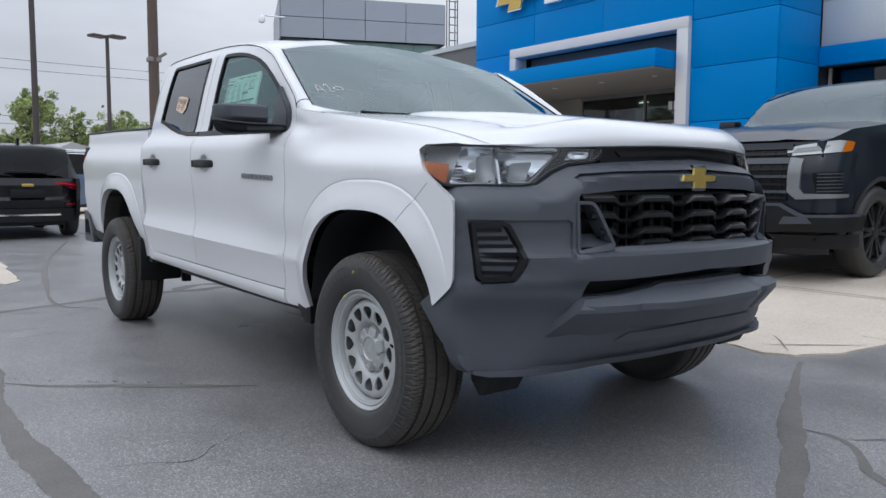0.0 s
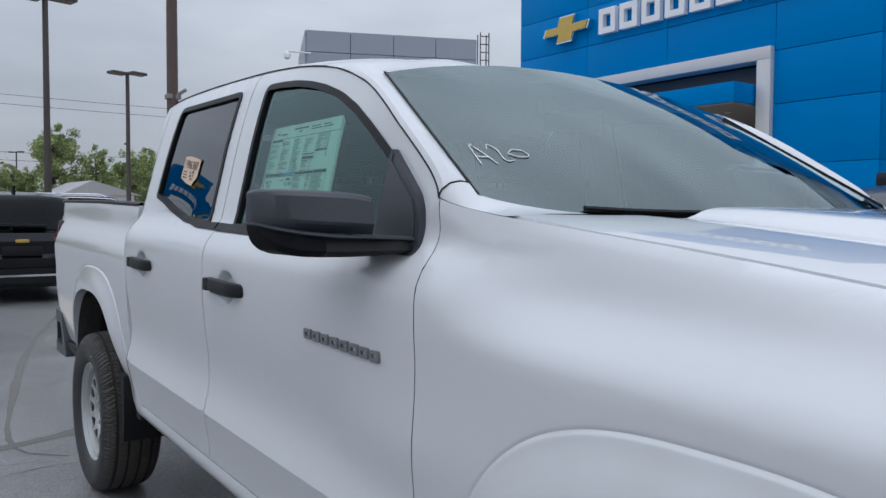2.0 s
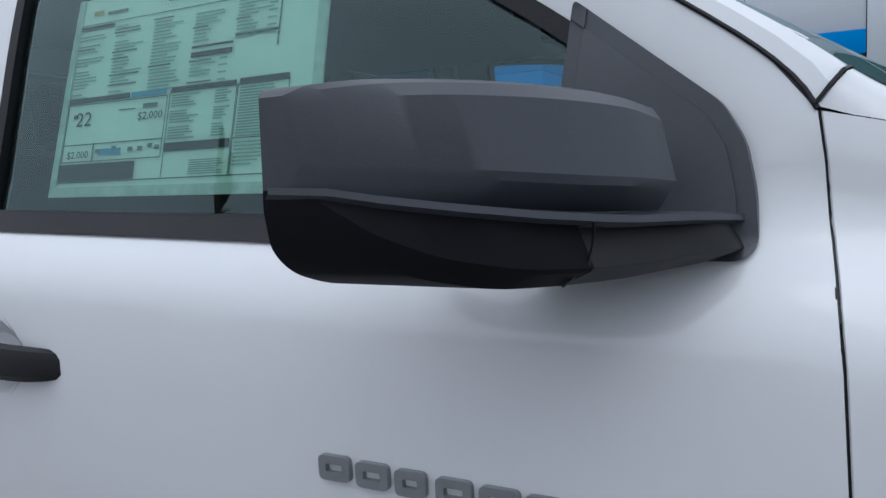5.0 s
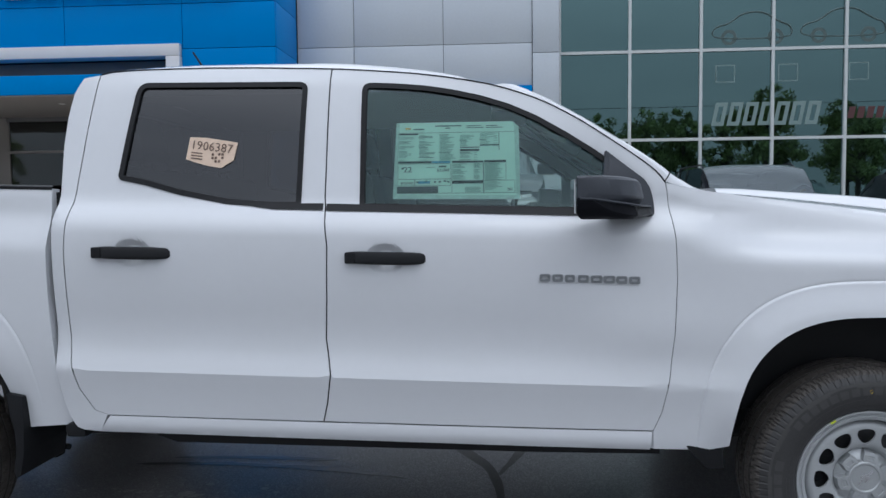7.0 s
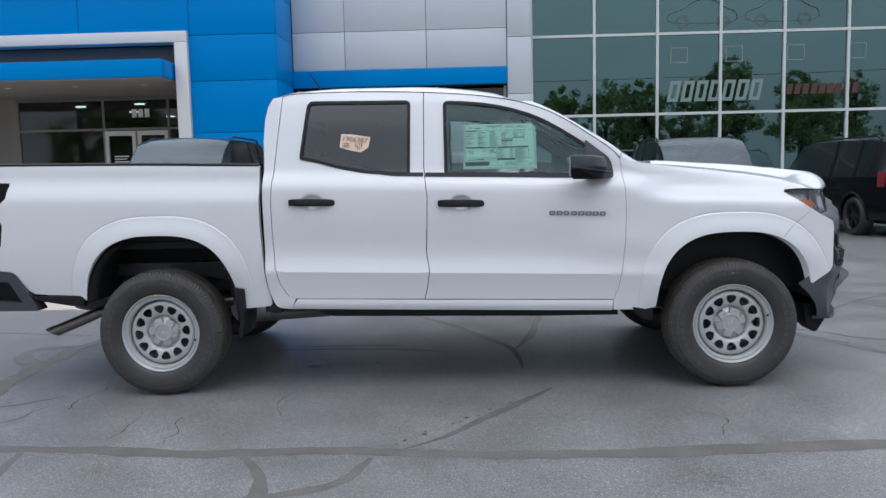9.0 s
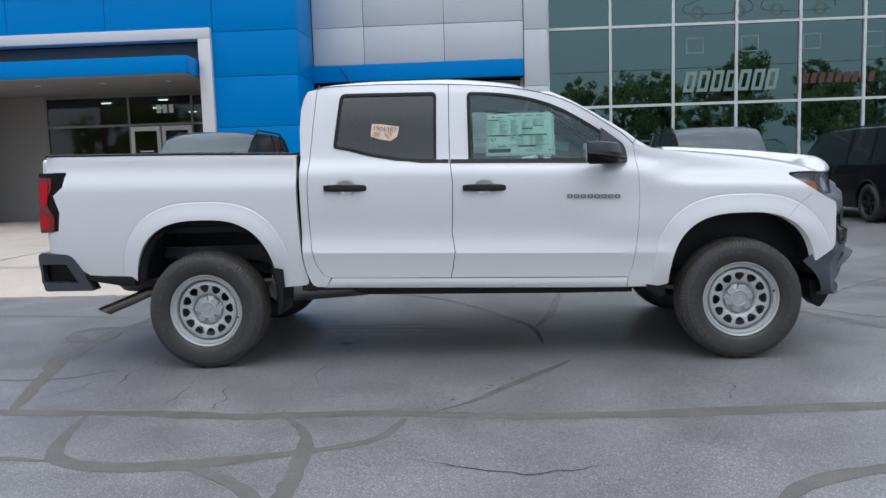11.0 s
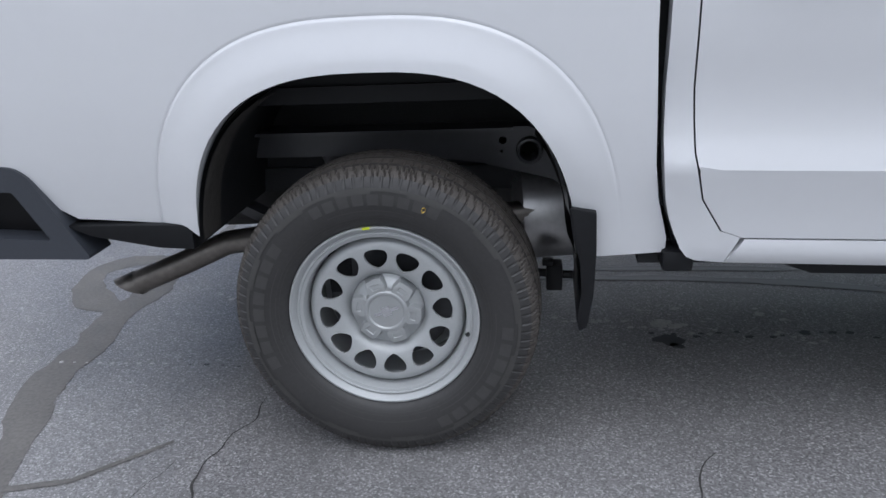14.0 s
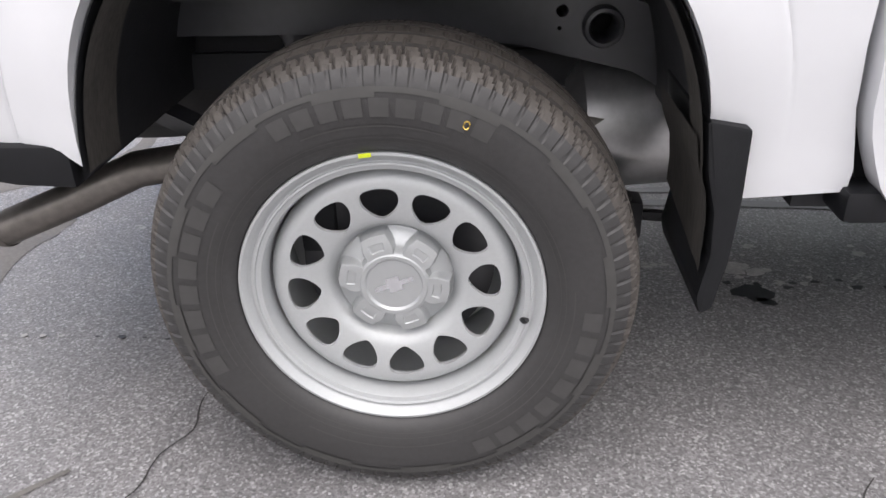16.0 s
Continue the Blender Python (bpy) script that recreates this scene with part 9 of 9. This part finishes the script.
for (a, b, sag) in (((-95, -30, 9.0), (-95, 90, 10.0), 1.2), ((-95, -30, 8.2), (-95, 90, 8.9), 1.2), ((-90, -40, 14.5), (-90, 95, 15.0), 1.8), ((-90, -40, 15.5), (-90, 95, 16.0), 1.8), ((-60, -38, 10.5), (70, -38, 10.5), 1.0)):
    wires.append(tube([tuple(Vector(a).lerp(Vector(b), k / 14) - Vector((0, 0, sag * 4 * (k / 14) * (1 - k / 14)))) for k in range(15)], 0.022, 4))
solid("power_lines", join(*wires), "blackm", "thin black overhead power lines between poles", "power line")


def tree_mesh(h, spread, seed, leaves=2600, low=0.25):
    r = random.Random(seed)
    trunk = [tube([(0, 0, -0.1), (r.uniform(-0.1, 0.1), r.uniform(-0.1, 0.1), h * 0.4), (r.uniform(-0.3, 0.3), r.uniform(-0.3, 0.3), h * 0.85)], [h * 0.028, h * 0.02, h * 0.006], 8)]
    tips = []
    for k in range(15):
        z = h * (low + 0.55 * k / 15)
        t = k * 2.4 + r.uniform(-0.4, 0.4)
        ln = spread * r.uniform(0.55, 1.0) * (1 - 0.45 * k / 15)
        e = (ln * math.cos(t), ln * math.sin(t), z + ln * r.uniform(0.25, 0.7))
        trunk.append(tube([(0, 0, z), (e[0] * 0.5, e[1] * 0.5, (z + e[2]) / 2 - 0.05), e], [h * 0.011, h * 0.007, h * 0.003], 6))
        tips.append(e)
        tips.append((e[0] * 0.6, e[1] * 0.6, (z + e[2]) / 2 + 0.2))
    tips.append((0, 0, h * 0.9))
    clumps = []
    for k in range(110):
        c = r.choice(tips)
        g = spread * 0.21
        clumps.append((Vector(c) + Vector((r.gauss(0, g), r.gauss(0, g), r.gauss(0, g * 0.8))), spread * r.uniform(0.10, 0.26)))
    v, f = [], []
    for k in range(leaves):
        c, s = r.choice(clumps)
        away = Vector((r.gauss(0, 1), r.gauss(0, 1), r.gauss(0, 1))).normalized()
        p = c + away * s * r.random() ** 0.6
        if p.z < h * 0.04:
            continue
        d = Vector((r.uniform(-1, 1), r.uniform(-1, 1), r.uniform(-0.6, 1))).normalized()
        u = d.orthogonal().normalized() * r.uniform(0.06, 0.13) * h / 8
        w_ = d.cross(u) * r.uniform(0.5, 0.9)
        i = len(v)
        v += [tuple(p - u), tuple(p - w_ * 0.6), tuple(p + u), tuple(p + w_)]
        f.append((i, i + 1, i + 2, i + 3))
    return join(*trunk), (v, f)


def tree(h, spread, seed, at, leaves=2600, low=0.25):
    t = thing("tree", "deciduous tree in fresh green spring leaf", "tree", at, "trees round the lot")
    tr, lf = tree_mesh(h, spread, seed, leaves, low)
    part("trunk", tr, "bark", t)
    part("crown", lf, "leaf", t, "", face_out=False, smooth=False)
    return t


ta = tree(9.0, 2.6, 11, pose(-66, 10.0, 0), 14000)
tb = tree(7.6, 1.9, 12, pose(-70, 14.2, 0), 7000)
tc = tree(7.6, 2.4, 13, pose(-72, 17.3, 0), 9000)
rt = random.Random(8)
for k, (x, y, s) in enumerate(((-72, 4.0, 0.8), (-73, 20.4, 0.85), (-68, 7.2, 0.62), (-75, 24.5, 0.95), (-70, 28.0, 0.9), (-74, 33, 1.05), (-78, 39, 1.1), (-82, 17.5, 0.9), (-85, 23.0, 1.0), (-84, 10.5, 0.8), (-75, -2, 1.0), (-70, -9, 1.1), (-72, -16, 1.0))):
    copy_thing((tb, tc, ta)[k % 3], pose(x, y, 0, 0, 0, 57 * k) @ Matrix.Scale(s, 4))
for k in range(22):
    copy_thing((ta, tc, ta, tb)[k % 4], pose(-52 + 5.2 * k + rt.uniform(-2, 2), -52 + rt.uniform(-6, 5), 0, 0, 0, 83 * k) @ Matrix.Scale(rt.uniform(1.1, 1.65), 4))
hv, hf = [], []
rh = random.Random(2)
for k in range(26000):
    y = rh.uniform(-30, 60)
    p = Vector((-92 + rh.uniform(-4, 4), y, abs(rh.gauss(0, 1.0 + 0.35 * math.sin(y * 0.9))) * 2.0 + 0.1 + 0.9 * math.sin(y * 0.35)))
    d = Vector((rh.uniform(-1, 1), rh.uniform(-1, 1), rh.uniform(-0.5, 1))).normalized()
    u = d.orthogonal().normalized() * rh.uniform(0.13, 0.30)
    w_ = d.cross(u) * 0.7
    i = len(hv)
    hv += [tuple(p - u), tuple(p - w_), tuple(p + u), tuple(p + w_)]
    hf.append((i, i + 1, i + 2, i + 3))
solid("distant_wood", (hv, hf), "leaf", "low distant belt of green bushes and trees", "wood", "stuff", smooth=False, face_out=False)
far = thing("far_house", "low pale house with a shallow grey roof, far off", "house", pose(-60, 11.4, 0, 0, 0, 5))
part("wall", block(-3, 3, -2.4, 2.4, 0, 2.75), "alu", far, smooth=False)
part("roof", prism([(-2.8, 2.75), (2.9, 2.75), (-0.7, 3.8)], "x", -3.3, 3.3), "roofgrey", far, smooth=False)

# tall pylon sign beside the lot
py_ = thing("pylon_sign", "blue sign board with gold bow and white bars on twin posts", "sign", pose(-29.5, -9.6, 0, 0, 0, 78))
part("board", block(-0.98, 0.98, -0.2, 0.2, 6.2, 7.6, 0.05), "blue", py_)
part("bow", prism([(a, z + 7.2) for a, z in bow(0.64, 0.26)], "y", -0.24, 0.24), "gold", py_, "", smooth=False)
part("bars", join(*[block(-0.80 + 0.205 * k, -0.65 + 0.205 * k, -0.23, 0.23, 6.42, 6.68) for k in range(8)]), "signwhite", py_, "", smooth=False)
for s in (-1, 1):
    part("post", tube([(s * 0.6, 0, 0), (s * 0.6, 0, 6.25)], 0.11, 12), "signwhite", py_)
